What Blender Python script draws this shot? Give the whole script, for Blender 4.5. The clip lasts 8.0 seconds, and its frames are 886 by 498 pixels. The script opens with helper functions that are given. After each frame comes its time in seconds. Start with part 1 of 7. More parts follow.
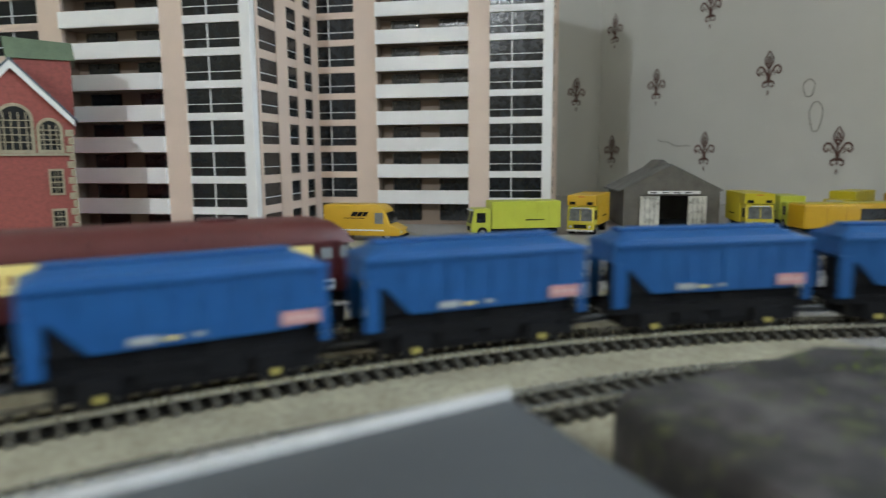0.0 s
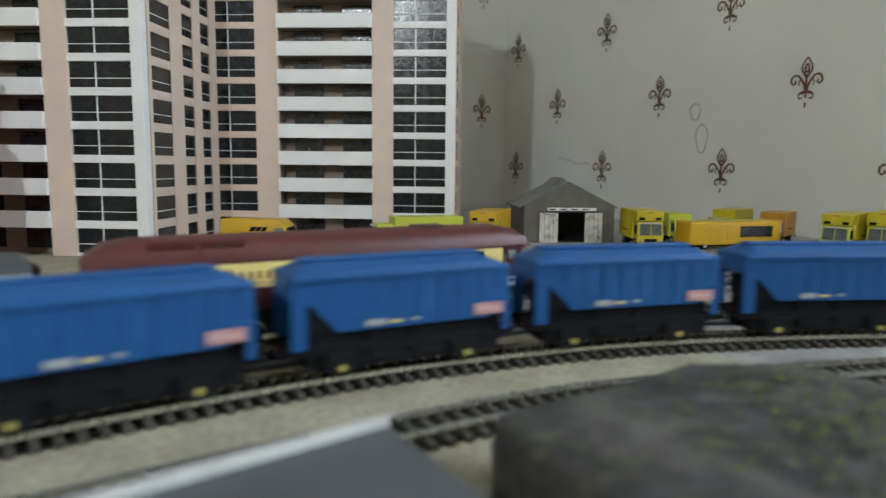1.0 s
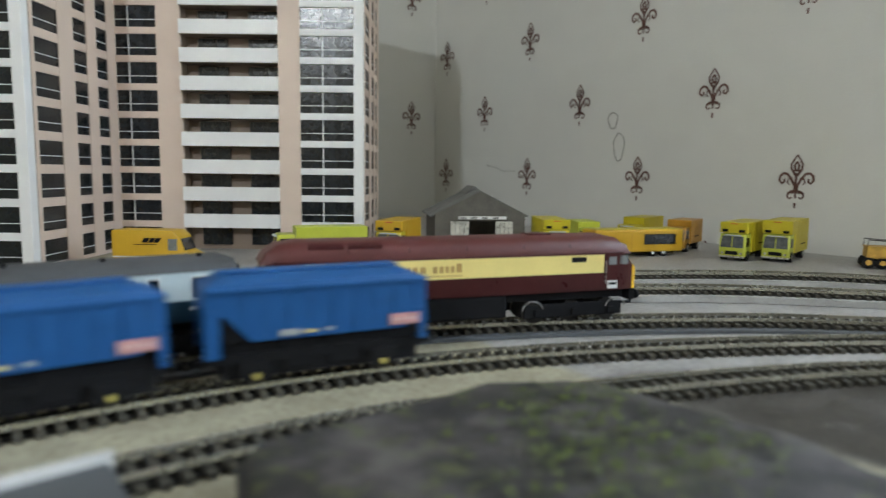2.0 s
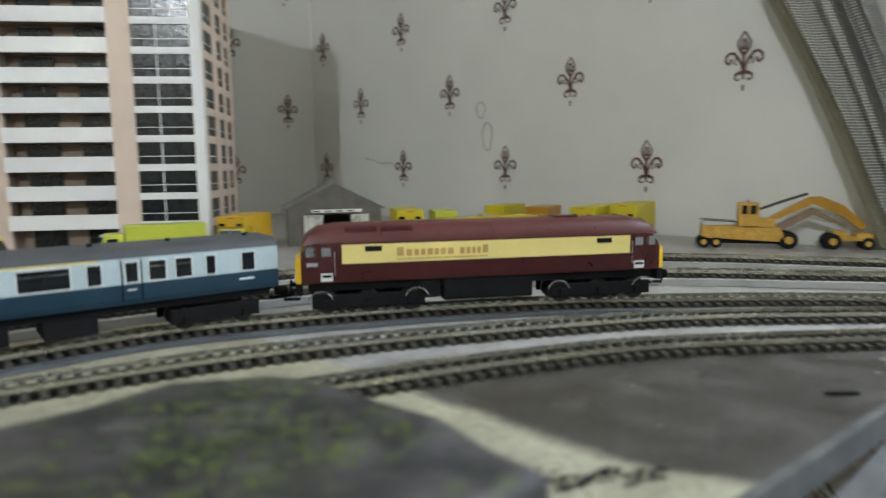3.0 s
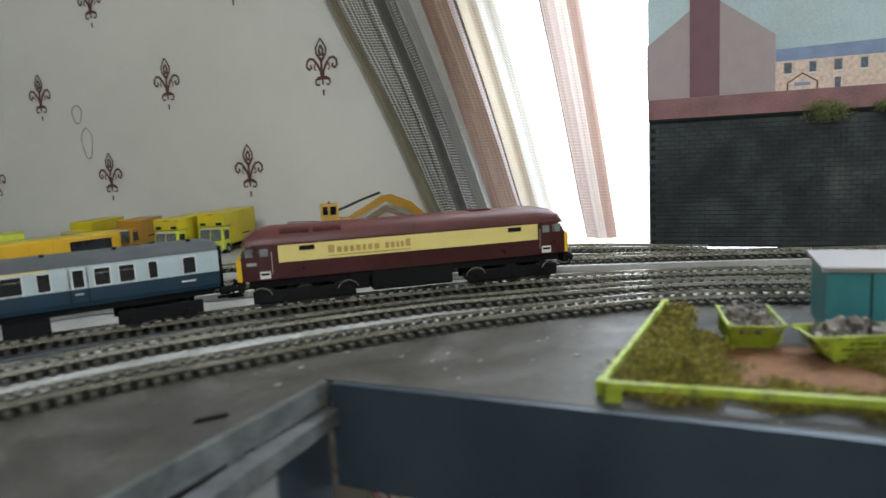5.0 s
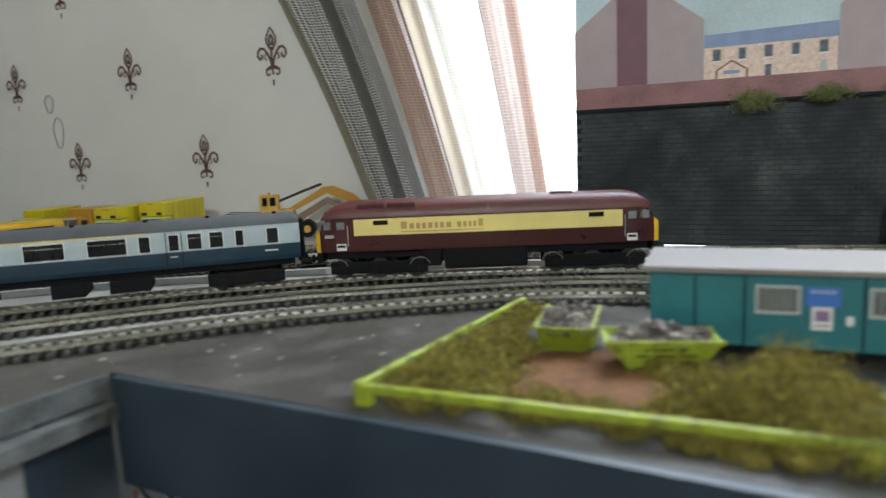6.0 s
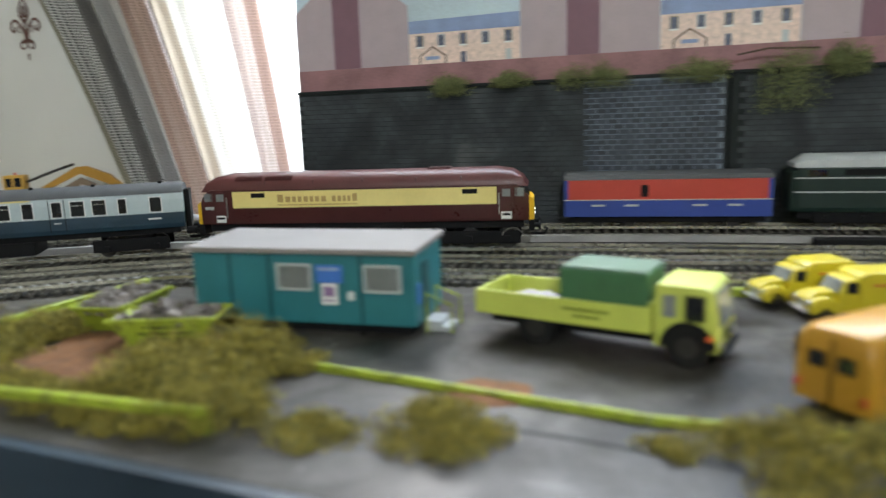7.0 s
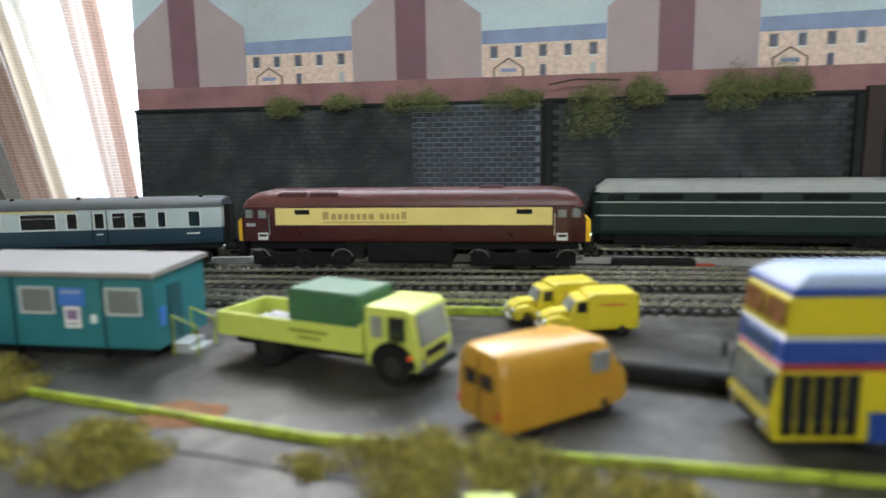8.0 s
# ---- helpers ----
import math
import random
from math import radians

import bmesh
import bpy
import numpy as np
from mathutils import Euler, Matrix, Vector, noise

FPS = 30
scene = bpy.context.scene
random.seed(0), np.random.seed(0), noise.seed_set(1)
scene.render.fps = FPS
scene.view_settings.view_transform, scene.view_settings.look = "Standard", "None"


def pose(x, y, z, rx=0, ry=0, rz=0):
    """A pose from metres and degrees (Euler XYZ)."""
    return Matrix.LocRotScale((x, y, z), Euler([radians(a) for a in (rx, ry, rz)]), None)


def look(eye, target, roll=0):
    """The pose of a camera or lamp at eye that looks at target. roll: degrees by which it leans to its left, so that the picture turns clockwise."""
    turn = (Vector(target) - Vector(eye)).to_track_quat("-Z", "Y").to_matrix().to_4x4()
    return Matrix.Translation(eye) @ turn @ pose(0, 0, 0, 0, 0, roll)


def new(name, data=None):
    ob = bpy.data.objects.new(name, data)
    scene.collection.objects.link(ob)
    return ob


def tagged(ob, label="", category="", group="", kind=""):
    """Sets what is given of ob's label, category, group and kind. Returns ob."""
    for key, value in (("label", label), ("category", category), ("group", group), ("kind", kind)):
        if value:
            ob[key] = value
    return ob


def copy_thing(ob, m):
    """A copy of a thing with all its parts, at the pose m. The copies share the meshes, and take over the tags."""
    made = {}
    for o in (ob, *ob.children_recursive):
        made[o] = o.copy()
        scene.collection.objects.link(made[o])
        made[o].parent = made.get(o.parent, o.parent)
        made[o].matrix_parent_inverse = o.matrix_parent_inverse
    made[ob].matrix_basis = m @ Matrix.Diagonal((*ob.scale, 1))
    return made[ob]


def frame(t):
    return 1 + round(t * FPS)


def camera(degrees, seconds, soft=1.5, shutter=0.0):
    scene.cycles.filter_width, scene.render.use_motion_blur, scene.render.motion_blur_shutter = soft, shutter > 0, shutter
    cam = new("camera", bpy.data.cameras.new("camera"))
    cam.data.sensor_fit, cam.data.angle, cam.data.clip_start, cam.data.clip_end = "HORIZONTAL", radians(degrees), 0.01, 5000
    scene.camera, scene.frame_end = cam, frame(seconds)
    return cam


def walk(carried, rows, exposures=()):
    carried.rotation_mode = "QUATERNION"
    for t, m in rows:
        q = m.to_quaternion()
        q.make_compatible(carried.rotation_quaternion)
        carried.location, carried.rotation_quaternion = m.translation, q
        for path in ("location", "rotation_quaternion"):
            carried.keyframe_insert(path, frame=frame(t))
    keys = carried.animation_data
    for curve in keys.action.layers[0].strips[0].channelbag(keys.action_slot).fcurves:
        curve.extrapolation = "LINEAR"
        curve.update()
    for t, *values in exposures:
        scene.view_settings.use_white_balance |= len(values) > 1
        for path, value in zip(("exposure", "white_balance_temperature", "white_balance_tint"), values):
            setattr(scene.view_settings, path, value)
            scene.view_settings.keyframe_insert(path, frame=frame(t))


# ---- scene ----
cam = camera(66.4, 8.0, soft=1.2, shutter=0.5)
cam.data.dof.use_dof = True
cam.data.dof.focus_distance = 0.66
cam.data.dof.aperture_fstop = 7.5
PATH = [
    (0, (-0.0208, 0.0474, 0.0950), (0.857, 1.822, -0.184), -0.38),
    (0.5, (-0.0174, 0.0499, 0.0973), (1.003, 1.748, -0.175), 0.03),
    (1, (-0.0117, 0.0449, 0.0984), (1.096, 1.693, -0.144), 0.62),
    (1.2, (-0.0039, 0.0410, 0.1046), (1.128, 1.672, -0.139), 0.83),
    (2.3, (0.0583, 0.0006, 0.1034), (1.305, 1.549, -0.116), 0.37),
    (2.5, (0.0713, -0.0081, 0.0999), (1.347, 1.516, -0.118), 0.13),
    (3, (0.1133, -0.0313, 0.0994), (1.498, 1.392, -0.143), -0.72),
    (3.5, (0.1381, -0.0680, 0.1086), (1.650, 1.218, -0.136), -1.39),
    (4, (0.1381, -0.0933, 0.1069), (1.823, 0.954, -0.145), -1.80),
    (4.5, (0.1367, -0.1197, 0.1151), (1.960, 0.655, -0.161), -2.74),
    (4.7, (0.1648, -0.1294, 0.1127), (2.003, 0.609, -0.166), -2.91),
    (5.8, (0.2613, -0.2384, 0.1101), (2.044, 0.611, -0.208), -2.97),
    (6, (0.2754, -0.2562, 0.1013), (2.055, 0.606, -0.198), -2.60),
    (6.5, (0.3070, -0.3454, 0.1024), (2.116, 0.441, -0.227), -2.39),
    (7, (0.3295, -0.4276, 0.0969), (2.195, 0.191, -0.272), -1.98),
    (7.5, (0.3372, -0.4725, 0.0987), (2.237, 0.044, -0.252), -1.60),
    (8, (0.3441, -0.5141, 0.0989), (2.271, -0.088, -0.226), -0.95),
]
EXPOSURES = [(0.0, 2.76), (1.2, 2.76), (2.4, 2.90), (3.0, 2.94), (3.5, 3.00), (4.0, 3.05), (4.5, 2.90), (6.0, 2.97), (6.5, 3.08), (7.0, 3.04), (8.0, 3.08)]
walk(cam, [(t, look(eye, target, roll)) for t, eye, target, roll in PATH], EXPOSURES)

# ---- light: daylight at the curtained window, one warm lamp in the room ----
world = bpy.data.worlds.new("daylight")
scene.world = world
world.use_nodes = True
wn = world.node_tree
sky = wn.nodes.new("ShaderNodeTexSky")
sky.sky_type, sky.sun_disc = "NISHITA", False
sky.sun_elevation, sky.sun_rotation = radians(38), radians(60)
wn.nodes["Background"].inputs["Strength"].default_value = 0.15
wn.links.new(sky.outputs["Color"], wn.nodes["Background"].inputs["Color"])

ceiling_bulb = new("ceiling_bulb", bpy.data.lights.new("ceiling_bulb", "POINT"))
ceiling_bulb.data.energy, ceiling_bulb.data.color, ceiling_bulb.data.shadow_soft_size = 8.6, (0.90, 0.98, 1.04), 0.03
ceiling_bulb.location = (-1.49, -0.93, 1.01)

window_light = new("window_light", bpy.data.lights.new("window_light", "AREA"))
window_light.data.shape, window_light.data.size, window_light.data.size_y = "RECTANGLE", 1.25, 1.0
window_light.data.energy, window_light.data.color = 3.8, (0.83, 0.94, 1.0)
window_light.matrix_world = look((1.10, -0.48, 0.62), (0.0, -0.48, 0.55))


# ---- building helpers ----
def box(bm, x0, x1, y0, y1, z0, z1, r=0.0):
    v = [bm.verts.new(p) for p in ((x0, y0, z0), (x1, y0, z0), (x1, y1, z0), (x0, y1, z0), (x0, y0, z1), (x1, y0, z1), (x1, y1, z1), (x0, y1, z1))]
    fs = [bm.faces.new([v[i] for i in q]) for q in ((3, 2, 1, 0), (4, 5, 6, 7), (0, 1, 5, 4), (1, 2, 6, 5), (2, 3, 7, 6), (3, 0, 4, 7))]
    if r:
        es = list({e for q in fs for e in q.edges})
        bmesh.ops.bevel(bm, geom=es, offset=r, segments=2, affect="EDGES", profile=0.6)
    return bm


def B(*boxes):
    bm = bmesh.new()
    for b in boxes:
        box(bm, *b)
    return bm


def loft(bm, rings, caps=True):
    rows = [[bm.verts.new(p) for p in ring] for ring in rings]
    n = len(rows[0])
    for a, b in zip(rows, rows[1:]):
        for i in range(n):
            bm.faces.new((a[i], a[(i + 1) % n], b[(i + 1) % n], b[i]))
    if caps:
        bm.faces.new(rows[0][::-1])
        bm.faces.new(rows[-1])
    return bm


def prism(bm, pts, axis, a, b):
    put = {"x": lambda p, w: (w, p[0], p[1]), "y": lambda p, w: (p[0], w, p[1]), "z": lambda p, w: (p[0], p[1], w)}[axis]
    return loft(bm, [[put(p, a) for p in pts], [put(p, b) for p in pts]])


def cyl(bm, c, r, h, axis="y", n=18, r2=None):
    rings = []
    for k, rr in ((-0.5, r), (0.5, r if r2 is None else r2)):
        ring = []
        for i in range(n):
            a, b = rr * math.cos(2 * math.pi * i / n), rr * math.sin(2 * math.pi * i / n)
            o = {"x": (k * h, a, b), "y": (a, k * h, b), "z": (a, b, k * h)}[axis]
            ring.append((c[0] + o[0], c[1] + o[1], c[2] + o[2]))
        rings.append(ring)
    return loft(bm, rings)


def tube(bm, pts, r, n=6):
    rings = []
    for i, p in enumerate(pts):
        d = Vector(pts[min(i + 1, len(pts) - 1)]) - Vector(pts[max(i - 1, 0)])
        q = d.to_track_quat("Z", "Y")
        rings.append([tuple(Vector(p) + q @ Vector((r * math.cos(2 * math.pi * k / n), r * math.sin(2 * math.pi * k / n), 0))) for k in range(n)])
    return loft(bm, rings)


def part(name, bm, material, parent=None, label="", smooth=False, m=None):
    bmesh.ops.recalc_face_normals(bm, faces=bm.faces)
    me = bpy.data.meshes.new(name)
    bm.to_mesh(me)
    bm.free()
    me.materials.append(material)
    if smooth:
        for p in me.polygons:
            p.use_smooth = True
        me.set_sharp_from_angle(angle=radians(38))
    ob = new(name, me)
    ob.parent = parent
    if m is not None:
        ob.matrix_basis = m
    if label:
        ob["label"] = label
    return ob


def share(name, src, parent, m):
    ob = new(name, src.data)
    ob.parent = parent
    ob.matrix_basis = m
    return ob


def thing(name, label, category, m=None, group="", kind=""):
    ob = new(name)
    ob.empty_display_size = 0.02
    if m is not None:
        ob.matrix_basis = m
    return tagged(ob, label, category, group, kind)


def at(x, y, heading, z=0.0):
    """A pose on the board whose local x points along heading (degrees from +x)."""
    return pose(x, y, z, 0, 0, heading)


# ---- materials ----
def nodes_of(name):
    m = bpy.data.materials.new(name)
    m.use_nodes = True
    nt = m.node_tree
    return m, nt, nt.nodes["Principled BSDF"]


def noise_node(nt, scale, detail=4.0, coord="Object"):
    tc = nt.nodes.new("ShaderNodeTexCoord")
    n = nt.nodes.new("ShaderNodeTexNoise")
    n.inputs["Scale"].default_value, n.inputs["Detail"].default_value = scale, detail
    nt.links.new(tc.outputs[coord], n.inputs["Vector"])
    return n


def ramp(nt, src, stops):
    r = nt.nodes.new("ShaderNodeValToRGB")
    while len(r.color_ramp.elements) < len(stops):
        r.color_ramp.elements.new(0.5)
    for e, (p, c) in zip(r.color_ramp.elements, stops):
        e.position, e.color = p, (*c, 1)
    nt.links.new(src, r.inputs["Fac"])
    return r


def bump(nt, bsdf, src, strength, dist):
    b = nt.nodes.new("ShaderNodeBump")
    b.inputs["Strength"].default_value, b.inputs["Distance"].default_value = strength, dist
    nt.links.new(src, b.inputs["Height"])
    nt.links.new(b.outputs["Normal"], bsdf.inputs["Normal"])


def M(name, col, rough=0.5, metal=0.0, var=0.12, scale=60, fine=500, bumpy=0.15, dirt=None, coat=0.0, spec=0.5):
    """Painted or plain surface: base colour with broad and fine variation, light relief and uneven gloss."""
    m, nt, bs = nodes_of(name)
    a, b = noise_node(nt, scale), noise_node(nt, fine, 6)
    mix = nt.nodes.new("ShaderNodeMath")
    mix.operation = "MULTIPLY_ADD"
    mix.inputs[1].default_value = 0.35
    nt.links.new(b.outputs["Fac"], mix.inputs[0])
    sc = nt.nodes.new("ShaderNodeMath")
    sc.operation = "MULTIPLY"
    sc.inputs[1].default_value = 0.65
    nt.links.new(a.outputs["Fac"], sc.inputs[0])
    nt.links.new(sc.outputs[0], mix.inputs[2])
    lo = tuple(max(0, c * (1 - var)) for c in col) if dirt is None else dirt
    hi = tuple(min(1, c * (1 + var)) for c in col)
    r = ramp(nt, mix.outputs[0], [(0.32, lo), (0.48, col), (0.68, hi)])
    nt.links.new(r.outputs["Color"], bs.inputs["Base Color"])
    rr = nt.nodes.new("ShaderNodeMapRange")
    rr.inputs[1].default_value, rr.inputs[2].default_value = 0.3, 0.7
    rr.inputs[3].default_value, rr.inputs[4].default_value = max(0.03, rough - 0.08), min(1, rough + 0.1)
    nt.links.new(mix.outputs[0], rr.inputs[0])
    nt.links.new(rr.outputs[0], bs.inputs["Roughness"])
    bs.inputs["Metallic"].default_value = metal
    bs.inputs["Coat Weight"].default_value = coat
    bs.inputs["Specular IOR Level"].default_value = spec
    if bumpy:
        bump(nt, bs, b.outputs["Fac"], bumpy, 0.0006)
    return m


def per_piece(name, c0, c1, rough=0.7, scale=300, island=False):
    """Pieces that differ from one another."""
    m, nt, bs = nodes_of(name)
    if island:
        rnd = nt.nodes.new("ShaderNodeNewGeometry").outputs["Random Per Island"]
    else:
        rnd = nt.nodes.new("ShaderNodeObjectInfo").outputs["Random"]
    n = noise_node(nt, scale, 5)
    add = nt.nodes.new("ShaderNodeMath")
    add.operation = "MULTIPLY_ADD"
    add.inputs[1].default_value = 0.6
    nt.links.new(rnd, add.inputs[0])
    h = nt.nodes.new("ShaderNodeMath")
    h.operation = "MULTIPLY"
    h.inputs[1].default_value = 0.5
    nt.links.new(n.outputs["Fac"], h.inputs[0])
    nt.links.new(h.outputs[0], add.inputs[2])
    r = ramp(nt, add.outputs[0], [(0.15, c0), (0.85, c1)])
    nt.links.new(r.outputs["Color"], bs.inputs["Base Color"])
    bs.inputs["Roughness"].default_value = rough
    bump(nt, bs, n.outputs["Fac"], 0.3, 0.0008)
    return m


def board_material():
    """Dark semi-gloss emulsion inside the curve, pale grey beyond it, bare fibreboard where the paint stops short."""
    m, nt, bs = nodes_of("painted_board")
    geo = nt.nodes.new("ShaderNodeNewGeometry")
    sep = nt.nodes.new("ShaderNodeSeparateXYZ")
    nt.links.new(geo.outputs["Position"], sep.inputs[0])

    def mth(op, a, b=None, c=None):
        n = nt.nodes.new("ShaderNodeMath")
        n.operation = op
        for i, v in enumerate((a, b, c)):
            if v is None:
                continue
            if isinstance(v, (int, float)):
                n.inputs[i].default_value = v
            else:
                nt.links.new(v, n.inputs[i])
        return n.outputs[0]

    def span(src, a, b, lo=0.0, hi=1.0):
        n = nt.nodes.new("ShaderNodeMapRange")
        n.interpolation_type = "SMOOTHSTEP"
        for i, v in enumerate((a, b, lo, hi)):
            n.inputs[i + 1].default_value = v
        nt.links.new(src, n.inputs[0])
        return n.outputs[0]

    def blend(fac, a, b, mode="MIX"):
        n = nt.nodes.new("ShaderNodeMix")
        n.data_type, n.blend_type = "RGBA", mode
        for i, v in ((0, fac), (6, a), (7, b)):
            if isinstance(v, (int, float)):
                n.inputs[i].default_value = v
            elif isinstance(v, tuple):
                n.inputs[i].default_value = (*v, 1)
            else:
                nt.links.new(v, n.inputs[i])
        return n.outputs[2]
    x, y = sep.outputs["X"], sep.outputs["Y"]
    big, mid, fine = noise_node(nt, 7, 4), noise_node(nt, 38, 7), noise_node(nt, 420, 6)
    rag = mth("MULTIPLY", mth("SUBTRACT", mid.outputs["Fac"], 0.5), 0.018)
    d = mth("SUBTRACT", mth("SUBTRACT", x, 0.308), mth("MULTIPLY", mth("MINIMUM", mth("MAXIMUM", mth("SUBTRACT", 0.07, y), 0.0), 0.045), 0.6))
    cover = span(mth("ADD", d, rag), -0.006, 0.006)
    dx, dy = mth("SUBTRACT", x, 0.10), mth("ADD", y, 0.37)
    ring = mth("SQRT", mth("ADD", mth("MULTIPLY", dx, dx), mth("MULTIPLY", dy, dy)))
    pale = mth("MULTIPLY", span(mth("ADD", ring, rag), 0.628, 0.644), span(y, -0.34, -0.22))
    dark = ramp(nt, mid.outputs["Fac"], [(0.30, (0.046, 0.041, 0.035)), (0.55, (0.072, 0.066, 0.058)), (0.78, (0.125, 0.116, 0.104))])
    streak = noise_node(nt, 21, 8)
    streak.inputs["Distortion"].default_value = 1.2
    yard = ramp(nt, streak.outputs["Fac"], [(0.30, (0.018, 0.016, 0.013)), (0.44, (0.040, 0.037, 0.032)), (0.58, (0.062, 0.058, 0.052)), (0.72, (0.115, 0.107, 0.096))])
    paler = ramp(nt, mid.outputs["Fac"], [(0.30, (0.29, 0.283, 0.273)), (0.7, (0.46, 0.45, 0.44))])
    bare = ramp(nt, mid.outputs["Fac"], [(0.3, (0.30, 0.275, 0.20)), (0.65, (0.43, 0.405, 0.30))])
    paint = blend(span(y, -0.12, -0.30), dark.outputs["Color"], yard.outputs["Color"])
    paint = blend(pale, paint, paler.outputs["Color"])
    col = blend(cover, bare.outputs["Color"], paint)
    col = blend(span(big.outputs["Fac"], 0.52, 0.72, 0.0, 0.28), col, (0.17, 0.155, 0.14))
    scuff = noise_node(nt, 130, 3)
    scuff.inputs["Distortion"].default_value = 1.6
    col = blend(span(scuff.outputs["Fac"], 0.69, 0.76, 0.0, 0.6), col, (0.32, 0.31, 0.29))
    speck = ramp(nt, noise_node(nt, 260, 8).outputs["Fac"], [(0.34, (0.80, 0.79, 0.77)), (0.52, (1.0, 1.0, 1.0)), (0.72, (1.12, 1.12, 1.10))])
    nt.links.new(blend(1.0, col, speck.outputs["Color"], "MULTIPLY"), bs.inputs["Base Color"])
    bs.inputs["Specular IOR Level"].default_value = 0.17
    nt.links.new(mth("ADD", span(mid.outputs["Fac"], 0.3, 0.75, 0.30, 0.58), mth("MULTIPLY", mth("SUBTRACT", 1.0, cover), 0.3)), bs.inputs["Roughness"])
    bump(nt, bs, fine.outputs["Fac"], 0.25, 0.0006)
    return m


def wallpaper_material():
    m, nt, bs = nodes_of("cream_wallpaper")
    a, b = noise_node(nt, 3, 4), noise_node(nt, 260, 5)
    r = ramp(nt, a.outputs["Fac"], [(0.3, (0.68, 0.68, 0.650)), (0.7, (0.75, 0.75, 0.72))])
    nt.links.new(r.outputs["Color"], bs.inputs["Base Color"])
    bs.inputs["Roughness"].default_value = 0.62
    bump(nt, bs, b.outputs["Fac"], 0.25, 0.0012)
    return m


def fabric_material(name):
    """Striped curtain: open net bands, grey and rust twill, and a sheer cream that daylight shines through. Fold shade
    is put into some stripe colours.
    """
    m, nt, bs = nodes_of(name)
    uv = nt.nodes.new("ShaderNodeUVMap")
    sep = nt.nodes.new("ShaderNodeSeparateXYZ")
    nt.links.new(uv.outputs["UV"], sep.inputs[0])
    u, v = sep.outputs["X"], sep.outputs["Y"]

    def mth(op, a, b=0.0, c=0.0):
        n = nt.nodes.new("ShaderNodeMath")
        n.operation = op
        for i, w in enumerate((a, b, c)):
            if isinstance(w, (int, float)):
                n.inputs[i].default_value = w
            else:
                nt.links.new(w, n.inputs[i])
        return n.outputs[0]

    def stops(rows, step=True):
        r = ramp(nt, u, rows)
        r.color_ramp.interpolation = "CONSTANT" if step else "LINEAR"
        return r.outputs["Color"]
    g = lambda w: (w, w, w)
    # dark band at 0.20 and beige steps from 0.522 are painted fold shade
    cloth = stops([(0.0, (0.36, 0.33, 0.25)), (0.06, (0.74, 0.73, 0.69)), (0.20, (0.20, 0.19, 0.18)), (0.24, (0.70, 0.69, 0.66)), (0.30, (0.42, 0.42, 0.41)), (0.345, (0.70, 0.69, 0.66)),
                   (0.38, (0.50, 0.34, 0.28)), (0.435, (0.58, 0.43, 0.36)), (0.485, (0.72, 0.60, 0.56)), (0.515, (0.12, 0.10, 0.09)), (0.522, (0.58, 0.47, 0.36)), (0.575, (0.74, 0.68, 0.60)), (0.62, (0.60, 0.52, 0.42)), (0.655, (0.84, 0.81, 0.75)),
                   (0.735, (0.10, 0.06, 0.05)), (0.742, (0.42, 0.32, 0.28)), (0.79, (0.56, 0.46, 0.41)), (0.825, (0.34, 0.225, 0.185)), (0.862, (0.92, 0.91, 0.89))])
    net = stops([(0.0, g(0)), (0.06, g(1)), (0.20, g(0.1)), (0.24, g(1)), (0.30, g(0.15)), (0.38, g(0.35)), (0.485, g(0.5)), (0.522, g(0.0)), (0.735, g(0.3)), (0.86, g(0.0))])
    sheer = stops([(0.0, g(0.15)), (0.34, g(0.18)), (0.40, g(0.22)), (0.50, g(0.36)), (0.53, g(0.58)), (0.72, g(0.75)), (0.75, g(0.48)), (0.85, g(0.48)), (0.87, g(0.85))], False)
    warp = noise_node(nt, 40, 3, "UV")
    wob = mth("MULTIPLY", mth("SUBTRACT", warp.outputs["Fac"], 0.5), 0.9)
    weft = mth("SINE", mth("ADD", mth("MULTIPLY", u, 620.0), wob))
    pick = mth("SINE", mth("ADD", mth("MULTIPLY", v, 1900.0), wob))
    twill = mth("SINE", mth("ADD", mth("MULTIPLY", u, 900.0), mth("MULTIPLY", v, 1500.0)))
    grid = mth("MAXIMUM", weft, pick)
    thread = nt.nodes.new("ShaderNodeMapRange")
    thread.inputs[1].default_value, thread.inputs[2].default_value = 0.15, 0.65
    nt.links.new(grid, thread.inputs[0])
    hole = mth("MULTIPLY", mth("SUBTRACT", 1.0, thread.outputs[0]), net)
    shade = mth("SUBTRACT", mth("MULTIPLY_ADD", twill, 0.16, 0.84), mth("MULTIPLY", hole, 0.72))
    comb = nt.nodes.new("ShaderNodeCombineColor")
    for i in range(3):
        nt.links.new(shade, comb.inputs[i])
    col = nt.nodes.new("ShaderNodeMix")
    col.data_type, col.blend_type = "RGBA", "MULTIPLY"
    col.inputs[0].default_value = 1.0
    nt.links.new(cloth, col.inputs[6])
    nt.links.new(comb.outputs[0], col.inputs[7])
    nt.links.new(col.outputs[2], bs.inputs["Base Color"])
    bs.inputs["Roughness"].default_value = 0.95
    bs.inputs["Specular IOR Level"].default_value = 0.1
    tr = nt.nodes.new("ShaderNodeBsdfTranslucent")
    nt.links.new(col.outputs[2], tr.inputs["Color"])
    mx = nt.nodes.new("ShaderNodeMixShader")
    nt.links.new(sheer, mx.inputs[0])
    nt.links.new(bs.outputs[0], mx.inputs[1])
    nt.links.new(tr.outputs[0], mx.inputs[2])
    gap = nt.nodes.new("ShaderNodeBsdfTransparent")
    mx2 = nt.nodes.new("ShaderNodeMixShader")
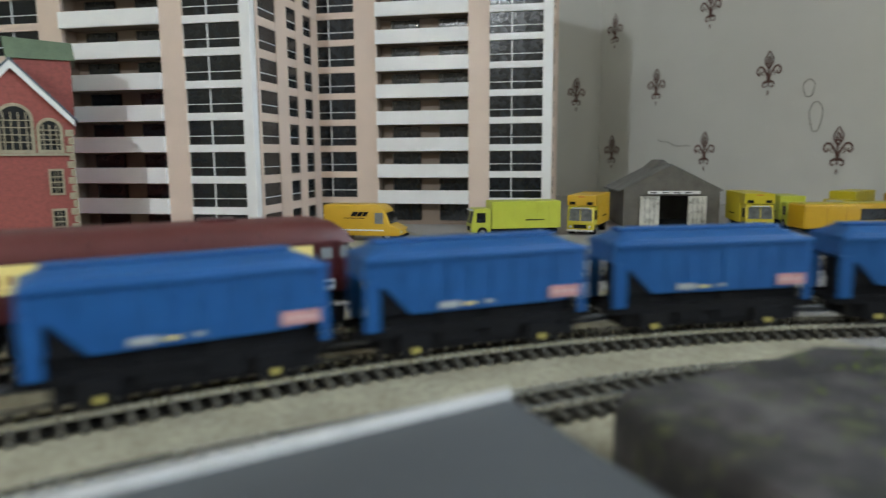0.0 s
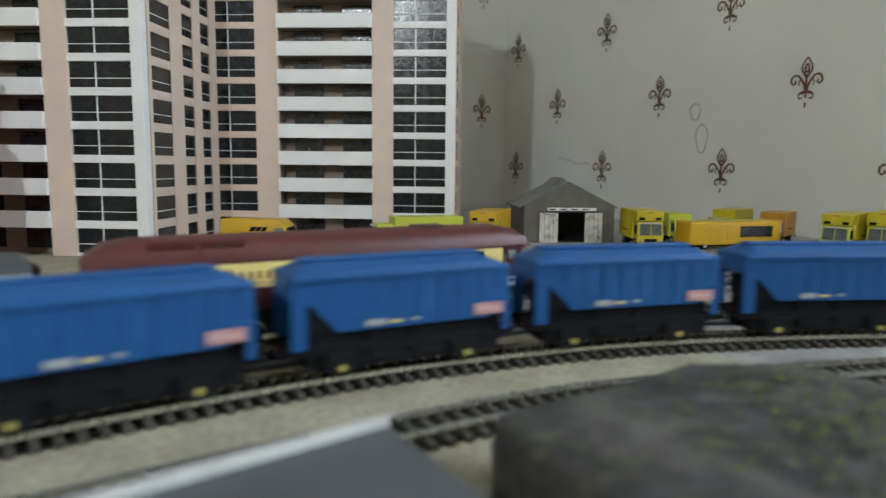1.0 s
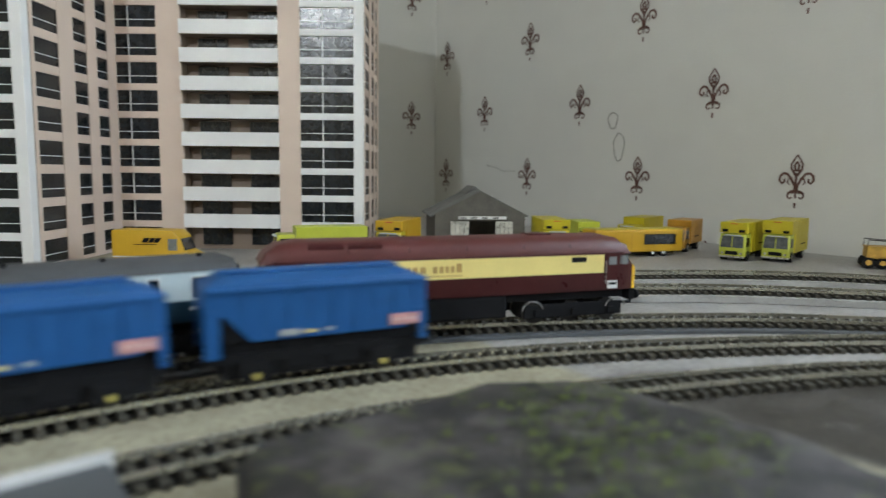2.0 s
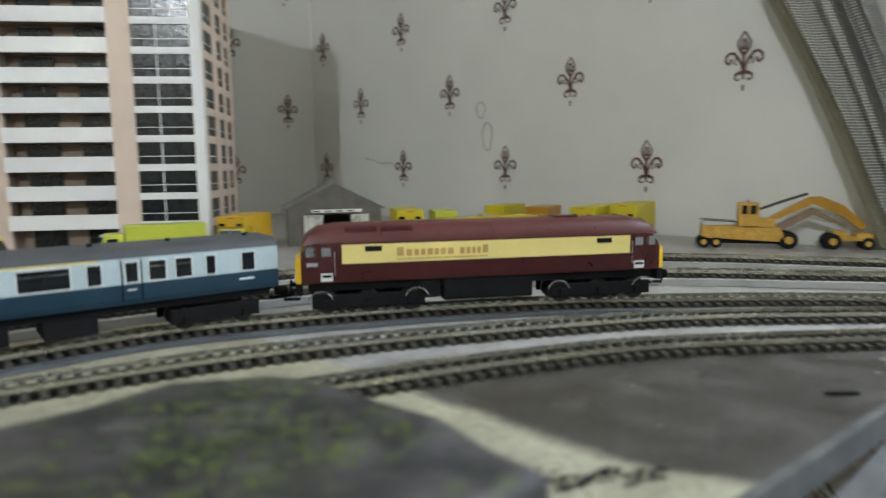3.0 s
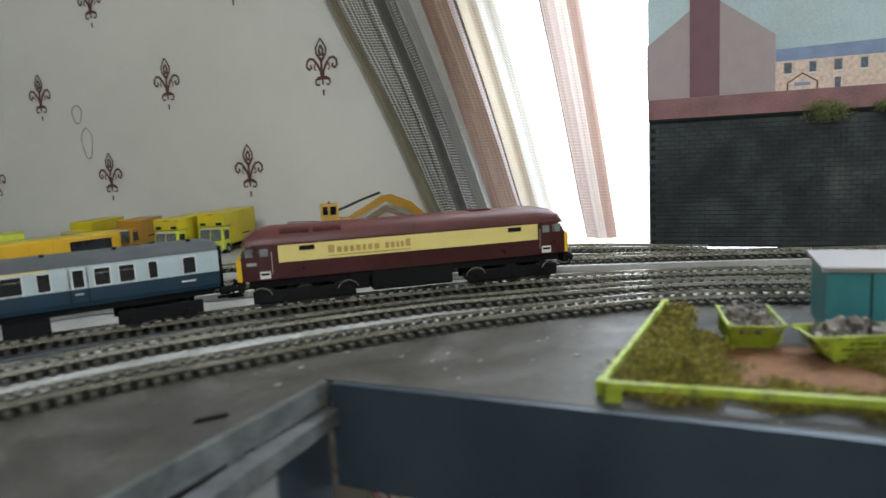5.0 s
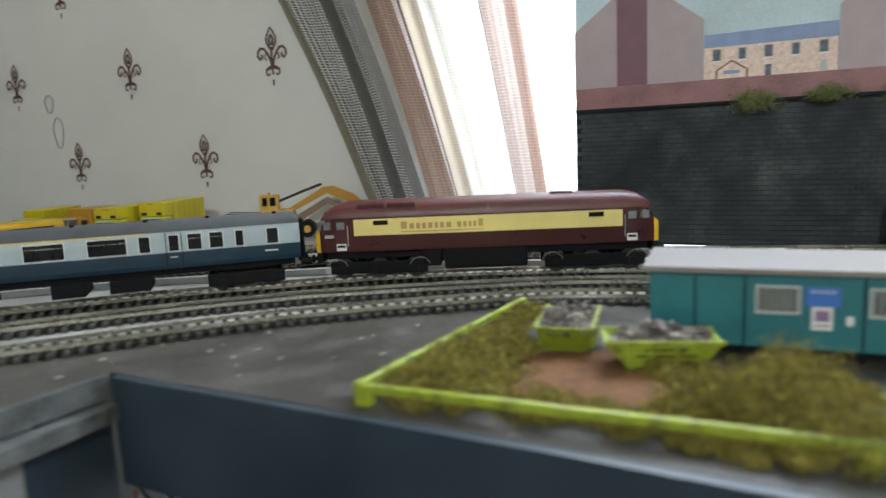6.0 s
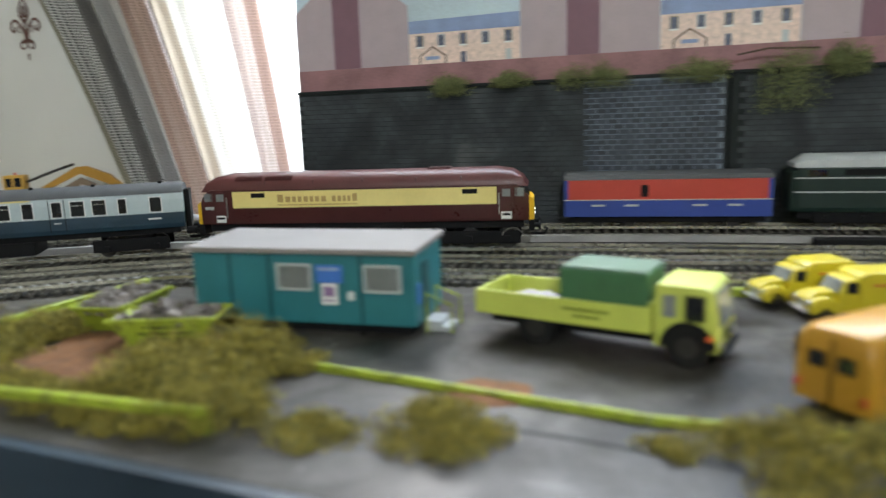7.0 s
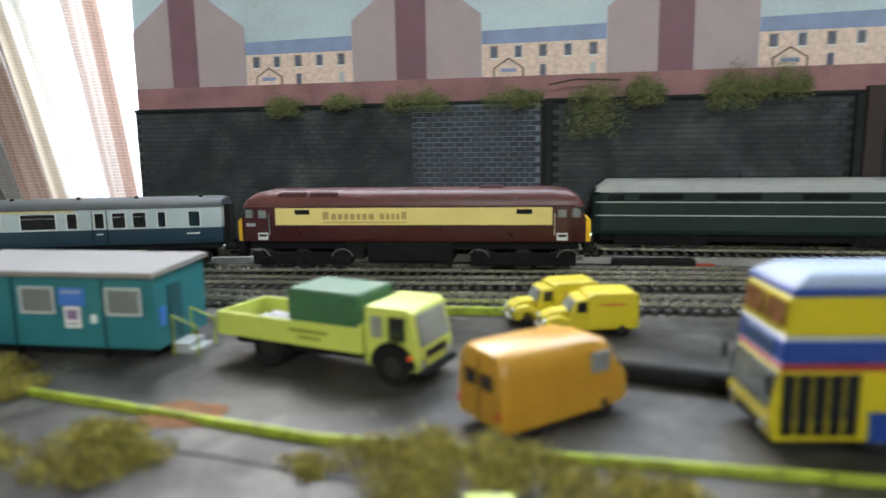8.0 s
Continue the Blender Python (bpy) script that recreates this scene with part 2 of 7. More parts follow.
    nt.links.new(mth("MULTIPLY", mth("POWER", sheer, 6.0), mth("MULTIPLY_ADD", twill, 0.10, 0.12)), mx2.inputs[0])
    nt.links.new(mx.outputs[0], mx2.inputs[1])
    nt.links.new(gap.outputs[0], mx2.inputs[2])
    nt.links.new(mx2.outputs[0], nt.nodes["Material Output"].inputs["Surface"])
    bump(nt, bs, grid, 0.5, 0.001)
    return m


def foliage_material(name, dark, light):
    m, nt, bs = nodes_of(name)
    rnd = nt.nodes.new("ShaderNodeNewGeometry").outputs["Random Per Island"]
    r = ramp(nt, rnd, [(0.0, dark), (0.55, tuple((a + b) / 2 for a, b in zip(dark, light))), (1.0, light)])
    nt.links.new(r.outputs["Color"], bs.inputs["Base Color"])
    bs.inputs["Roughness"].default_value = 0.85
    return m


def sooty_material():
    """Soot-blackened bricks with paler blue-grey and brown weathering in broad patches."""
    m, nt, bs = nodes_of("sooty_brickwork")
    rnd = nt.nodes.new("ShaderNodeNewGeometry").outputs["Random Per Island"]
    broad, grain = noise_node(nt, 24, 7), noise_node(nt, 300, 5)
    broad.inputs["Distortion"].default_value = 0.7
    one = ramp(nt, rnd, [(0.0, (0.82, 0.83, 0.84)), (1.0, (1.15, 1.14, 1.12))])
    two = ramp(nt, broad.outputs["Fac"], [(0.32, (0.013, 0.017, 0.020)), (0.48, (0.024, 0.031, 0.036)), (0.60, (0.040, 0.049, 0.055)), (0.72, (0.075, 0.084, 0.084))])
    mx = nt.nodes.new("ShaderNodeMix")
    mx.data_type, mx.blend_type = "RGBA", "MULTIPLY"
    mx.inputs[0].default_value = 1.0
    nt.links.new(two.outputs["Color"], mx.inputs[6])
    nt.links.new(one.outputs["Color"], mx.inputs[7])
    nt.links.new(mx.outputs[2], bs.inputs["Base Color"])
    bs.inputs["Roughness"].default_value = 0.7
    bump(nt, bs, grain.outputs["Fac"], 0.4, 0.0008)
    return m


def slab_material():
    """Dark brown-grey paint with purplish and green blotches."""
    m, nt, bs = nodes_of("mottled_slate_paint")
    a, b, c = noise_node(nt, 60, 6), noise_node(nt, 95, 5), noise_node(nt, 500, 6)
    b.inputs["Distortion"].default_value = 0.8
    base = ramp(nt, a.outputs["Fac"], [(0.30, (0.014, 0.013, 0.013)), (0.48, (0.032, 0.029, 0.028)), (0.60, (0.062, 0.055, 0.055)), (0.75, (0.115, 0.105, 0.095))])
    patch = nt.nodes.new("ShaderNodeMapRange")
    patch.inputs[1].default_value, patch.inputs[2].default_value, patch.inputs[4].default_value = 0.55, 0.66, 0.65
    nt.links.new(b.outputs["Fac"], patch.inputs[0])
    mx = nt.nodes.new("ShaderNodeMix")
    mx.data_type = "RGBA"
    nt.links.new(patch.outputs[0], mx.inputs[0])
    nt.links.new(base.outputs["Color"], mx.inputs[6])
    mx.inputs[7].default_value = (0.085, 0.10, 0.03, 1)
    nt.links.new(mx.outputs[2], bs.inputs["Base Color"])
    bs.inputs["Roughness"].default_value = 0.7
    bump(nt, bs, c.outputs["Fac"], 0.6, 0.0010)
    return m


BOARD = board_material()
PAPER = wallpaper_material()
MOTIF = M("printed_brown_ink", (0.135, 0.066, 0.052), 0.7, var=0.25)
PLASTER = M("white_ceiling_paint", (0.75, 0.71, 0.63), 0.8, var=0.05, scale=4)
CARPET = M("brown_carpet", (0.10, 0.065, 0.045), 0.95, var=0.3, scale=30)
FASCIA = M("dark_slate_paint", (0.023, 0.038, 0.054), 0.42, var=0.3, scale=20)
EDGING = M("worn_pale_edge", (0.088, 0.090, 0.086), 0.5, var=0.7, scale=70, dirt=(0.030, 0.033, 0.034))
SLEEPER = per_piece("brown_grey_sleeper_plastic", (0.042, 0.039, 0.030), (0.066, 0.060, 0.046), 0.6)
RAIL_SIDE = M("tarnished_nickel_rail", (0.52, 0.50, 0.41), 0.25, 0.75, var=0.08, scale=30, bumpy=0.0)
# near-black: the shade between sleepers is put into this colour
GAP_SHADE = M("sleeper_gap_shade", (0.014, 0.013, 0.011), 0.9, var=0.3, spec=0.15)
PIPE = M("dull_pipe_metal", (0.22, 0.21, 0.20), 0.4, 0.6, var=0.2)
DRAB = M("drab_far_wall", (0.28, 0.25, 0.195), 0.8, var=0.08, scale=4)
BED = M("blue_grey_trackbed", (0.085, 0.092, 0.100), 0.7, var=0.3, scale=35)
PALE_BED = M("pale_grey_trackbed", (0.36, 0.355, 0.345), 0.6, var=0.25, scale=30)
BLUE = M("hopper_blue", (0.010, 0.082, 0.25), 0.5, var=0.12, scale=70, spec=0.35)
UNDER = M("black_underframe", (0.007, 0.007, 0.008), 0.7, var=0.4, spec=0.15)
MAROON = M("maroon_body", (0.062, 0.013, 0.013), 0.33, var=0.15, scale=50)
MAROON_ROOF = M("maroon_roof", (0.095, 0.022, 0.02), 0.42, var=0.2, scale=50)
CREAM = M("cream_panel", (0.80, 0.66, 0.24), 0.38, var=0.05)
YELLOW_END = M("warning_yellow", (0.80, 0.48, 0.02), 0.4, var=0.08)
GLASS = M("dark_glazing", (0.012, 0.014, 0.016), 0.08, var=0.3, bumpy=0.0)
CLEAR = M("pale_glazing", (0.21, 0.225, 0.225), 0.10, var=0.3, bumpy=0.0)
METAL = M("bare_metal", (0.55, 0.55, 0.54), 0.3, 0.9, var=0.15)
WHEEL = M("worn_wheel_steel", (0.05, 0.047, 0.045), 0.4, 0.7, var=0.3)
LETTER = M("brown_lettering", (0.46, 0.30, 0.10), 0.5, var=0.2)
WHITE = M("white_paint", (0.78, 0.78, 0.76), 0.5, var=0.06)
COACH_GREY = M("coach_light_grey", (0.50, 0.53, 0.53), 0.4, var=0.05)
COACH_BAND = M("coach_pale_band", (0.43, 0.51, 0.53), 0.4, var=0.05)
COACH_BLUE = M("coach_blue", (0.010, 0.036, 0.060), 0.38, var=0.15)
COACH_ROOF = M("coach_roof_grey", (0.065, 0.068, 0.072), 0.6, var=0.2)
PINK = M("salmon_label", (0.50, 0.26, 0.25), 0.5, var=0.25, scale=300)
VAN_RED = M("van_red", (0.50, 0.05, 0.03), 0.4, var=0.08)
VAN_BLUE = M("van_blue", (0.020, 0.055, 0.30), 0.4, var=0.1)
GREEN_LOCO = M("dark_green_loco", (0.009, 0.024, 0.019), 0.45, var=0.2, spec=0.3)
LOCO_GREY = M("pale_grey_roof", (0.36, 0.38, 0.38), 0.5, var=0.12)
PEACH = M("peach_card_wall", (0.70, 0.56, 0.47), 0.55, var=0.05, scale=30)
TOWER_WHITE = M("white_card_band", (0.83, 0.83, 0.83), 0.5, var=0.04, scale=30)
TOWER_GLASS = M("black_print_window", (0.010, 0.013, 0.016), 0.16, var=0.4, scale=120, bumpy=0.25)
TOWER_GREY = M("grey_card_side", (0.42, 0.41, 0.36), 0.6, var=0.08)
BALCONY = M("taupe_recess_wall", (0.30, 0.23, 0.18), 0.6, var=0.1)
BRICK_RED = M("red_brick_paper", (0.27, 0.068, 0.055), 0.7, var=0.25, scale=260)
STONE = M("buff_stone_dressing", (0.34, 0.29, 0.20), 0.75, var=0.25, scale=300)
LEAD = M("green_slate", (0.14, 0.19, 0.12), 0.6, var=0.2)
SHED = M("weathered_grey_render", (0.115, 0.107, 0.092), 0.8, var=0.3, scale=60)
SHED_ROOF = M("grey_corrugated_sheet", (0.17, 0.17, 0.165), 0.7, var=0.3, scale=60)
SHED_DOOR = M("flaking_white_door", (0.55, 0.54, 0.48), 0.7, var=0.3, scale=140, dirt=(0.20, 0.19, 0.16))
DARK = M("dark_interior", (0.010, 0.012, 0.010), 0.8)
LIME = M("lime_yellow_paint", (0.50, 0.54, 0.06), 0.38, var=0.07)
LEMON = M("lemon_yellow_paint", (0.56, 0.46, 0.02), 0.36, var=0.06)
AMBER = M("amber_yellow_paint", (0.62, 0.37, 0.02), 0.34, var=0.06)
ORANGE = M("orange_paint", (0.44, 0.225, 0.02), 0.34, var=0.08)
PLANT = M("ochre_plant_paint", (0.55, 0.32, 0.05), 0.5, var=0.25, scale=120)
RUBBER = M("black_rubber", (0.010, 0.010, 0.010), 0.8, var=0.3, spec=0.2)
CHROME = M("silver_trim", (0.62, 0.62, 0.60), 0.25, 0.9, var=0.1)
TEAL = M("teal_cabin_paint", (0.022, 0.165, 0.19), 0.45, var=0.12, scale=60)
CABIN_ROOF = M("pale_felt_roof", (0.23, 0.21, 0.20), 0.8, var=0.1)
SIGN_BLUE = M("sign_blue", (0.05, 0.17, 0.55), 0.5, var=0.05)
GREEN_LOAD = M("green_tarpaulin", (0.040, 0.125, 0.052), 0.6, var=0.15)
LOAD_TOP = M("paler_green_top", (0.085, 0.15, 0.095), 0.7, var=0.15)
KERB = M("lime_kerb", (0.28, 0.345, 0.025), 0.5, var=0.25, scale=150, dirt=(0.11, 0.12, 0.025))
SOIL = M("orange_soil", (0.145, 0.062, 0.021), 0.95, var=0.4, scale=200, bumpy=0.8)
MOSS = foliage_material("olive_lichen", (0.038, 0.029, 0.006), (0.44, 0.375, 0.06))
IVY = foliage_material("dull_green_scatter", (0.07, 0.085, 0.03), (0.30, 0.33, 0.13))
RUBBLE = per_piece("grey_rubble", (0.030, 0.022, 0.017), (0.27, 0.24, 0.215), 0.9, island=True)
BUS_BLUE = M("bus_blue", (0.015, 0.05, 0.25), 0.3, var=0.1)
BUS_YELLOW = M("bus_yellow", (0.50, 0.41, 0.012), 0.32, var=0.06)
BUS_ROOF = M("bus_silver_roof", (0.14, 0.18, 0.26), 0.5, var=0.1)
BUS_RED = M("bus_red", (0.30, 0.02, 0.03), 0.35, var=0.1)
SLAB = slab_material()
SLAB_MOSS = foliage_material("thin_green_moss", (0.035, 0.05, 0.015), (0.11, 0.14, 0.03))
PLATE = M("blue_grey_card", (0.072, 0.080, 0.086), 0.5, var=0.2, scale=12)
SKY_PRINT = M("printed_sky", (0.54, 0.67, 0.73), 0.6, var=0.20, scale=9)
GABLE = M("printed_mauve_render", (0.44, 0.365, 0.39), 0.6, var=0.06, scale=60)
GABLE_DARK = M("printed_maroon_strip", (0.21, 0.11, 0.14), 0.6, var=0.1)
TERRACE = M("printed_tan_brick", (0.78, 0.62, 0.54), 0.6, var=0.25, scale=260)
TERRACE_GLASS = M("printed_glazing", (0.11, 0.12, 0.17), 0.5, var=0.5, scale=300)
SLATE = M("printed_blue_slate", (0.26, 0.34, 0.54), 0.6, var=0.15)
COPING = M("dull_red_coping", (0.30, 0.155, 0.16), 0.65, var=0.3, scale=40)
WALL_BLACK = per_piece("sooty_brick", (0.018, 0.024, 0.034), (0.055, 0.068, 0.088), 0.7)
SOOTY = sooty_material()
MORTAR = M("sooty_mortar", (0.022, 0.026, 0.026), 0.9, var=0.3, scale=60, spec=0.2)
PALE_MORTAR = M("pale_mortar", (0.19, 0.23, 0.28), 0.85, var=0.4, scale=60, dirt=(0.06, 0.07, 0.08))
FABRIC = fabric_material("striped_loose_weave")
FRAME_WHITE = M("white_window_gloss", (0.80, 0.80, 0.79), 0.3, var=0.04)
RED_WIRE = M("red_wire", (0.20, 0.015, 0.02), 0.4)
GREEN_WIRE = M("green_wire", (0.09, 0.14, 0.06), 0.4)
BRASS_WIRE = M("buff_wire", (0.45, 0.36, 0.22), 0.4)
PALE_LIME = M("pale_lime_paint", (0.50, 0.56, 0.10), 0.42, var=0.07)
AMBER_GLASS = M("amber_tinted_glazing", (0.16, 0.075, 0.035), 0.15, var=0.5, scale=200, bumpy=0.0)
GREY_GLASS = M("grey_glazing", (0.10, 0.11, 0.11), 0.12, var=0.5, scale=150, bumpy=0.0)

# ---- the room ----
EAST, NORTH, WEST, SOUTH, FLOOR, CEIL = 1.006, 1.305, -2.3, -2.1, -0.86, 1.52


def room():
    tagged(part("floor", B((WEST - 0.2, EAST + 0.2, SOUTH - 0.2, NORTH + 0.2, FLOOR - 0.1, FLOOR)), CARPET), "brown carpet on the floor of the room", "floor", kind="structure")
    tagged(part("ceiling", B((WEST - 0.2, EAST + 0.2, SOUTH - 0.2, NORTH + 0.2, CEIL, CEIL + 0.1)), PLASTER), "plain white painted ceiling", "ceiling", kind="structure")
    tagged(part("wall_north", B((WEST - 0.2, EAST + 0.2, NORTH, NORTH + 0.2, FLOOR, CEIL)), PAPER), "cream wallpaper with brown scroll motifs", "wall", kind="structure")
    tagged(part("wall_west", B((WEST - 0.2, WEST, SOUTH, NORTH, FLOOR, CEIL)), DRAB), "plain drab papered wall", "wall", kind="structure")
    tagged(part("wall_south", B((WEST - 0.2, EAST + 0.2, SOUTH - 0.2, SOUTH, FLOOR, CEIL)), DRAB), "plain drab papered wall", "wall", kind="structure")
    a, b, z0, z1 = WINDOW
    tagged(part("wall_east", B((EAST, EAST + 0.2, b, NORTH, FLOOR, CEIL), (EAST, EAST + 0.2, SOUTH, a, FLOOR, CEIL),
                               (EAST, EAST + 0.2, a, b, FLOOR, z0), (EAST, EAST + 0.2, a, b, z1, CEIL)), PAPER),
           "cream wallpaper with brown scroll motifs beside the window", "wall", kind="structure")


# sill carried below the board, added to brighten the space under it
WINDOW = (-1.15, 0.10, -0.36, 1.25)


def window():
    a, b, z0, z1 = WINDOW
    w = thing("window_1", "white framed window full of bright daylight", "window", kind="structure")
    x = EAST + 0.09
    part("window_frame", B((x, x + 0.05, a, b, z0, z0 + 0.05), (x, x + 0.05, a, b, z1 - 0.05, z1), (x, x + 0.05, a, a + 0.05, z0 + 0.05, z1 - 0.05),
                           (x, x + 0.05, b - 0.05, b, z0 + 0.05, z1 - 0.05), (x, x + 0.05, -0.56, -0.50, z0 + 0.05, z1 - 0.05)), FRAME_WHITE, w)
    part("window_sill", B((EAST - 0.012, EAST + 0.088, a, b, z0 - 0.010, z0, 0.002)), FRAME_WHITE, w)

    # ground added out of sight so the low window looks bright beneath the board
    tagged(part("ground", B((EAST + 0.25, 4.5, -4, 3, -1.1, -1.0)), M("unseen_pale_ground", (0.30, 0.29, 0.27), 0.8, var=0.1, scale=2)), "unseen pale ground added outside the window", "ground", kind="structure")


def motif_mesh():
    """One printed scroll motif, drawn as thin raised strokes in the plane x = 0."""
    bm = bmesh.new()

    def stroke(pts, w0, w1):
        n = len(pts)
        L, R = [], []
        for i, p in enumerate(pts):
            q0, q1 = pts[max(i - 1, 0)], pts[min(i + 1, n - 1)]
            d = Vector((q1[0] - q0[0], q1[1] - q0[1])).normalized()
            w = (w0 + (w1 - w0) * i / (n - 1)) / 2
            L.append((p[0] - d.y * w, p[1] + d.x * w))
            R.append((p[0] + d.y * w, p[1] - d.x * w))
        for i in range(n - 1):
            bm.faces.new([bm.verts.new((0, *c)) for c in (L[i], L[i + 1], R[i + 1], R[i])])

    def arc(cx, cz, r0, r1, a0, a1, n=14):
        return [(cx + (r0 + (r1 - r0) * i / n) * math.cos(radians(a0 + (a1 - a0) * i / n)), cz + (r0 + (r1 - r0) * i / n) * math.sin(radians(a0 + (a1 - a0) * i / n))) for i in range(n + 1)]
    for s in (-1, 1):
        f = lambda pts: [(s * x, z) for x, z in pts]
        stroke(f([(0.0, 0.038), (0.0045, 0.031), (0.0078, 0.025), (0.0070, 0.018), (0.0030, 0.0125), (0.0004, 0.009)]), 0.0020, 0.0038)
        stroke(f([(0.0004, 0.029), (0.0030, 0.023), (0.0016, 0.015)]), 0.0024, 0.0040)
        stroke(f([(0.0006, -0.015), (0.0022, -0.004), (0.0070, 0.005), (0.0125, 0.0115), (0.0180, 0.0125), (0.0225, 0.0085), (0.0232, 0.0025), (0.0195, -0.0015), (0.0160, 0.0010), (0.0168, 0.0048)]), 0.0036, 0.0034)
        stroke(f([(0.0070, 0.005), (0.0105, 0.0045), (0.0120, -0.0005), (0.0090, -0.0030)]), 0.0024, 0.0018)
        stroke(f(arc(0.0068, -0.0195, 0.0058, 0.0018, 130, -160)), 0.0030, 0.0018)
        stroke(f([(0.0, -0.0125), (0.0060, -0.0118), (0.0118, -0.0155)]), 0.0026, 0.0014)
    stroke([(0, 0.013), (0.0006, 0.0), (0, -0.022)], 0.0040, 0.0026)
    stroke([(0, -0.0285), (0.0004, -0.036)], 0.0036, 0.0024)
    return bm


def wallpaper_motifs():
    east, north = bpy.data.objects["wall_east"], bpy.data.objects["wall_north"]
    src = None
    for row in range(-1, 9):
        z, shift = 0.095 + 0.1315 * row, 0.1325 * (row % 2)
        for k in range(0, 6):
            y = 0.465 - 0.1325 * (row % 2) + 0.265 * k
            if y > NORTH - 0.03 or (y < 0.15 and z > 0):
                continue
            m = pose(EAST - 0.0012, y, z)
            src = part("printed_motif", motif_mesh(), MOTIF, east, m=m) if src is None else share("printed_motif", src, east, m)
        for k in range(0, 5):
            x = 0.937 - 0.1325 * ((row + 1) % 2) - 0.265 * k
            share("printed_motif", src, north, pose(x, NORTH - 0.0012, z - 0.003, 0, 0, 90))


def wall_marks():
    """Torn patches and a pencil line on the paper."""
    w = bpy.data.objects["wall_east"]
    bm = bmesh.new()
    for y, z, r, h in ((0.786, 0.196, 0.010, 0.014), (0.771, 0.150, 0.011, 0.024)):
        pts = [(EAST - 0.0010, y + r * math.cos(a) * (1 + 0.15 * math.sin(3 * a)), z + h * math.sin(a)) for a in [2 * math.pi * i / 22 for i in range(23)]]
        tube(bm, pts, 0.0007, 4)
    pts = [(EAST - 0.0010, 1.03 + 0.09 * i / 12, 0.106 + 0.016 * (i / 12) ** 2 + 0.002 * math.sin(i)) for i in range(13)]
    tube(bm, pts, 0.0006, 4)
    part("scuff_mark", bm, M("grey_scuff", (0.24, 0.23, 0.20), 0.7), w, "torn grey scuff on the paper")


def curtain():
    bm = bmesh.new()
    uvl = bm.loops.layers.uv.new("UVMap")
    cols = (0, 0.06, 0.20, 0.24, 0.30, 0.38, 0.50, 0.52, 0.74, 0.86, 1)
    tops = (0.291, 0.273, 0.227, 0.219, 0.201, 0.175, 0.137, 0.130, 0.033, -0.008, -0.115)
    bots = (0.184, 0.166, 0.144, 0.136, 0.116, 0.103, 0.067, 0.063, -0.007, -0.040, -0.128)
    nu, nv = 220, 44
    grid = []
    for j in range(nv + 1):
        z = 0.004 + (1.30 - 0.004) * (j / nv) ** 1.5
        k = (z - 0.055) / 0.225
        row = []
        for i in range(nu + 1):
            u = i / nu
            t, b = np.interp(u, cols, tops), np.interp(u, cols, bots)
            y = b + (t - b) * k - 0.004 * math.sin(min(max(k, 0), 1) * math.pi) * (1 - u)
            deep = 0.0085 if u < 0.5 else 0.0045
            fold = math.sin(u * 2 * math.pi * 8.5 + 0.8 * math.sin(5 * u + 0.7 * k)) + 0.35 * math.sin(u * 2 * math.pi * 21 + 0.9 * k)
            row.append((bm.verts.new((0.972 + deep * fold, y, z)), u, z))
        grid.append(row)
    for j in range(nv):
        for i in range(nu):
            c = [grid[j][i], grid[j][i + 1], grid[j + 1][i + 1], grid[j + 1][i]]
            fc = bm.faces.new([v[0] for v in c])
            for lp, v in zip(fc.loops, c):
                lp[uvl].uv = (v[1], v[2])
    ob = part("curtain", bm, FABRIC, smooth=True)
    tagged(ob, "long striped loose-weave curtain, grey, cream and rust, drawn across the window", "curtain")


def ceiling_lamp():
    t = thing("ceiling_lamp", "plain pendant lamp with a pale shade under the ceiling", "lamp", pose(-1.49, -0.93, 1.01))
    part("cord", cyl(bmesh.new(), (0, 0, 0.292), 0.003, 0.434, "z", 8), WHITE, t)
    bm = bmesh.new()
    n = 24
    rings = [[(r * math.cos(2 * math.pi * i / n), r * math.sin(2 * math.pi * i / n), z) for i in range(n)] for r, z in ((0.12, 0.035), (0.05, 0.075), (0.047, 0.075), (0.117, 0.035))]
    loft(bm, rings, caps=False)
    part("shade", bm, PLASTER, t, smooth=True)


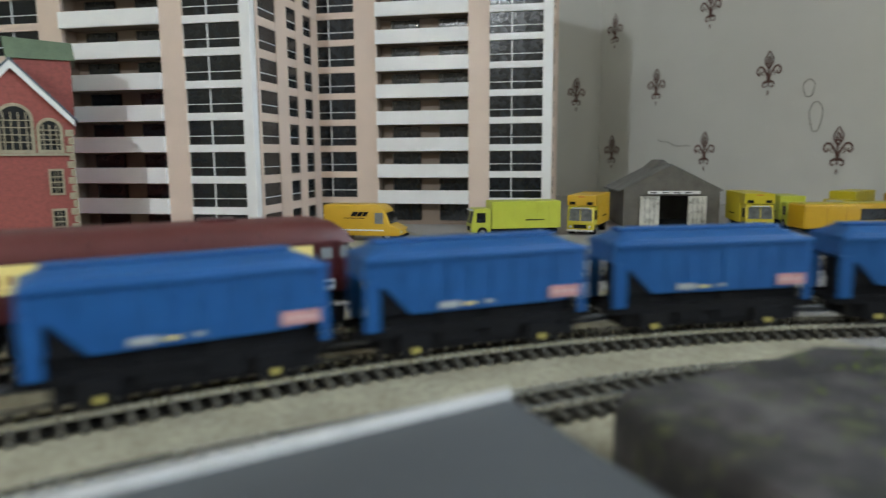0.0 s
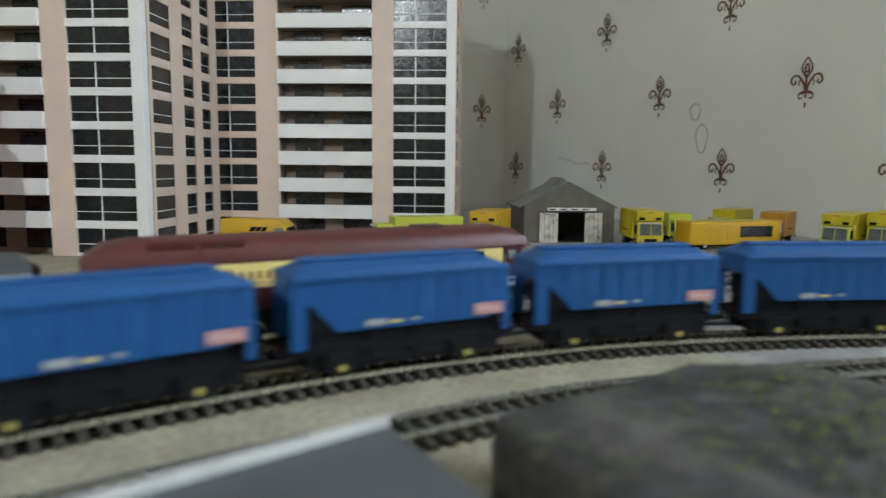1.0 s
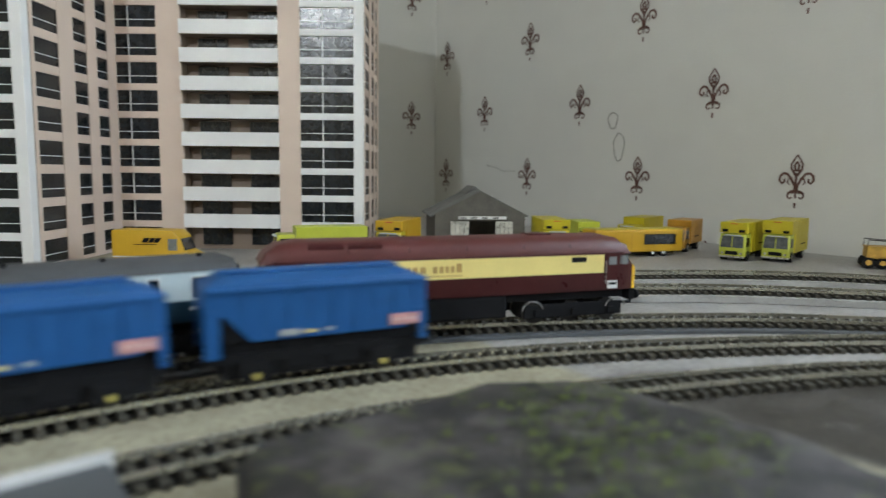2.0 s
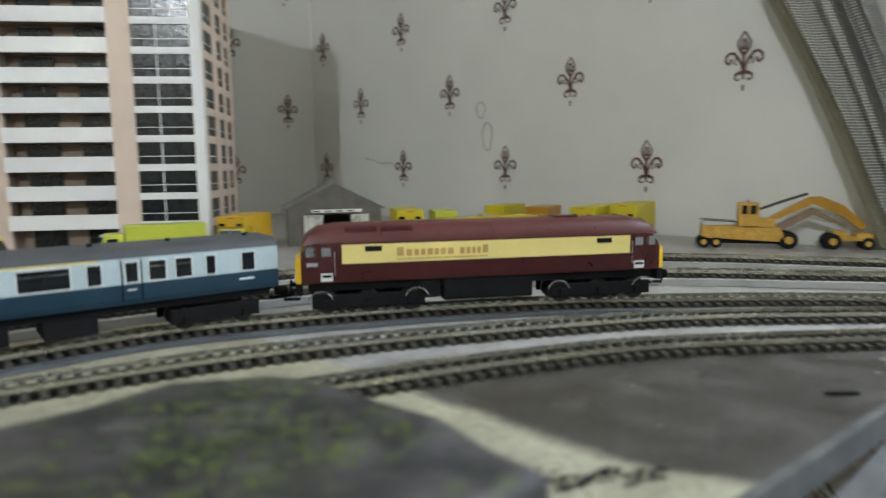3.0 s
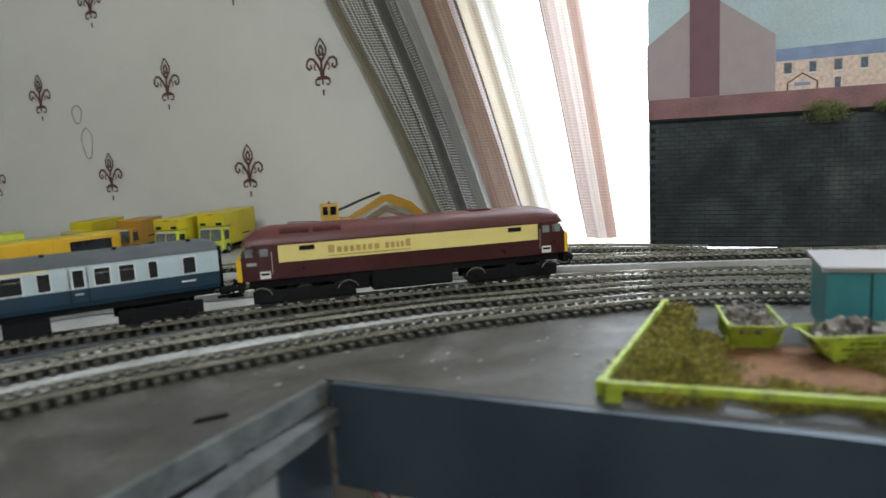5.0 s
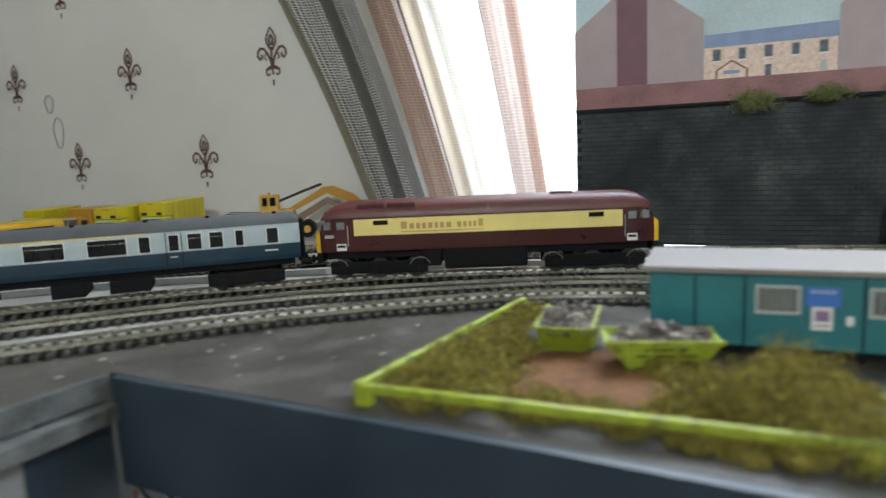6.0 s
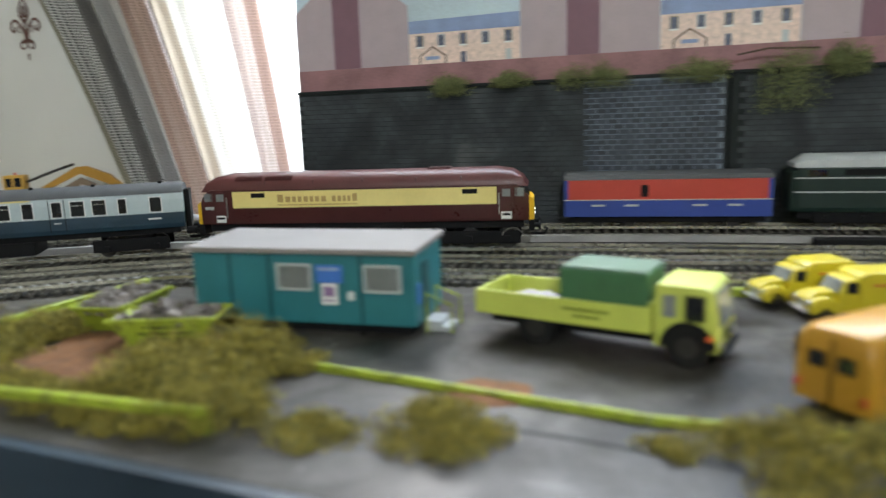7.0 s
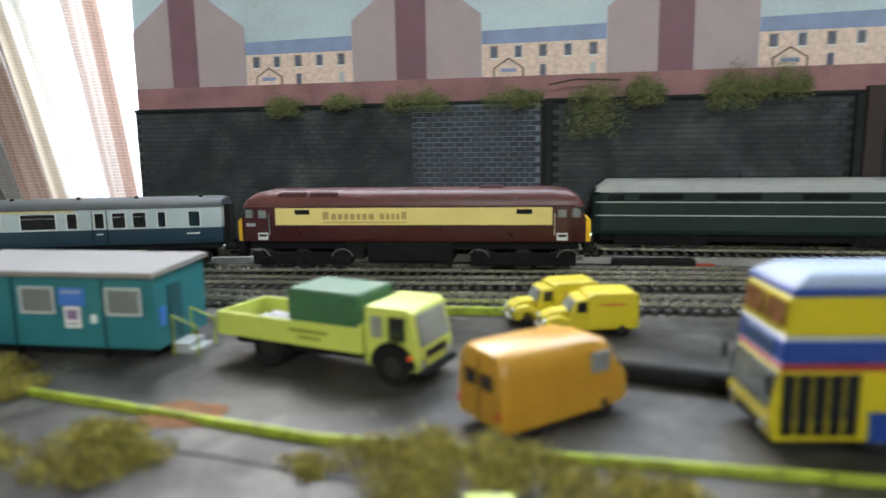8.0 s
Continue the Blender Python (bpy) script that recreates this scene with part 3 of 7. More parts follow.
# ---- the layout board ----
def layout_board():
    t = thing("layout_board", "painted chipboard layout top with a cut-out operating well", "table", kind="structure")
    outline = [(-2.1, 1.295), (-2.1, -1.6), (-1.2, -1.6), (-1.1, 0.05), (0.30, 0.046), (0.49, 0.030), (0.484, -0.19), (0.474, -0.36), (0.462, -0.62), (0.455, -1.3), (0.994, -1.3), (0.994, 1.295)]
    part("top", prism(bmesh.new(), outline, "z", -0.012, 0.0), BOARD, t)
    edge = [(0.484, -0.19), (0.474, -0.36), (0.462, -0.62), (0.455, -1.3)]
    pts = [(0.490, 0.024)] + edge
    for (x0, y0), (x1, y1) in zip(pts, pts[1:]):
        part("fascia", prism(bmesh.new(), [(x0 - 0.005, y0), (x1 - 0.005, y1), (x1 - 0.0003, y1), (x0 - 0.0003, y0)], "z", -0.054, -0.0003), FASCIA, t, "dark slate-painted fascia of the well")
    part("edge_strip", prism(bmesh.new(), [(0.488, 0.030), (0.300, 0.046), (-1.1, 0.050), (-1.1, 0.046), (0.300, 0.042), (0.486, 0.026)], "z", -0.011, 0.0006), EDGING, t, "worn pale edge of the board")
    part("ledge", prism(bmesh.new(), [(0.486, 0.031), (-1.1, 0.049), (-1.1, 0.040), (0.484, 0.0195)], "z", -0.0205, -0.0125), EDGING, t)
    part("side_panel", prism(bmesh.new(), [(0.440, 0.0345), (-1.1, 0.052), (-1.1, 0.045), (0.440, 0.0265)], "z", -0.075, -0.021), M("dusty_pale_panel", (0.24, 0.235, 0.225), 0.7, var=0.3, scale=25), t, "dusty pale panel below the edge")
    part("side_panel", prism(bmesh.new(), [(0.4835, 0.034), (0.4405, 0.0345), (0.4405, 0.0265), (0.4835, 0.026)], "z", -0.075, -0.021), FASCIA, t)
    part("board_joint", prism(bmesh.new(), [(0.5300, -0.340), (0.5240, -0.403), (0.5170, -0.450), (0.5182, -0.450), (0.5252, -0.403), (0.5312, -0.340)], "z", -0.0002, 0.0003), DARK, t, "dark joint between two boards")
    src = None
    for x, y in ((0.95, 1.2), (0.95, -1.2), (0.55, -1.2), (-2.0, 1.2), (0.60, 0.20), (-2.0, -1.5), (-1.2, 0.2)):
        m = pose(x, y, 0)
        src = part("leg", B((-0.03, 0.03, -0.03, 0.03, FLOOR, -0.0125)), PLATE, t, m=m) if src is None else share("leg", src, t, m)


def wires():
    rnd = random.Random(5)
    for i in range(18):
        mat_, lab = ((RED_WIRE, "red"), (GREEN_WIRE, "green"), (BRASS_WIRE, "buff"), (RUBBER, "black"))[i % 4]
        x, y = 0.51 + 0.08 * rnd.random(), 0.06 - 0.10 * rnd.random()
        d = 0.03 * rnd.random()
        pts = [(x + 0.03, y + 0.09, -0.02), (x - 0.01, y + 0.03 + d, -0.075 - d), (x + 0.02 * rnd.random(), y, -0.105 - d), (x + 0.01, y - 0.03, -0.085 - d), (x + 0.04, y - 0.07 - d, -0.12), (x + 0.08, y - 0.12, -0.02)]
        P = track_points(pts3=pts)
        tagged(part("wire", tube(bmesh.new(), P, 0.0008, 6), mat_, smooth=True), lab + " insulated wire hanging under the layout board", "wire", "wires under the board")


def track_points(ctrl=None, pts3=None, n=8):
    """A smooth line through control points."""
    P = [Vector(p) for p in (pts3 or [(c[0], c[1], 0) for c in ctrl])]
    P = [2 * P[0] - P[1]] + P + [2 * P[-1] - P[-2]]
    out = []
    for i in range(1, len(P) - 2):
        a, b, c, d = P[i - 1:i + 3]
        for k in range(n):
            u = k / n
            out.append(tuple(0.5 * (2 * b + (c - a) * u + (2 * a - 5 * b + 4 * c - d) * u * u + (3 * b - a - 3 * c + d) * u ** 3)))
    out.append(tuple(P[-2]))
    return out


LINES = {
    "inner": [(-0.30, 0.17), (-0.15, 0.225), (-0.02, 0.248), (0.12, 0.247), (0.20, 0.237), (0.293, 0.208), (0.37, 0.178), (0.44, 0.142), (0.52, 0.077), (0.573, 0.029),
              (0.61, -0.013), (0.662, -0.086), (0.69, -0.14), (0.708, -0.22), (0.718, -0.31), (0.727, -0.40), (0.737, -0.53), (0.745, -0.65), (0.76, -0.85), (0.775, -1.05)],
    "second": [(-1.75, -0.95), (-1.5, -0.45), (-1.15, -0.13), (-0.8, 0.07), (-0.5, 0.2), (-0.25, 0.285), (-0.06, 0.313), (0.06, 0.320), (0.15, 0.315), (0.242, 0.297),
               (0.31, 0.274), (0.37, 0.247), (0.437, 0.211), (0.51, 0.165), (0.585, 0.097), (0.64, 0.035), (0.66, 0.004), (0.702, -0.07), (0.738, -0.15), (0.757, -0.25),
               (0.772, -0.39), (0.79, -0.52), (0.805, -0.65), (0.83, -0.85), (0.85, -1.05)],
    "third": [(-1.0, 0.12), (-0.7, 0.25), (-0.45, 0.325), (-0.2, 0.370), (0, 0.380), (0.16, 0.369), (0.261, 0.362), (0.336, 0.335), (0.414, 0.295), (0.491, 0.245), (0.55, 0.19),
              (0.61, 0.13), (0.665, 0.058), (0.706, 0.002), (0.745, -0.08), (0.772, -0.165), (0.790, -0.27), (0.803, -0.36), (0.810, -0.45), (0.820, -0.57), (0.838, -0.72), (0.865, -0.9), (0.885, -1.05)],
    "fourth": [(-0.3, 0.44), (0, 0.455), (0.2, 0.445), (0.42, 0.40), (0.55, 0.335), (0.645, 0.24), (0.70, 0.16), (0.755, 0.075), (0.795, 0), (0.825, -0.1), (0.85, -0.2),
               (0.875, -0.32), (0.891, -0.45), (0.898, -0.6), (0.903, -0.85), (0.908, -1.05)],
    "fifth": [(-0.3, 0.54), (0, 0.55), (0.25, 0.53), (0.45, 0.47), (0.6, 0.40), (0.70, 0.325), (0.755, 0.255), (0.80, 0.165), (0.84, 0.08), (0.865, 0), (0.872, -0.08), (0.870, -0.15)],
}
BASE = {"inner": 0.0, "second": 0.0, "third": 0.002, "fourth": 0.005, "fifth": 0.005}
RAIL_TOP = 0.0062


class Line:
    """A track centre line that can be asked for the place and heading at a distance along it."""

    def __init__(self, key):
        self.p = np.array(track_points(LINES[key], n=20))[:, :2]
        self.s = np.r_[0, np.cumsum(np.hypot(*np.diff(self.p, axis=0).T))]
        self.z = BASE[key] + RAIL_TOP

    def at(self, v):
        return np.array([np.interp(v, self.s, self.p[:, 0]), np.interp(v, self.s, self.p[:, 1])])

    def ride(self, mid, half):
        """The pose of a vehicle whose pivots stand half before and behind mid."""
        a, b = self.at(mid - half), self.at(mid + half)
        c = (a + b) / 2
        return pose(c[0], c[1], self.z, 0, 0, math.degrees(math.atan2(b[1] - a[1], b[0] - a[0])))


def ribbon(bm, line, s0, s1, off0, off1, z0, z1, step=0.012):
    """A strip along a track between two offsets and two heights."""
    n = max(2, int((s1 - s0) / step))
    rings = []
    for i in range(n + 1):
        v = s0 + (s1 - s0) * i / n
        p, q = line.at(v - 0.002), line.at(v + 0.002)
        d = (q - p) / max(1e-9, np.hypot(*(q - p)))
        nx, ny = -d[1], d[0]
        c = line.at(v)
        rings.append([(c[0] + nx * o, c[1] + ny * o, z) for o, z in ((off0, z0), (off1, z0), (off1, z1), (off0, z1))])
    return loft(bm, rings)


def tracks():
    sleeper = None
    for key, label in (("inner", "innermost model railway track, brown sleepers and tarnished rails"), ("second", "model railway track with brown sleepers and tarnished rails"),
                       ("third", "model railway track on a blue-grey painted bed"), ("fourth", "model railway track beside the retaining wall"), ("fifth", "rearmost model railway track by the parked lorries")):
        ln, z = Line(key), BASE[key]
        t = thing("railway_track", label, "track", group="model railway tracks")
        s0, s1 = 0.005, ln.s[-1] - 0.005
        if z:
            part("trackbed", ribbon(bmesh.new(), ln, s0, s1, -0.021, 0.021, 0.0004, z + 0.0006), BED if key == "third" else PALE_BED, t, "blue-grey painted trackbed" if key == "third" else "pale grey painted trackbed")
        # web widened to a dark strip that stands in for shade in the sleeper gaps
        part("gap_shade_web", ribbon(bmesh.new(), ln, s0, s1, -0.0128, 0.0128, z + 0.0007, z + 0.0012), GAP_SHADE, t)
        for side in (-1, 1):
            bm = ribbon(bmesh.new(), ln, s0, s1, side * 0.00865 - 0.0006, side * 0.00865 + 0.0006, z + 0.0040, z + RAIL_TOP)
            part("rail", bm, RAIL_SIDE, t)
        far = key == "second"
        lo = max(s0, ln.s[-1] - 2.16) if not far else ln.s[-1] - 2.30
        pitch = 0.0075
        i = 0
        v = lo
        while v < s1 and i < 299:
            p, q = ln.at(v - 0.002), ln.at(v + 0.002)
            m = pose(*ln.at(v), z, 0, 0, math.degrees(math.atan2(q[1] - p[1], q[0] - p[0])))
            if sleeper is None:
                sleeper = part("sleeper", B((-0.0016, 0.0016, -0.0148, 0.0148, 0.0002, 0.0028), (-0.0010, 0.0010, -0.0102, -0.0073, 0.0028, 0.0043), (-0.0010, 0.0010, 0.0073, 0.0102, 0.0028, 0.0043)), SLEEPER, t, m=m)
            else:
                share("sleeper", sleeper, t, m)
            v += pitch
            i += 1
        if lo > s0 + 0.01:
            bm = bmesh.new()
            v = lo - pitch
            while v > s0:
                p, q = ln.at(v - 0.002), ln.at(v + 0.002)
                d = (q - p) / np.hypot(*(q - p))
                c = ln.at(v)
                P = [(c[0] + d[0] * a - d[1] * b, c[1] + d[1] * a + d[0] * b) for a, b in ((-0.0018, -0.0148), (0.0018, -0.0148), (0.0018, 0.0148), (-0.0018, 0.0148))]
                loft(bm, [[(x, y, z + h) for x, y in P] for h in (0.0002, 0.0028)])
                v -= pitch
            tagged(part("sleeper_run", bm, SLEEPER, t), kind="stuff")


def point_motor(x, y, rz, L, z):
    t = thing("point_motor", "black plastic point motor beside the rails", "point motor", at(x, y, rz, z), "point motors")
    part("cover", B((-L / 2, L / 2, -0.006, 0.006, 0, 0.006, 0.0012)), RUBBER, t)
    part("lever", B((L / 2, L / 2 + 0.014, -0.0022, 0.0022, 0, 0.0022)), VAN_RED, t, "red throw bar")


# ---- tower blocks ----
STOREY, FLOORS = 0.0343, 13


def tower_block(m, label):
    t = thing("tower_block", label, "tower block", m, "tower blocks")
    W, D, H = 0.324, 0.19, STOREY * FLOORS + 0.02
    part("core", B((0.004, W - 0.004, 0.024, D, 0, H)), BALCONY, t)
    part("bay", B((0.004, 0.097, 0.006, 0.0235, 0, H)), BALCONY, t)
    part("bay", B((0.218, W - 0.004, 0.006, 0.0235, 0, H)), BALCONY, t)
    for a, b in ((0.067, 0.097), (0.218, 0.245)):
        part("pillar", B((a, b, 0.0, 0.0056, 0, H, 0.0006)), PEACH, t, "peach card pillar with a faint joint")
    part("corner_strip", B((0.312, W, 0.0, 0.012, 0, H, 0.0006)), TOWER_WHITE, t, "white corner strip")
    part("corner_strip", B((0.0, 0.006, 0.0, 0.012, 0, H, 0.0006)), TOWER_GREY, t)
    part("roof", B((0, W, 0, D, H, H + 0.01)), TOWER_GREY, t)
    part("pillar", B((W, W + 0.001, 0.062, 0.092, 0, H)), PEACH, t)
    part("pillar", B((W, W + 0.001, 0.120, 0.142, 0, H)), PEACH, t)
    part("pillar", B((W, W + 0.001, 0.168, D, 0, H)), PEACH, t)
    part("pillar", B((W, W + 0.001, 0.0122, 0.018, 0, H)), PEACH, t)
    src = {}

    def piece(key, name, make, mat_, mm, parent=t):
        if key not in src:
            src[key] = part(name, make(), mat_, parent, m=mm)
            return src[key]
        return share(name, src[key], parent, mm)
    for k in range(FLOORS):
        z = k * STOREY
        up = pose(0, 0, z)
        for a, b in ((0.006, 0.067), (0.245, 0.312)):
            w = piece("pane%d" % (b - a > 0.062), "window", lambda: B((0, b - a, 0.0036, 0.0056, 0.0035, 0.0295)), TOWER_GLASS, pose(a, 0, z))
            mid = (b - a) * 0.42
            piece("bars%d" % (b - a > 0.062), "glazing_bar", lambda: B((mid - 0.0006, mid + 0.0006, 0.0028, 0.0036, 0.0035, 0.0295), (0, b - a, 0.0030, 0.0035, 0.0125, 0.0133)), TOWER_WHITE, Matrix.Identity(4), w)
            piece("spandrel%d" % (b - a > 0.062), "spandrel", lambda: B((0, b - a, 0.0008, 0.0056, -0.0047, 0.0034)), PEACH if a < 0.2 else TOWER_WHITE, pose(a, 0, z + 0.0001))
        if k:
            piece("band", "balcony", lambda: B((0.0965, 0.2185, -0.0045, 0.0, -0.0045, 0.0130, 0.0004)), TOWER_WHITE, up)
        for a, b in ((0.112, 0.150), (0.176, 0.214)):
            piece("rec", "balcony_window", lambda: B((0, 0.038, 0.0205, 0.0238, 0.006, 0.0275)), TOWER_GLASS, pose(a, 0, z))
        piece("slab", "balcony_floor", lambda: B((0.0972, 0.2178, 0.0005, 0.0235, -0.0045, -0.0030)), BALCONY, up)
        for a, b in ((0.018, 0.062), (0.092, 0.120), (0.142, 0.168)):
            w = piece("side%.3f" % a, "side_window", lambda: B((W - 0.004, W - 0.0006, 0, b - a, 0.004, 0.0285)), TOWER_GLASS, pose(0, a, z))
            piece("sbar%.3f" % a, "glazing_bar", lambda: B((W - 0.0006, W, 0, b - a, 0.0125, 0.0133)), TOWER_WHITE, Matrix.Identity(4), w)
            piece("sspan%.3f" % a, "spandrel", lambda: B((W - 0.0035, W + 0.0004, 0, b - a, -0.0055, 0.0038)), PEACH, pose(0, a, z))
    part("parapet", B((0, 0.097, -0.001, 0.004, H, H + 0.012)), TOWER_WHITE, t)
    return t


def arched_window(bm_pts, x, z, w, h):
    pts = [(x - w / 2, z), (x + w / 2, z), (x + w / 2, z + h - w / 2)]
    pts += [(x + w / 2 * math.cos(radians(a)), z + h - w / 2 + w / 2 * math.sin(radians(a))) for a in range(15, 180, 15)]
    pts += [(x - w / 2, z + h - w / 2)]
    return pts


def brick_hall(m):
    """Local x along the gable front (its right end at 0), y inwards."""
    t = thing("brick_hall", "red brick paper hall with arched windows and a pale gable", "building", m)
    W, D = 0.17, 0.14
    part("wall", prism(bmesh.new(), [(-W, 0), (0, 0), (0, 0.126), (-0.046, 0.176), (-W, 0.055)], "y", 0.0, D), BRICK_RED, t)
    part("gable_trim", loft(bmesh.new(), [[(0.003, y, 0.123), (0.003, y, 0.1290), (-0.046, y, 0.183), (-0.095, y, 0.1290), (-0.095, y, 0.123), (-0.046, y, 0.1755)] for y in (-0.004, -0.0004)]), WHITE, t, "pale blue-white gable boards")
    part("roof", loft(bmesh.new(), [[(0.006, y, 0.129), (-0.046, y, 0.185), (-0.098, y, 0.129), (-0.098, y, 0.1275), (-0.046, y, 0.1825), (0.006, y, 0.1275)] for y in (-0.005, D)]), M("blue_slate_roof", (0.10, 0.12, 0.15), 0.6, var=0.3, scale=200), t)
    part("turret", B((-0.044, 0.004, 0.03, 0.09, 0.1165, 0.188)), BRICK_RED, t)
    part("turret_roof", loft(bmesh.new(), [[(-0.050, 0.027, 0.188), (0.008, 0.027, 0.188), (0.008, 0.093, 0.188), (-0.050, 0.093, 0.188)], [(-0.052, 0.024, 0.207), (0.006, 0.024, 0.204), (0.006, 0.096, 0.204), (-0.052, 0.096, 0.207)]]), LEAD, t, "green slated turret")
    for x, z, w, h in ((-0.046, 0.101, 0.024, 0.040), (-0.0185, 0.101, 0.016, 0.027), (-0.0735, 0.101, 0.016, 0.027)):
        part("window_arch", prism(bmesh.new(), arched_window(None, x, z - 0.003, w + 0.006, h + 0.006), "y", -0.002, -0.0003), STONE, t, "buff stone arch")
        wnd = part("window", prism(bmesh.new(), arched_window(None, x, z, w, h), "y", -0.0026, -0.0021), GLASS, t)
        n = 4 if w > 0.02 else 3
        part("glazing_bar", B(*[(x - w / 2 + w * (i + 0.5) / n - 0.0005, x - w / 2 + w * (i + 0.5) / n + 0.0005, -0.0032, -0.0027, z, z + h * 0.86) for i in range(n)], *[(x - w / 2, x + w / 2, -0.0036, -0.0033, z + h * j / 6, z + h * j / 6 + 0.0008) for j in range(1, 5)]), STONE, wnd)
    for z in (0.022, 0.060):
        for x in (-0.016, -0.075):
            part("window_surround", B((x - 0.0065, x + 0.0065, -0.002, -0.0003, z - 0.002, z + 0.023)), STONE, t)
            wnd = part("window", B((x - 0.0045, x + 0.0045, -0.0026, -0.0021, z, z + 0.021)), GLASS, t)
            part("glazing_bar", B((x - 0.0017, x - 0.0011, -0.0032, -0.0027, z, z + 0.021), (x + 0.0011, x + 0.0017, -0.0032, -0.0027, z, z + 0.021), *[(x - 0.0045, x + 0.0045, -0.0036, -0.0033, z + 0.005 * j, z + 0.005 * j + 0.0008) for j in range(1, 4)]), STONE, wnd)
    src = None
    for i in range(16):
        mm = pose(0, 0, 0.0075 * i + 0.001)
        w = 0.006 if i % 2 else 0.0035
        if i < 2:
            src = (src or []) + [part("quoin", B((-w, 0.0012, -0.0016, 0.004, 0, 0.0065, 0.0004)), STONE, t, m=mm)]
        else:
            share("quoin", src[i % 2], t, mm)
    part("string_course", B((-W, 0.0008, -0.0022, 0.0, 0.0955, 0.0978)), STONE, t)


def goods_shed(m):
    """Local x across the gable front, centred; y inwards."""
    t = thing("goods_shed", "weathered grey goods shed with half-open flaking white doors", "shed", m)
    h, e, a, D = 0.060, 0.049, 0.079, 0.11
    front = [(-h, 0), (-0.037, 0), (-0.037, 0.040), (0.040, 0.040), (0.040, 0), (h, 0), (h, e), (0, a), (-h, e)]
    part("gable_wall", prism(bmesh.new(), front, "y", 0.0, 0.006), SHED, t)
    part("side_wall", B((-h, -h + 0.005, 0.006, D, 0, e)), SHED, t)
    part("side_wall", B((h - 0.005, h, 0.006, D, 0, e)), SHED, t)
    part("rear_wall", prism(bmesh.new(), [(-h + 0.005, 0), (h - 0.005, 0), (h - 0.005, e), (0, a - 0.003), (-h + 0.005, e)], "y", D - 0.006, D - 0.0005), SHED, t)
    for s in (-1, 1):
        bm = bmesh.new()
        n = 22
        for i in range(n):
            y0, y1 = 0.0065 + (D - 0.002) * i / n, 0.0065 + (D - 0.002) * (i + 0.62) / n
            P = [(s * (h + 0.006), e - 0.002), (0, a + 0.0012), (0, a - 0.0008), (s * (h + 0.006), e - 0.004)]
            prism(bm, P, "y", y0, y1)
            P2 = [(p[0], p[1] - 0.0006) for p in P]
            prism(bm, P2, "y", y1, 0.0065 + (D - 0.002) * (i + 1) / n)
        part("roof", bm, SHED_ROOF, t, "grey corrugated roof slope")
    part("ridge_vent", prism(bmesh.new(), [(-0.012, a - 0.004), (0.012, a - 0.004), (0, a + 0.006)], "y", 0.045, D), SHED_ROOF, t)
    for s, x0, x1 in ((-1, -0.040, -0.016), (1, 0.020, 0.043)):
        d = part("door", B((x0, x1, -0.0035, -0.0008, 0.0005, 0.0395, 0.0004)), SHED_DOOR, t, "flaking white sliding door")
        part("plank_line", B(*[(x0 + (x1 - x0) * i / 4 - 0.0002, x0 + (x1 - x0) * i / 4 + 0.0002, -0.0039, -0.0036, 0.002, 0.038) for i in range(1, 4)]), SHED, d)
    sg = part("sign_board", B((-0.030, 0.034, -0.0045, -0.0006, 0.0425, 0.0462)), WHITE, t, "long white sign over the doors")
    part("sign_writing", B(*[(-0.028 + 0.0145 * i, -0.028 + 0.0145 * i + 0.008, -0.0050, -0.0046, 0.0436, 0.0450) for i in range(4)]), UNDER, sg)
    part("floor_slab", B((-h + 0.006, h - 0.006, 0.007, D - 0.007, 0.0002, 0.001)), DARK, t)


# ---- road vehicles: local x forward, y to the left, ground at 0 ----
def wheels(t, xs, w, r, width=0.007, hub=CHROME):
    src = {}
    for x in xs:
        for s in (-1, 1):
            m = pose(x, s * (w / 2 - width / 2), r)
            if "tyre" not in src:
                wh = part("wheel", cyl(bmesh.new(), (0, 0, 0), r, width, "y", 20), RUBBER, t, m=m, smooth=True)
                src["tyre"] = wh
                src["hub"] = part("hub", cyl(bmesh.new(), (0, 0, 0), r * 0.5, width + 0.0008, "y", 14), hub, wh, smooth=True)
            else:
                wh = share("wheel", src["tyre"], t, m)
                share("hub", src["hub"], wh, Matrix.Identity(4))


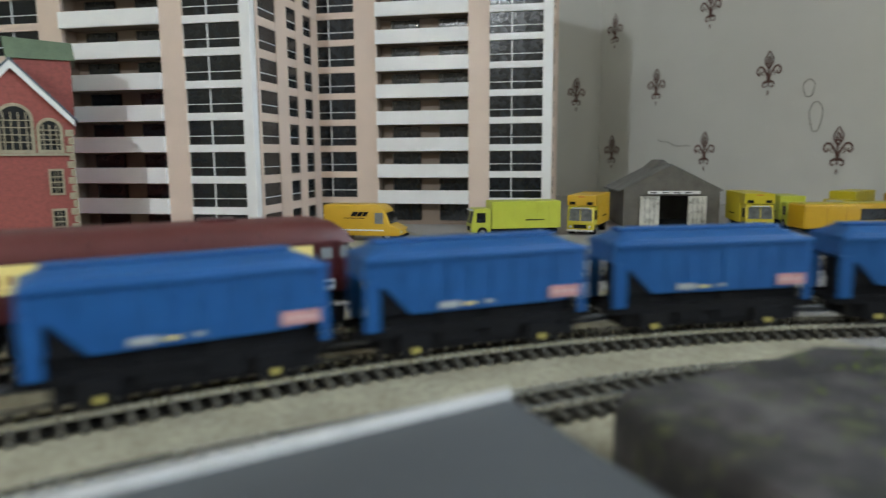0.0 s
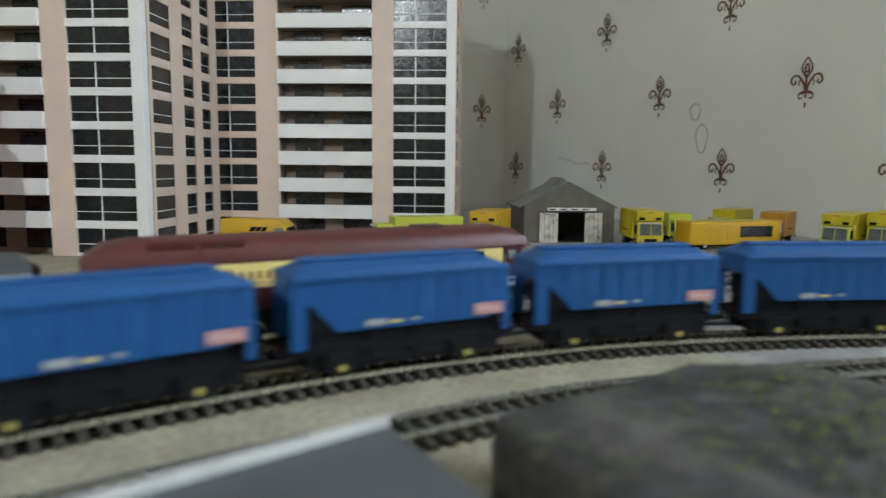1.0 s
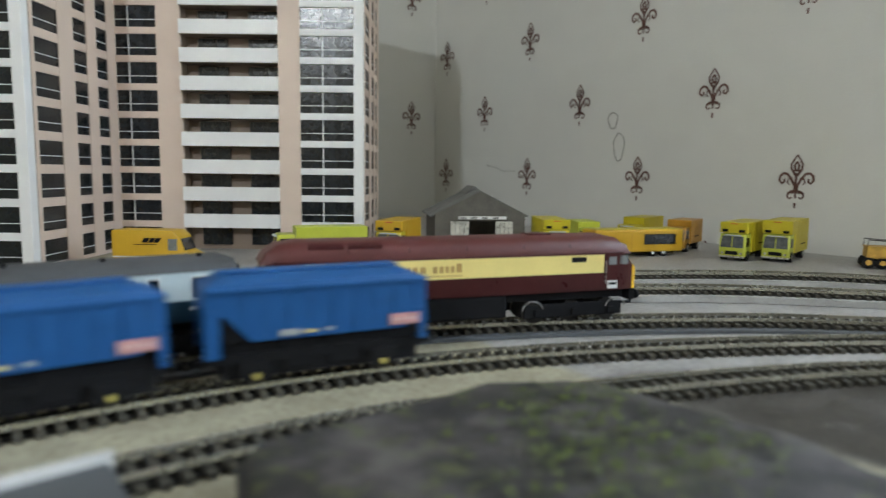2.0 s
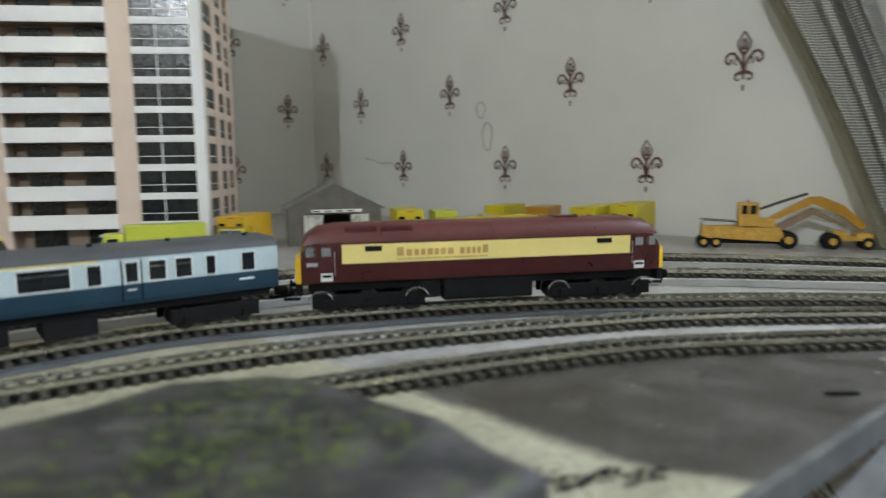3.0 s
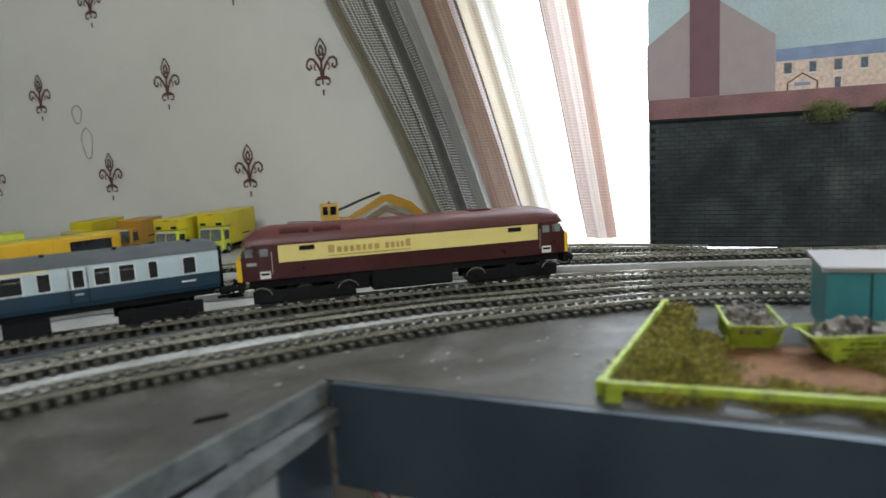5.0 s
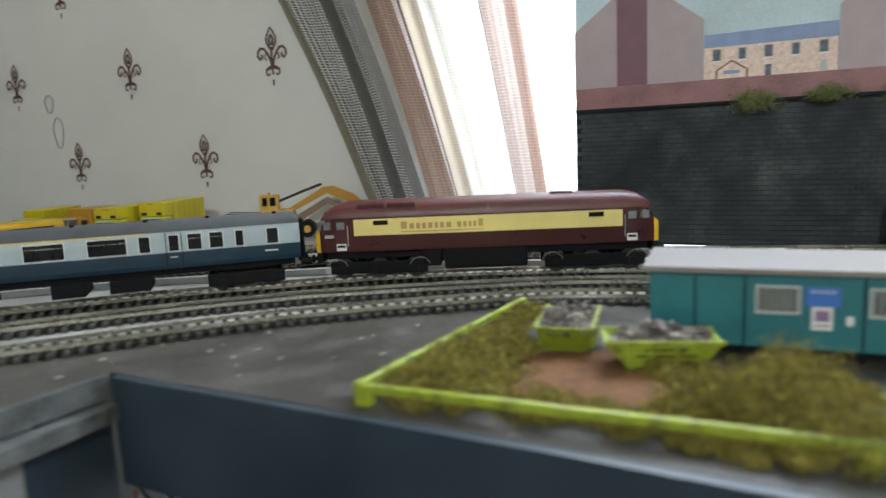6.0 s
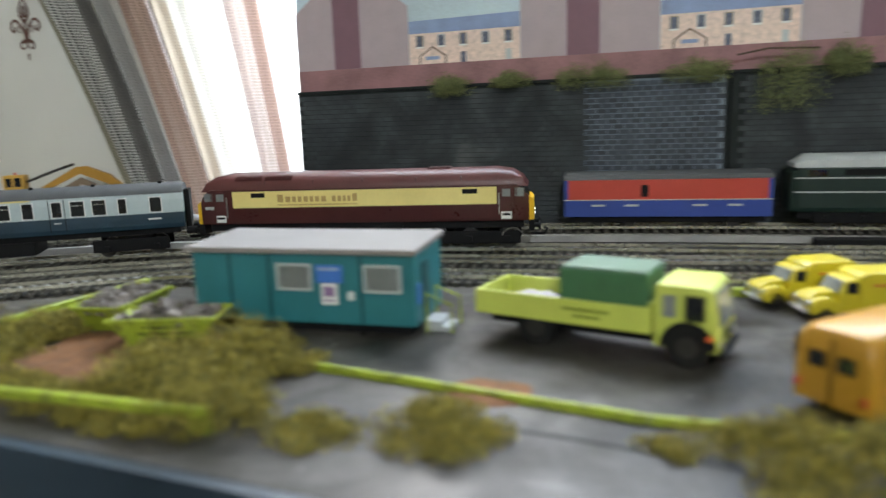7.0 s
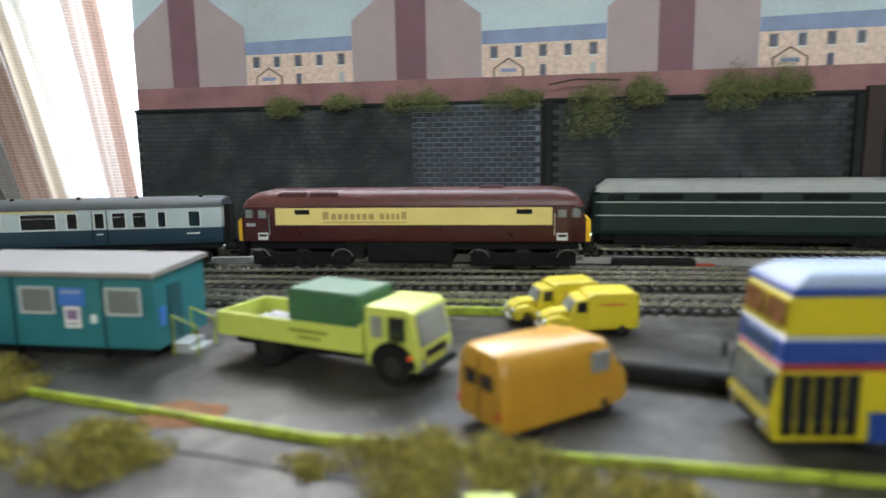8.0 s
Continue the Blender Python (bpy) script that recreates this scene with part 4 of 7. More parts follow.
def cab_lorry(m, label, cab, body, L=0.10, W=0.032, H=0.046, cab_l=0.022, cab_h=0.033, body_label="", header=False, group=""):
    """Forward-control lorry with a box body."""
    t = thing("box_lorry", label, "lorry", m, group)
    r = 0.0062
    part("chassis", B((-L / 2 + 0.002, L / 2 - 0.002, -W * 0.32, W * 0.32, r * 0.7, r * 1.35)), UNDER, t)
    f = L / 2
    pr = [(f - cab_l, 0.0055), (f, 0.0055), (f + 0.0005, 0.014), (f - 0.003, cab_h - 0.001), (f - 0.0045, cab_h), (f - cab_l, cab_h)]
    c = part("cab", bevelled(prism(bmesh.new(), pr, "y", -W * 0.46, W * 0.46), 0.0011), cab, t, smooth=True)
    part("windscreen", loft(bmesh.new(), [[(f - 0.0001, -W * 0.40, 0.0165), (f - 0.0001, W * 0.40, 0.0165), (f - 0.0026, W * 0.38, cab_h - 0.003), (f - 0.0026, -W * 0.38, cab_h - 0.003)],
                                          [(f + 0.0010, -W * 0.40, 0.0165), (f + 0.0010, W * 0.40, 0.0165), (f - 0.0014, W * 0.38, cab_h - 0.003), (f - 0.0014, -W * 0.38, cab_h - 0.003)]]), GREY_GLASS, c)
    part("screen_pillar", loft(bmesh.new(), [[(f + d, -0.0005, 0.0165), (f + d, 0.0005, 0.0165), (f - 0.0025 + d, 0.0005, cab_h - 0.003), (f - 0.0025 + d, -0.0005, cab_h - 0.003)] for d in (0.0008, 0.0013)]), cab, c)
    part("sun_visor", B((f - 0.0030, f + 0.0006, -W * 0.30, W * 0.30, cab_h - 0.0026, cab_h - 0.0010, 0.0003)), COACH_GREY, c)
    for s in (-1, 1):
        part("side_window", B((f - cab_l * 0.72, f - 0.0055, s * W * 0.46 - 0.0004, s * W * 0.46 + 0.0004, 0.0175, cab_h - 0.0045)), GLASS, c)
        part("headlight", cyl(bmesh.new(), (f + 0.0006, s * W * 0.33, 0.0095), 0.0016, 0.0012, "x", 10), CHROME, c)
    part("grille", B((f - 0.0002, f + 0.0010, -W * 0.22, W * 0.22, 0.0078, 0.0122)), RUBBER, c)
    part("bumper", B((f - 0.001, f + 0.0022, -W * 0.46, W * 0.46, 0.0040, 0.0064, 0.0005)), CHROME, t)
    b0, b1 = -L / 2, f - cab_l - 0.001
    bd = part("box_body", B((b0, b1, -W / 2, W / 2, 0.0100, H, 0.0009)), body, t, body_label)
    part("body_rib", B(*[(b0 + (b1 - b0) * i / 6 - 0.0003, b0 + (b1 - b0) * i / 6 + 0.0003, -W / 2 - 0.0004, W / 2 + 0.0004, 0.011, H - 0.001) for i in range(1, 6)]), body, bd)
    if header:
        part("luton_head", B((b1 + 0.0002, f - 0.004, -W / 2, W / 2, cab_h + 0.0006, H, 0.0009)), body, t)
        for y in (-W * 0.30, W * 0.30):
            part("head_window", B((f - 0.0042, f - 0.0034, y - 0.0034, y + 0.0034, cab_h + 0.0020, cab_h + 0.0052)), GLASS, t)
        part("head_marker", B((f - 0.0042, f - 0.0036, -0.0040, 0.0040, H - 0.0024, H - 0.0014)), VAN_RED, t)
    for s in (-1, 1):
        part("side_writing", B((b0 + 0.020, b0 + 0.042, *sorted((s * (W / 2 + 0.0001), s * (W / 2 + 0.0006))), 0.0190, 0.0203)), UNDER, bd)
    wheels(t, (f - cab_l * 0.55, -L / 2 + L * 0.24), W * 0.94, r)
    return t


def bevelled(bm, r, seg=2):
    bmesh.ops.recalc_face_normals(bm, faces=bm.faces)
    bmesh.ops.bevel(bm, geom=list(bm.edges), offset=r, segments=seg, affect="EDGES", profile=0.6, clamp_overlap=True)
    return bm


def panel_van(m, label, col, L=0.085, W=0.031, H=0.040, stripe=True, mark=True):
    """Walk-through parcels van with a short sloping bonnet."""
    t = thing("parcels_van", label, "van", m)
    f = L / 2
    pr = [(-f, 0.006), (f, 0.006), (f, 0.0135), (f - 0.011, 0.0185), (f - 0.017, H - 0.006), (f - 0.024, H), (-f + 0.001, H), (-f, H - 0.002)]
    b = part("body", bevelled(prism(bmesh.new(), pr, "y", -W / 2, W / 2), 0.0016, 3), col, t, smooth=True)
    part("windscreen", loft(bmesh.new(), [[(f - 0.0112 + d, -W * 0.42, 0.0198), (f - 0.0112 + d, W * 0.42, 0.0198), (f - 0.0164 + d, W * 0.40, H - 0.0085), (f - 0.0164 + d, -W * 0.40, H - 0.0085)] for d in (-0.001, 0.0010)]), GLASS, b)
    for s in (-1, 1):
        part("cab_window", B((f - 0.028, f - 0.0185, s * W / 2 - 0.0004, s * W / 2 + 0.0005, 0.0195, H - 0.0085)), CLEAR, b)
        part("headlight", cyl(bmesh.new(), (f, s * W * 0.34, 0.0105), 0.0018, 0.0016, "x", 10), CHROME, b)
        if stripe:
            part("white_stripe", B((-f + 0.001, f - 0.018, s * W / 2 - 0.0003, s * W / 2 + 0.0005, 0.0115, 0.0130)), WHITE, b)
        if mark:
            mk = bmesh.new()
            for x0, x1, sl in ((-0.012, -0.006, 0.003), (-0.005, 0.0, 0.003), (0.001, 0.006, 0.003)):
                prism(mk, [(x0, H - 0.0125), (x1, H - 0.0125), (x1 + sl, H - 0.0078), (x0 + sl, H - 0.0078)], "y", s * (W / 2 + 0.0001), s * (W / 2 + 0.0006))
            box(mk, -0.020, 0.004, s * W / 2 + (0.0001 if s > 0 else -0.0005), s * W / 2 + (0.0005 if s > 0 else -0.0001), H - 0.0150, H - 0.0143)
            part("dark_emblem", mk, UNDER, b, "dark slanted emblem on the side")
    part("bumper", B((f - 0.001, f + 0.002, -W * 0.46, W * 0.46, 0.0045, 0.0070, 0.0005)), UNDER, t)
    wheels(t, (f - 0.014, -f + 0.020), W * 0.96, 0.0064)
    return t


def exhibition_trailer(m):
    t = thing("exhibition_trailer", "amber exhibition trailer with a long dark side window", "trailer", m)
    L, W, H = 0.128, 0.033, 0.0345
    b = part("body", bevelled(B((-L / 2, L / 2, -W / 2, W / 2, 0.0060, H)), 0.0026, 3), AMBER, t, smooth=True)
    part("roof_rim", B((-L / 2 + 0.003, L / 2 - 0.003, -W / 2 + 0.003, W / 2 - 0.003, H - 0.0002, H + 0.0008)), LEMON, b)
    for s in (-1, 1):
        w = part("display_window", B((-0.052, -0.006, *sorted((s * W / 2, s * (W / 2 + 0.0005))), 0.0165, H - 0.0065)), GLASS, b, "long dark display window")
        part("window_frame", B((-0.053, -0.005, *sorted((s * W / 2, s * (W / 2 + 0.0008))), H - 0.0064, H - 0.0058), (-0.053, -0.005, *sorted((s * W / 2, s * (W / 2 + 0.0008))), 0.0157, 0.0164)), UNDER, w)
        part("panel_seam", B(*[(x - 0.0002, x + 0.0002, *sorted((s * W / 2, s * (W / 2 + 0.0003))), 0.009, H - 0.004) for x in (0.012, 0.036)]), ORANGE, b)
    part("underframe", B((-L / 2 + 0.010, L / 2 - 0.010, -W * 0.34, W * 0.34, 0.0035, 0.0062)), UNDER, t)
    wheels(t, (-0.036, -0.020, 0.042), W * 0.94, 0.0052)
    return t


def flatbed_truck(m):
    t = thing("dropside_truck", "lime green dropside truck with a green sheeted load behind its cab", "truck", m)
    L, W, f, r = 0.112, 0.034, 0.056, 0.0090
    part("chassis", B((-0.052, 0.050, -0.010, 0.010, 0.0075, 0.0118)), UNDER, t)
    pr = [(f - 0.027, 0.0080), (f - 0.0005, 0.0075), (f, 0.0160), (f - 0.0035, 0.0335), (f - 0.0060, 0.0352), (f - 0.026, 0.0352), (f - 0.027, 0.034)]
    c = part("cab", bevelled(prism(bmesh.new(), pr, "y", -W * 0.48, W * 0.48), 0.0015, 3), PALE_LIME, t, "lime green cab", True)
    part("windscreen", loft(bmesh.new(), [[(f - 0.0004 + d, -W * 0.40, 0.0185), (f - 0.0004 + d, W * 0.40, 0.0185), (f - 0.0032 + d, W * 0.37, 0.0322), (f - 0.0032 + d, -W * 0.37, 0.0322)] for d in (-0.001, 0.0008)]), CLEAR, c)
    for s in (-1, 1):
        part("side_window", B((f - 0.0145, f - 0.0062, s * W * 0.48 - 0.0005, s * W * 0.48 + 0.0005, 0.0205, 0.0315)), GLASS, c)
        part("quarter_light", B((f - 0.0235, f - 0.0180, s * W * 0.48 - 0.0005, s * W * 0.48 + 0.0004, 0.0215, 0.0310)), CLEAR, c)
        part("indicator", cyl(bmesh.new(), (f - 0.0040, s * W * 0.485, 0.0140), 0.0012, 0.001, "y", 10), M("indicator_orange", (0.8, 0.12, 0.02), 0.3), c)
        part("headlight", cyl(bmesh.new(), (f - 0.0002, s * W * 0.36, 0.0108), 0.0021, 0.0016, "x", 12), CHROME, c)
        arch = [(f - 0.013 + 0.0118 * math.cos(radians(a)), 0.0085 + 0.0118 * math.sin(radians(a))) for a in range(0, 181, 20)]
        part("wheel_arch", prism(bmesh.new(), arch, "y", s * W * 0.44, s * (W * 0.485)), UNDER, c)
    part("grille", B((f - 0.0010, f + 0.0006, -W * 0.27, W * 0.27, 0.0125, 0.0158)), RUBBER, c)
    part("bumper", B((f - 0.001, f + 0.0025, -W * 0.48, W * 0.48, 0.0058, 0.0084, 0.0006)), UNDER, t)
    bed = part("bed", B((-0.056, f - 0.029, -W / 2, W / 2, 0.0130, 0.0148)), UNDER, t)
    for s in (-1, 1):
        part("dropside", B((-0.056, f - 0.029, s * W / 2 - 0.0008, s * W / 2 + 0.0008, 0.0130, 0.0245, 0.0003)), PALE_LIME, t)
    part("tailboard", B((-0.0572, -0.0558, -W / 2 - 0.0006, W / 2 + 0.0006, 0.0130, 0.0245, 0.0003)), PALE_LIME, t)
    part("headboard", B((f - 0.0292, f - 0.0280, -W / 2 - 0.0006, W / 2 + 0.0006, 0.0130, 0.0265)), PALE_LIME, t)
    for s in (-1, 1):
        part("side_writing", B((-0.012, 0.010, s * (W / 2 + 0.0010) - 0.0002, s * (W / 2 + 0.0010) + 0.0002, 0.0195, 0.0212), (-0.007, 0.006, s * (W / 2 + 0.0010) - 0.0002, s * (W / 2 + 0.0010) + 0.0002, 0.0165, 0.0180)), M("olive_lettering", (0.22, 0.26, 0.03), 0.5), t)
    part("grey_load", rough_heap(-0.050, -0.0165, -0.014, 0.014, 0.0150, 0.0215, 3), M("grey_ballast_load", (0.33, 0.31, 0.29), 0.9, var=0.3, scale=300), t, "heap of grey ballast", True)
    ld = part("sheeted_load", B((-0.0145, 0.0255, -0.0150, 0.0150, 0.0150, 0.0385, 0.0012)), GREEN_LOAD, t, "green sheeted box load")
    part("load_top", B((-0.0138, 0.0248, -0.0143, 0.0143, 0.0386, 0.0391)), LOAD_TOP, ld)
    wheels(t, (f - 0.013, -0.026), W * 0.98, r, 0.0085, WHEEL)
    return t


def rough_heap(x0, x1, y0, y1, z0, z1, seed, n=14):
    bm = bmesh.new()
    rnd = random.Random(seed)
    g = []
    for j in range(n + 1):
        row = []
        for i in range(n + 1):
            u, v = i / n, j / n
            e = min(1, 4 * min(u, 1 - u)) * min(1, 4 * min(v, 1 - v))
            px, py = x0 + (x1 - x0) * u, y0 + (y1 - y0) * v
            out = math.hypot(2 * u - 1, 2 * v - 1) + 0.35 * noise.noise(Vector((px * 90, py * 90, seed)))
            row.append(bm.verts.new((px, py, z0 - 0.0012 if out > 1 else z0 + (z1 - z0) * e * (0.65 + 0.35 * rnd.random()))))
        g.append(row)
    for j in range(n):
        for i in range(n):
            bm.faces.new((g[j][i], g[j][i + 1], g[j + 1][i + 1], g[j + 1][i]))
    return bm


def light_van(m, label):
    """Small rounded post-war van with a separate bonnet."""
    t = thing("light_van", label, "van", m, "two small yellow vans")
    W = 0.0220
    rear = [(-0.026, 0.0042), (0.003, 0.0042), (0.003, 0.0225), (-0.001, 0.0245), (-0.024, 0.0245), (-0.026, 0.0225)]
    b = part("van_body", bevelled(prism(bmesh.new(), rear, "y", -W / 2, W / 2), 0.0018, 3), LEMON, t, smooth=True)
    cabp = [(0.002, 0.0042), (0.012, 0.0042), (0.012, 0.0135), (0.0085, 0.0205), (0.006, 0.0215), (0.002, 0.0215)]
    c = part("cab", bevelled(prism(bmesh.new(), cabp, "y", -W * 0.46, W * 0.46), 0.0014, 3), LEMON, t, smooth=True)
    part("windscreen", loft(bmesh.new(), [[(0.0119 + d, -W * 0.38, 0.0142), (0.0119 + d, W * 0.38, 0.0142), (0.0090 + d, W * 0.34, 0.0198), (0.0090 + d, -W * 0.34, 0.0198)] for d in (-0.001, 0.0008)]), CLEAR, c)
    for s in (-1, 1):
        part("side_window", B((0.0030, 0.0085, s * W * 0.46 - 0.0003, s * W * 0.46 + 0.0005, 0.0142, 0.0198)), GLASS, c)
        wing = [(0.0115, 0.0035), (0.026, 0.0035), (0.0265, 0.008), (0.0235, 0.0115), (0.0175, 0.0125), (0.0115, 0.0100)]
        part("front_wing", bevelled(prism(bmesh.new(), wing, "y", s * W * 0.26, s * W * 0.49), 0.0013, 3), LEMON, t, smooth=True)
        part("headlight", cyl(bmesh.new(), (0.0262, s * W * 0.36, 0.0090), 0.0016, 0.0012, "x", 12), CHROME, t)
        part("side_writing", B((-0.018, -0.004, s * W / 2 - 0.0002, s * W / 2 + 0.0005, 0.0178, 0.0186)), VAN_RED, b)
    bon = [(0.0115, 0.0045), (0.0262, 0.0045), (0.0265, 0.0105), (0.0215, 0.0140), (0.0115, 0.0148)]
    bn = part("bonnet", bevelled(prism(bmesh.new(), bon, "y", -W * 0.25, W * 0.25), 0.0014, 3), LEMON, t, smooth=True)
    part("grille", B((0.0260, 0.0270, -W * 0.18, W * 0.18, 0.0055, 0.0098)), CHROME, bn)
    part("front_bumper", B((0.0268, 0.0284, -W * 0.46, W * 0.46, 0.0040, 0.0056, 0.0005)), CHROME, t)
    wheels(t, (0.0185, -0.0165), W * 0.98, 0.0045, 0.0045, WHEEL)
    return t


def rounded_van(m):
    t = thing("rounded_van", "orange-yellow rounded van with two small rear windows", "van", m)
    L, W, H = 0.057, 0.0275, 0.0300
    rings = []
    for x, w, h, z0 in ((-L / 2, 0.90, 0.90, 0.0048), (-L / 2 + 0.0012, 0.97, 0.97, 0.0042), (-L / 2 + 0.004, 1, 1, 0.004), (L / 2 - 0.017, 1, 1, 0.004), (L / 2 - 0.009, 0.97, 0.92, 0.004), (L / 2 - 0.003, 0.93, 0.60, 0.0045), (L / 2, 0.85, 0.52, 0.0055)):
        ring = []
        for y, z in ((-1, 0), (-1, 0.45), (-0.96, 0.72), (-0.86, 0.90), (-0.68, 0.985), (-0.3, 1.0), (0.3, 1.0), (0.68, 0.985), (0.86, 0.90), (0.96, 0.72), (1, 0.45), (1, 0)):
            ring.append((x, y * W / 2 * w, z0 + (H * h - z0) * z))
        rings.append(ring)
    b = part("body", loft(bmesh.new(), rings), ORANGE, t, smooth=True)
    for s in (-1, 1):
        part("rear_window", B((-L / 2 - 0.0006, -L / 2 + 0.0004, s * 0.0048 - 0.0030, s * 0.0048 + 0.0030, 0.0165, 0.0218, 0.0004)), GLASS, b)
        part("cab_window", B((L / 2 - 0.0190, L / 2 - 0.0105, s * W * 0.482 - 0.0006, s * W * 0.482 + 0.0004, 0.0175, 0.0245)), CLEAR, b)
        part("rear_lamp", B((-L / 2 - 0.0008, -L / 2 + 0.0004, s * 0.0112 - 0.0008, s * 0.0112 + 0.0008, 0.0085, 0.0110)), VAN_RED, b)
        part("trim_line", B((-L / 2 + 0.003, L / 2 - 0.008, s * W / 2 - 0.0002, s * W / 2 + 0.0004, 0.0130, 0.0136)), M("deep_orange", (0.5, 0.2, 0.02), 0.4), b)
    part("windscreen", loft(bmesh.new(), [[(L / 2 - 0.0032 + d, -W * 0.40, 0.0190), (L / 2 - 0.0032 + d, W * 0.40, 0.0190), (L / 2 - 0.0088 + d, W * 0.38, 0.0265), (L / 2 - 0.0088 + d, -W * 0.38, 0.0265)] for d in (-0.002, 0.0006)]), CLEAR, b)
    part("door_seam", B((-L / 2 - 0.0003, -L / 2 + 0.0004, -0.0003, 0.0003, 0.0052, 0.0270)), RUBBER, b)
    wheels(t, (L / 2 - 0.013, -L / 2 + 0.014), W * 0.96, 0.0050, 0.0050, WHEEL)


def double_deck_bus(m):
    t = thing("double_deck_bus", "yellow and blue double-deck bus with a silver roof and folding doors", "bus", m)
    L, W = 0.125, 0.0335
    f = L / 2

    def shell(z0, z1, rake0=0.0, rake1=0.0, inset=0.0):
        return bevelled(loft(bmesh.new(), [[(-f, -W / 2 + inset, z0), (f - rake0, -W / 2 + inset, z0), (f - rake0, W / 2 - inset, z0), (-f, W / 2 - inset, z0)],
                                           [(-f, -W / 2 + inset, z1), (f - rake1, -W / 2 + inset, z1), (f - rake1, W / 2 - inset, z1), (-f, W / 2 - inset, z1)]]), 0.0006, 1)
    part("skirt", shell(0.0045, 0.0125, 0.0015, 0.0), BUS_YELLOW, t)
    part("lower_deck", shell(0.0126, 0.0270, 0.0, 0.0028, 0.0004), BUS_YELLOW, t)
    part("red_band", shell(0.0271, 0.0292, 0.0026, 0.0028), BUS_RED, t)
    part("blue_band", shell(0.0293, 0.0365, 0.0028, 0.0035), BUS_BLUE, t)
    part("upper_deck", shell(0.0379, 0.0500, 0.0036, 0.0050, 0.0003), BUS_YELLOW, t)
    part("pale_line", shell(0.0366, 0.0377, 0.0034, 0.0035, -0.0002), COACH_GREY, t)
    part("cornice", shell(0.0501, 0.0528, 0.0050, 0.0056), BUS_BLUE, t)
    part("roof", bevelled(loft(bmesh.new(), [[(-f, -W / 2, 0.0529), (f - 0.0056, -W / 2, 0.0529), (f - 0.0056, W / 2, 0.0529), (-f, W / 2, 0.0529)], [(-f + 0.004, -W / 2 + 0.005, 0.0568), (f - 0.012, -W / 2 + 0.005, 0.0568), (f - 0.012, W / 2 - 0.005, 0.0568), (-f + 0.004, W / 2 - 0.005, 0.0568)]]), 0.0012), BUS_ROOF, t, smooth=True)
    part("front_screen", loft(bmesh.new(), [[(f + 0.0004 - d, -W * 0.45, 0.0150), (f + 0.0004 - d, W * 0.45, 0.0150), (f - 0.0020 - d, W * 0.45, 0.0262), (f - 0.0020 - d, -W * 0.45, 0.0262)] for d in (0, 0.0012)]), GREY_GLASS, t)
    for s in (-1, 1):
        part("upper_front_window", loft(bmesh.new(), [[(f - 0.0032 - d, s * 0.0012, 0.0405), (f - 0.0032 - d, s * 0.0148, 0.0405), (f - 0.0044 - d, s * 0.0145, 0.0482), (f - 0.0044 - d, s * 0.0012, 0.0482)] for d in (0, 0.0010)]), AMBER_GLASS, t)
        part("headlight", cyl(bmesh.new(), (f - 0.0004, s * 0.0125, 0.0090), 0.0018, 0.0016, "x", 12), CHROME, t)
        part("mirror", B((f + 0.0005, f + 0.0018, s * (W / 2 + 0.0010) - 0.0007, s * (W / 2 + 0.0010) + 0.0007, 0.0205, 0.0265)), RUBBER, t)
    part("front_panel", B((f - 0.0012, f + 0.0002, -0.009, 0.009, 0.0068, 0.0090)), RUBBER, t)
    part("destination_blind", B((f - 0.0040, f - 0.0024, -0.0105, 0.0105, 0.0308, 0.0356)), M("blind_navy", (0.03, 0.07, 0.16), 0.3), t)
    for s in (-1, 1):
        src = None
        for i in range(5):
            mm = pose(f - 0.0055 - 0.0048 * i, s * (W / 2 - 0.0001), 0)
            src = part("door_leaf", B((-0.0020, 0.0020, -0.0008, 0.0006, 0.0065, 0.0262, 0.0003)), GLASS, t, m=mm)
        for i in range(4):
            x = f - 0.036 - 0.021 * i
            part("side_window", B((x - 0.0185, x, s * (W / 2 - 0.0002) - 0.0004, s * (W / 2 - 0.0002) + 0.0004, 0.0160, 0.0255)), GLASS, t)
        part("blue_panel", B((-f + 0.002, f - 0.030, s * W / 2 - 0.0005, s * W / 2 + 0.0005, 0.0046, 0.0140)), BUS_BLUE, t)
    wheels(t, (f - 0.034, -f + 0.030), W * 0.96, 0.0066, 0.0065)


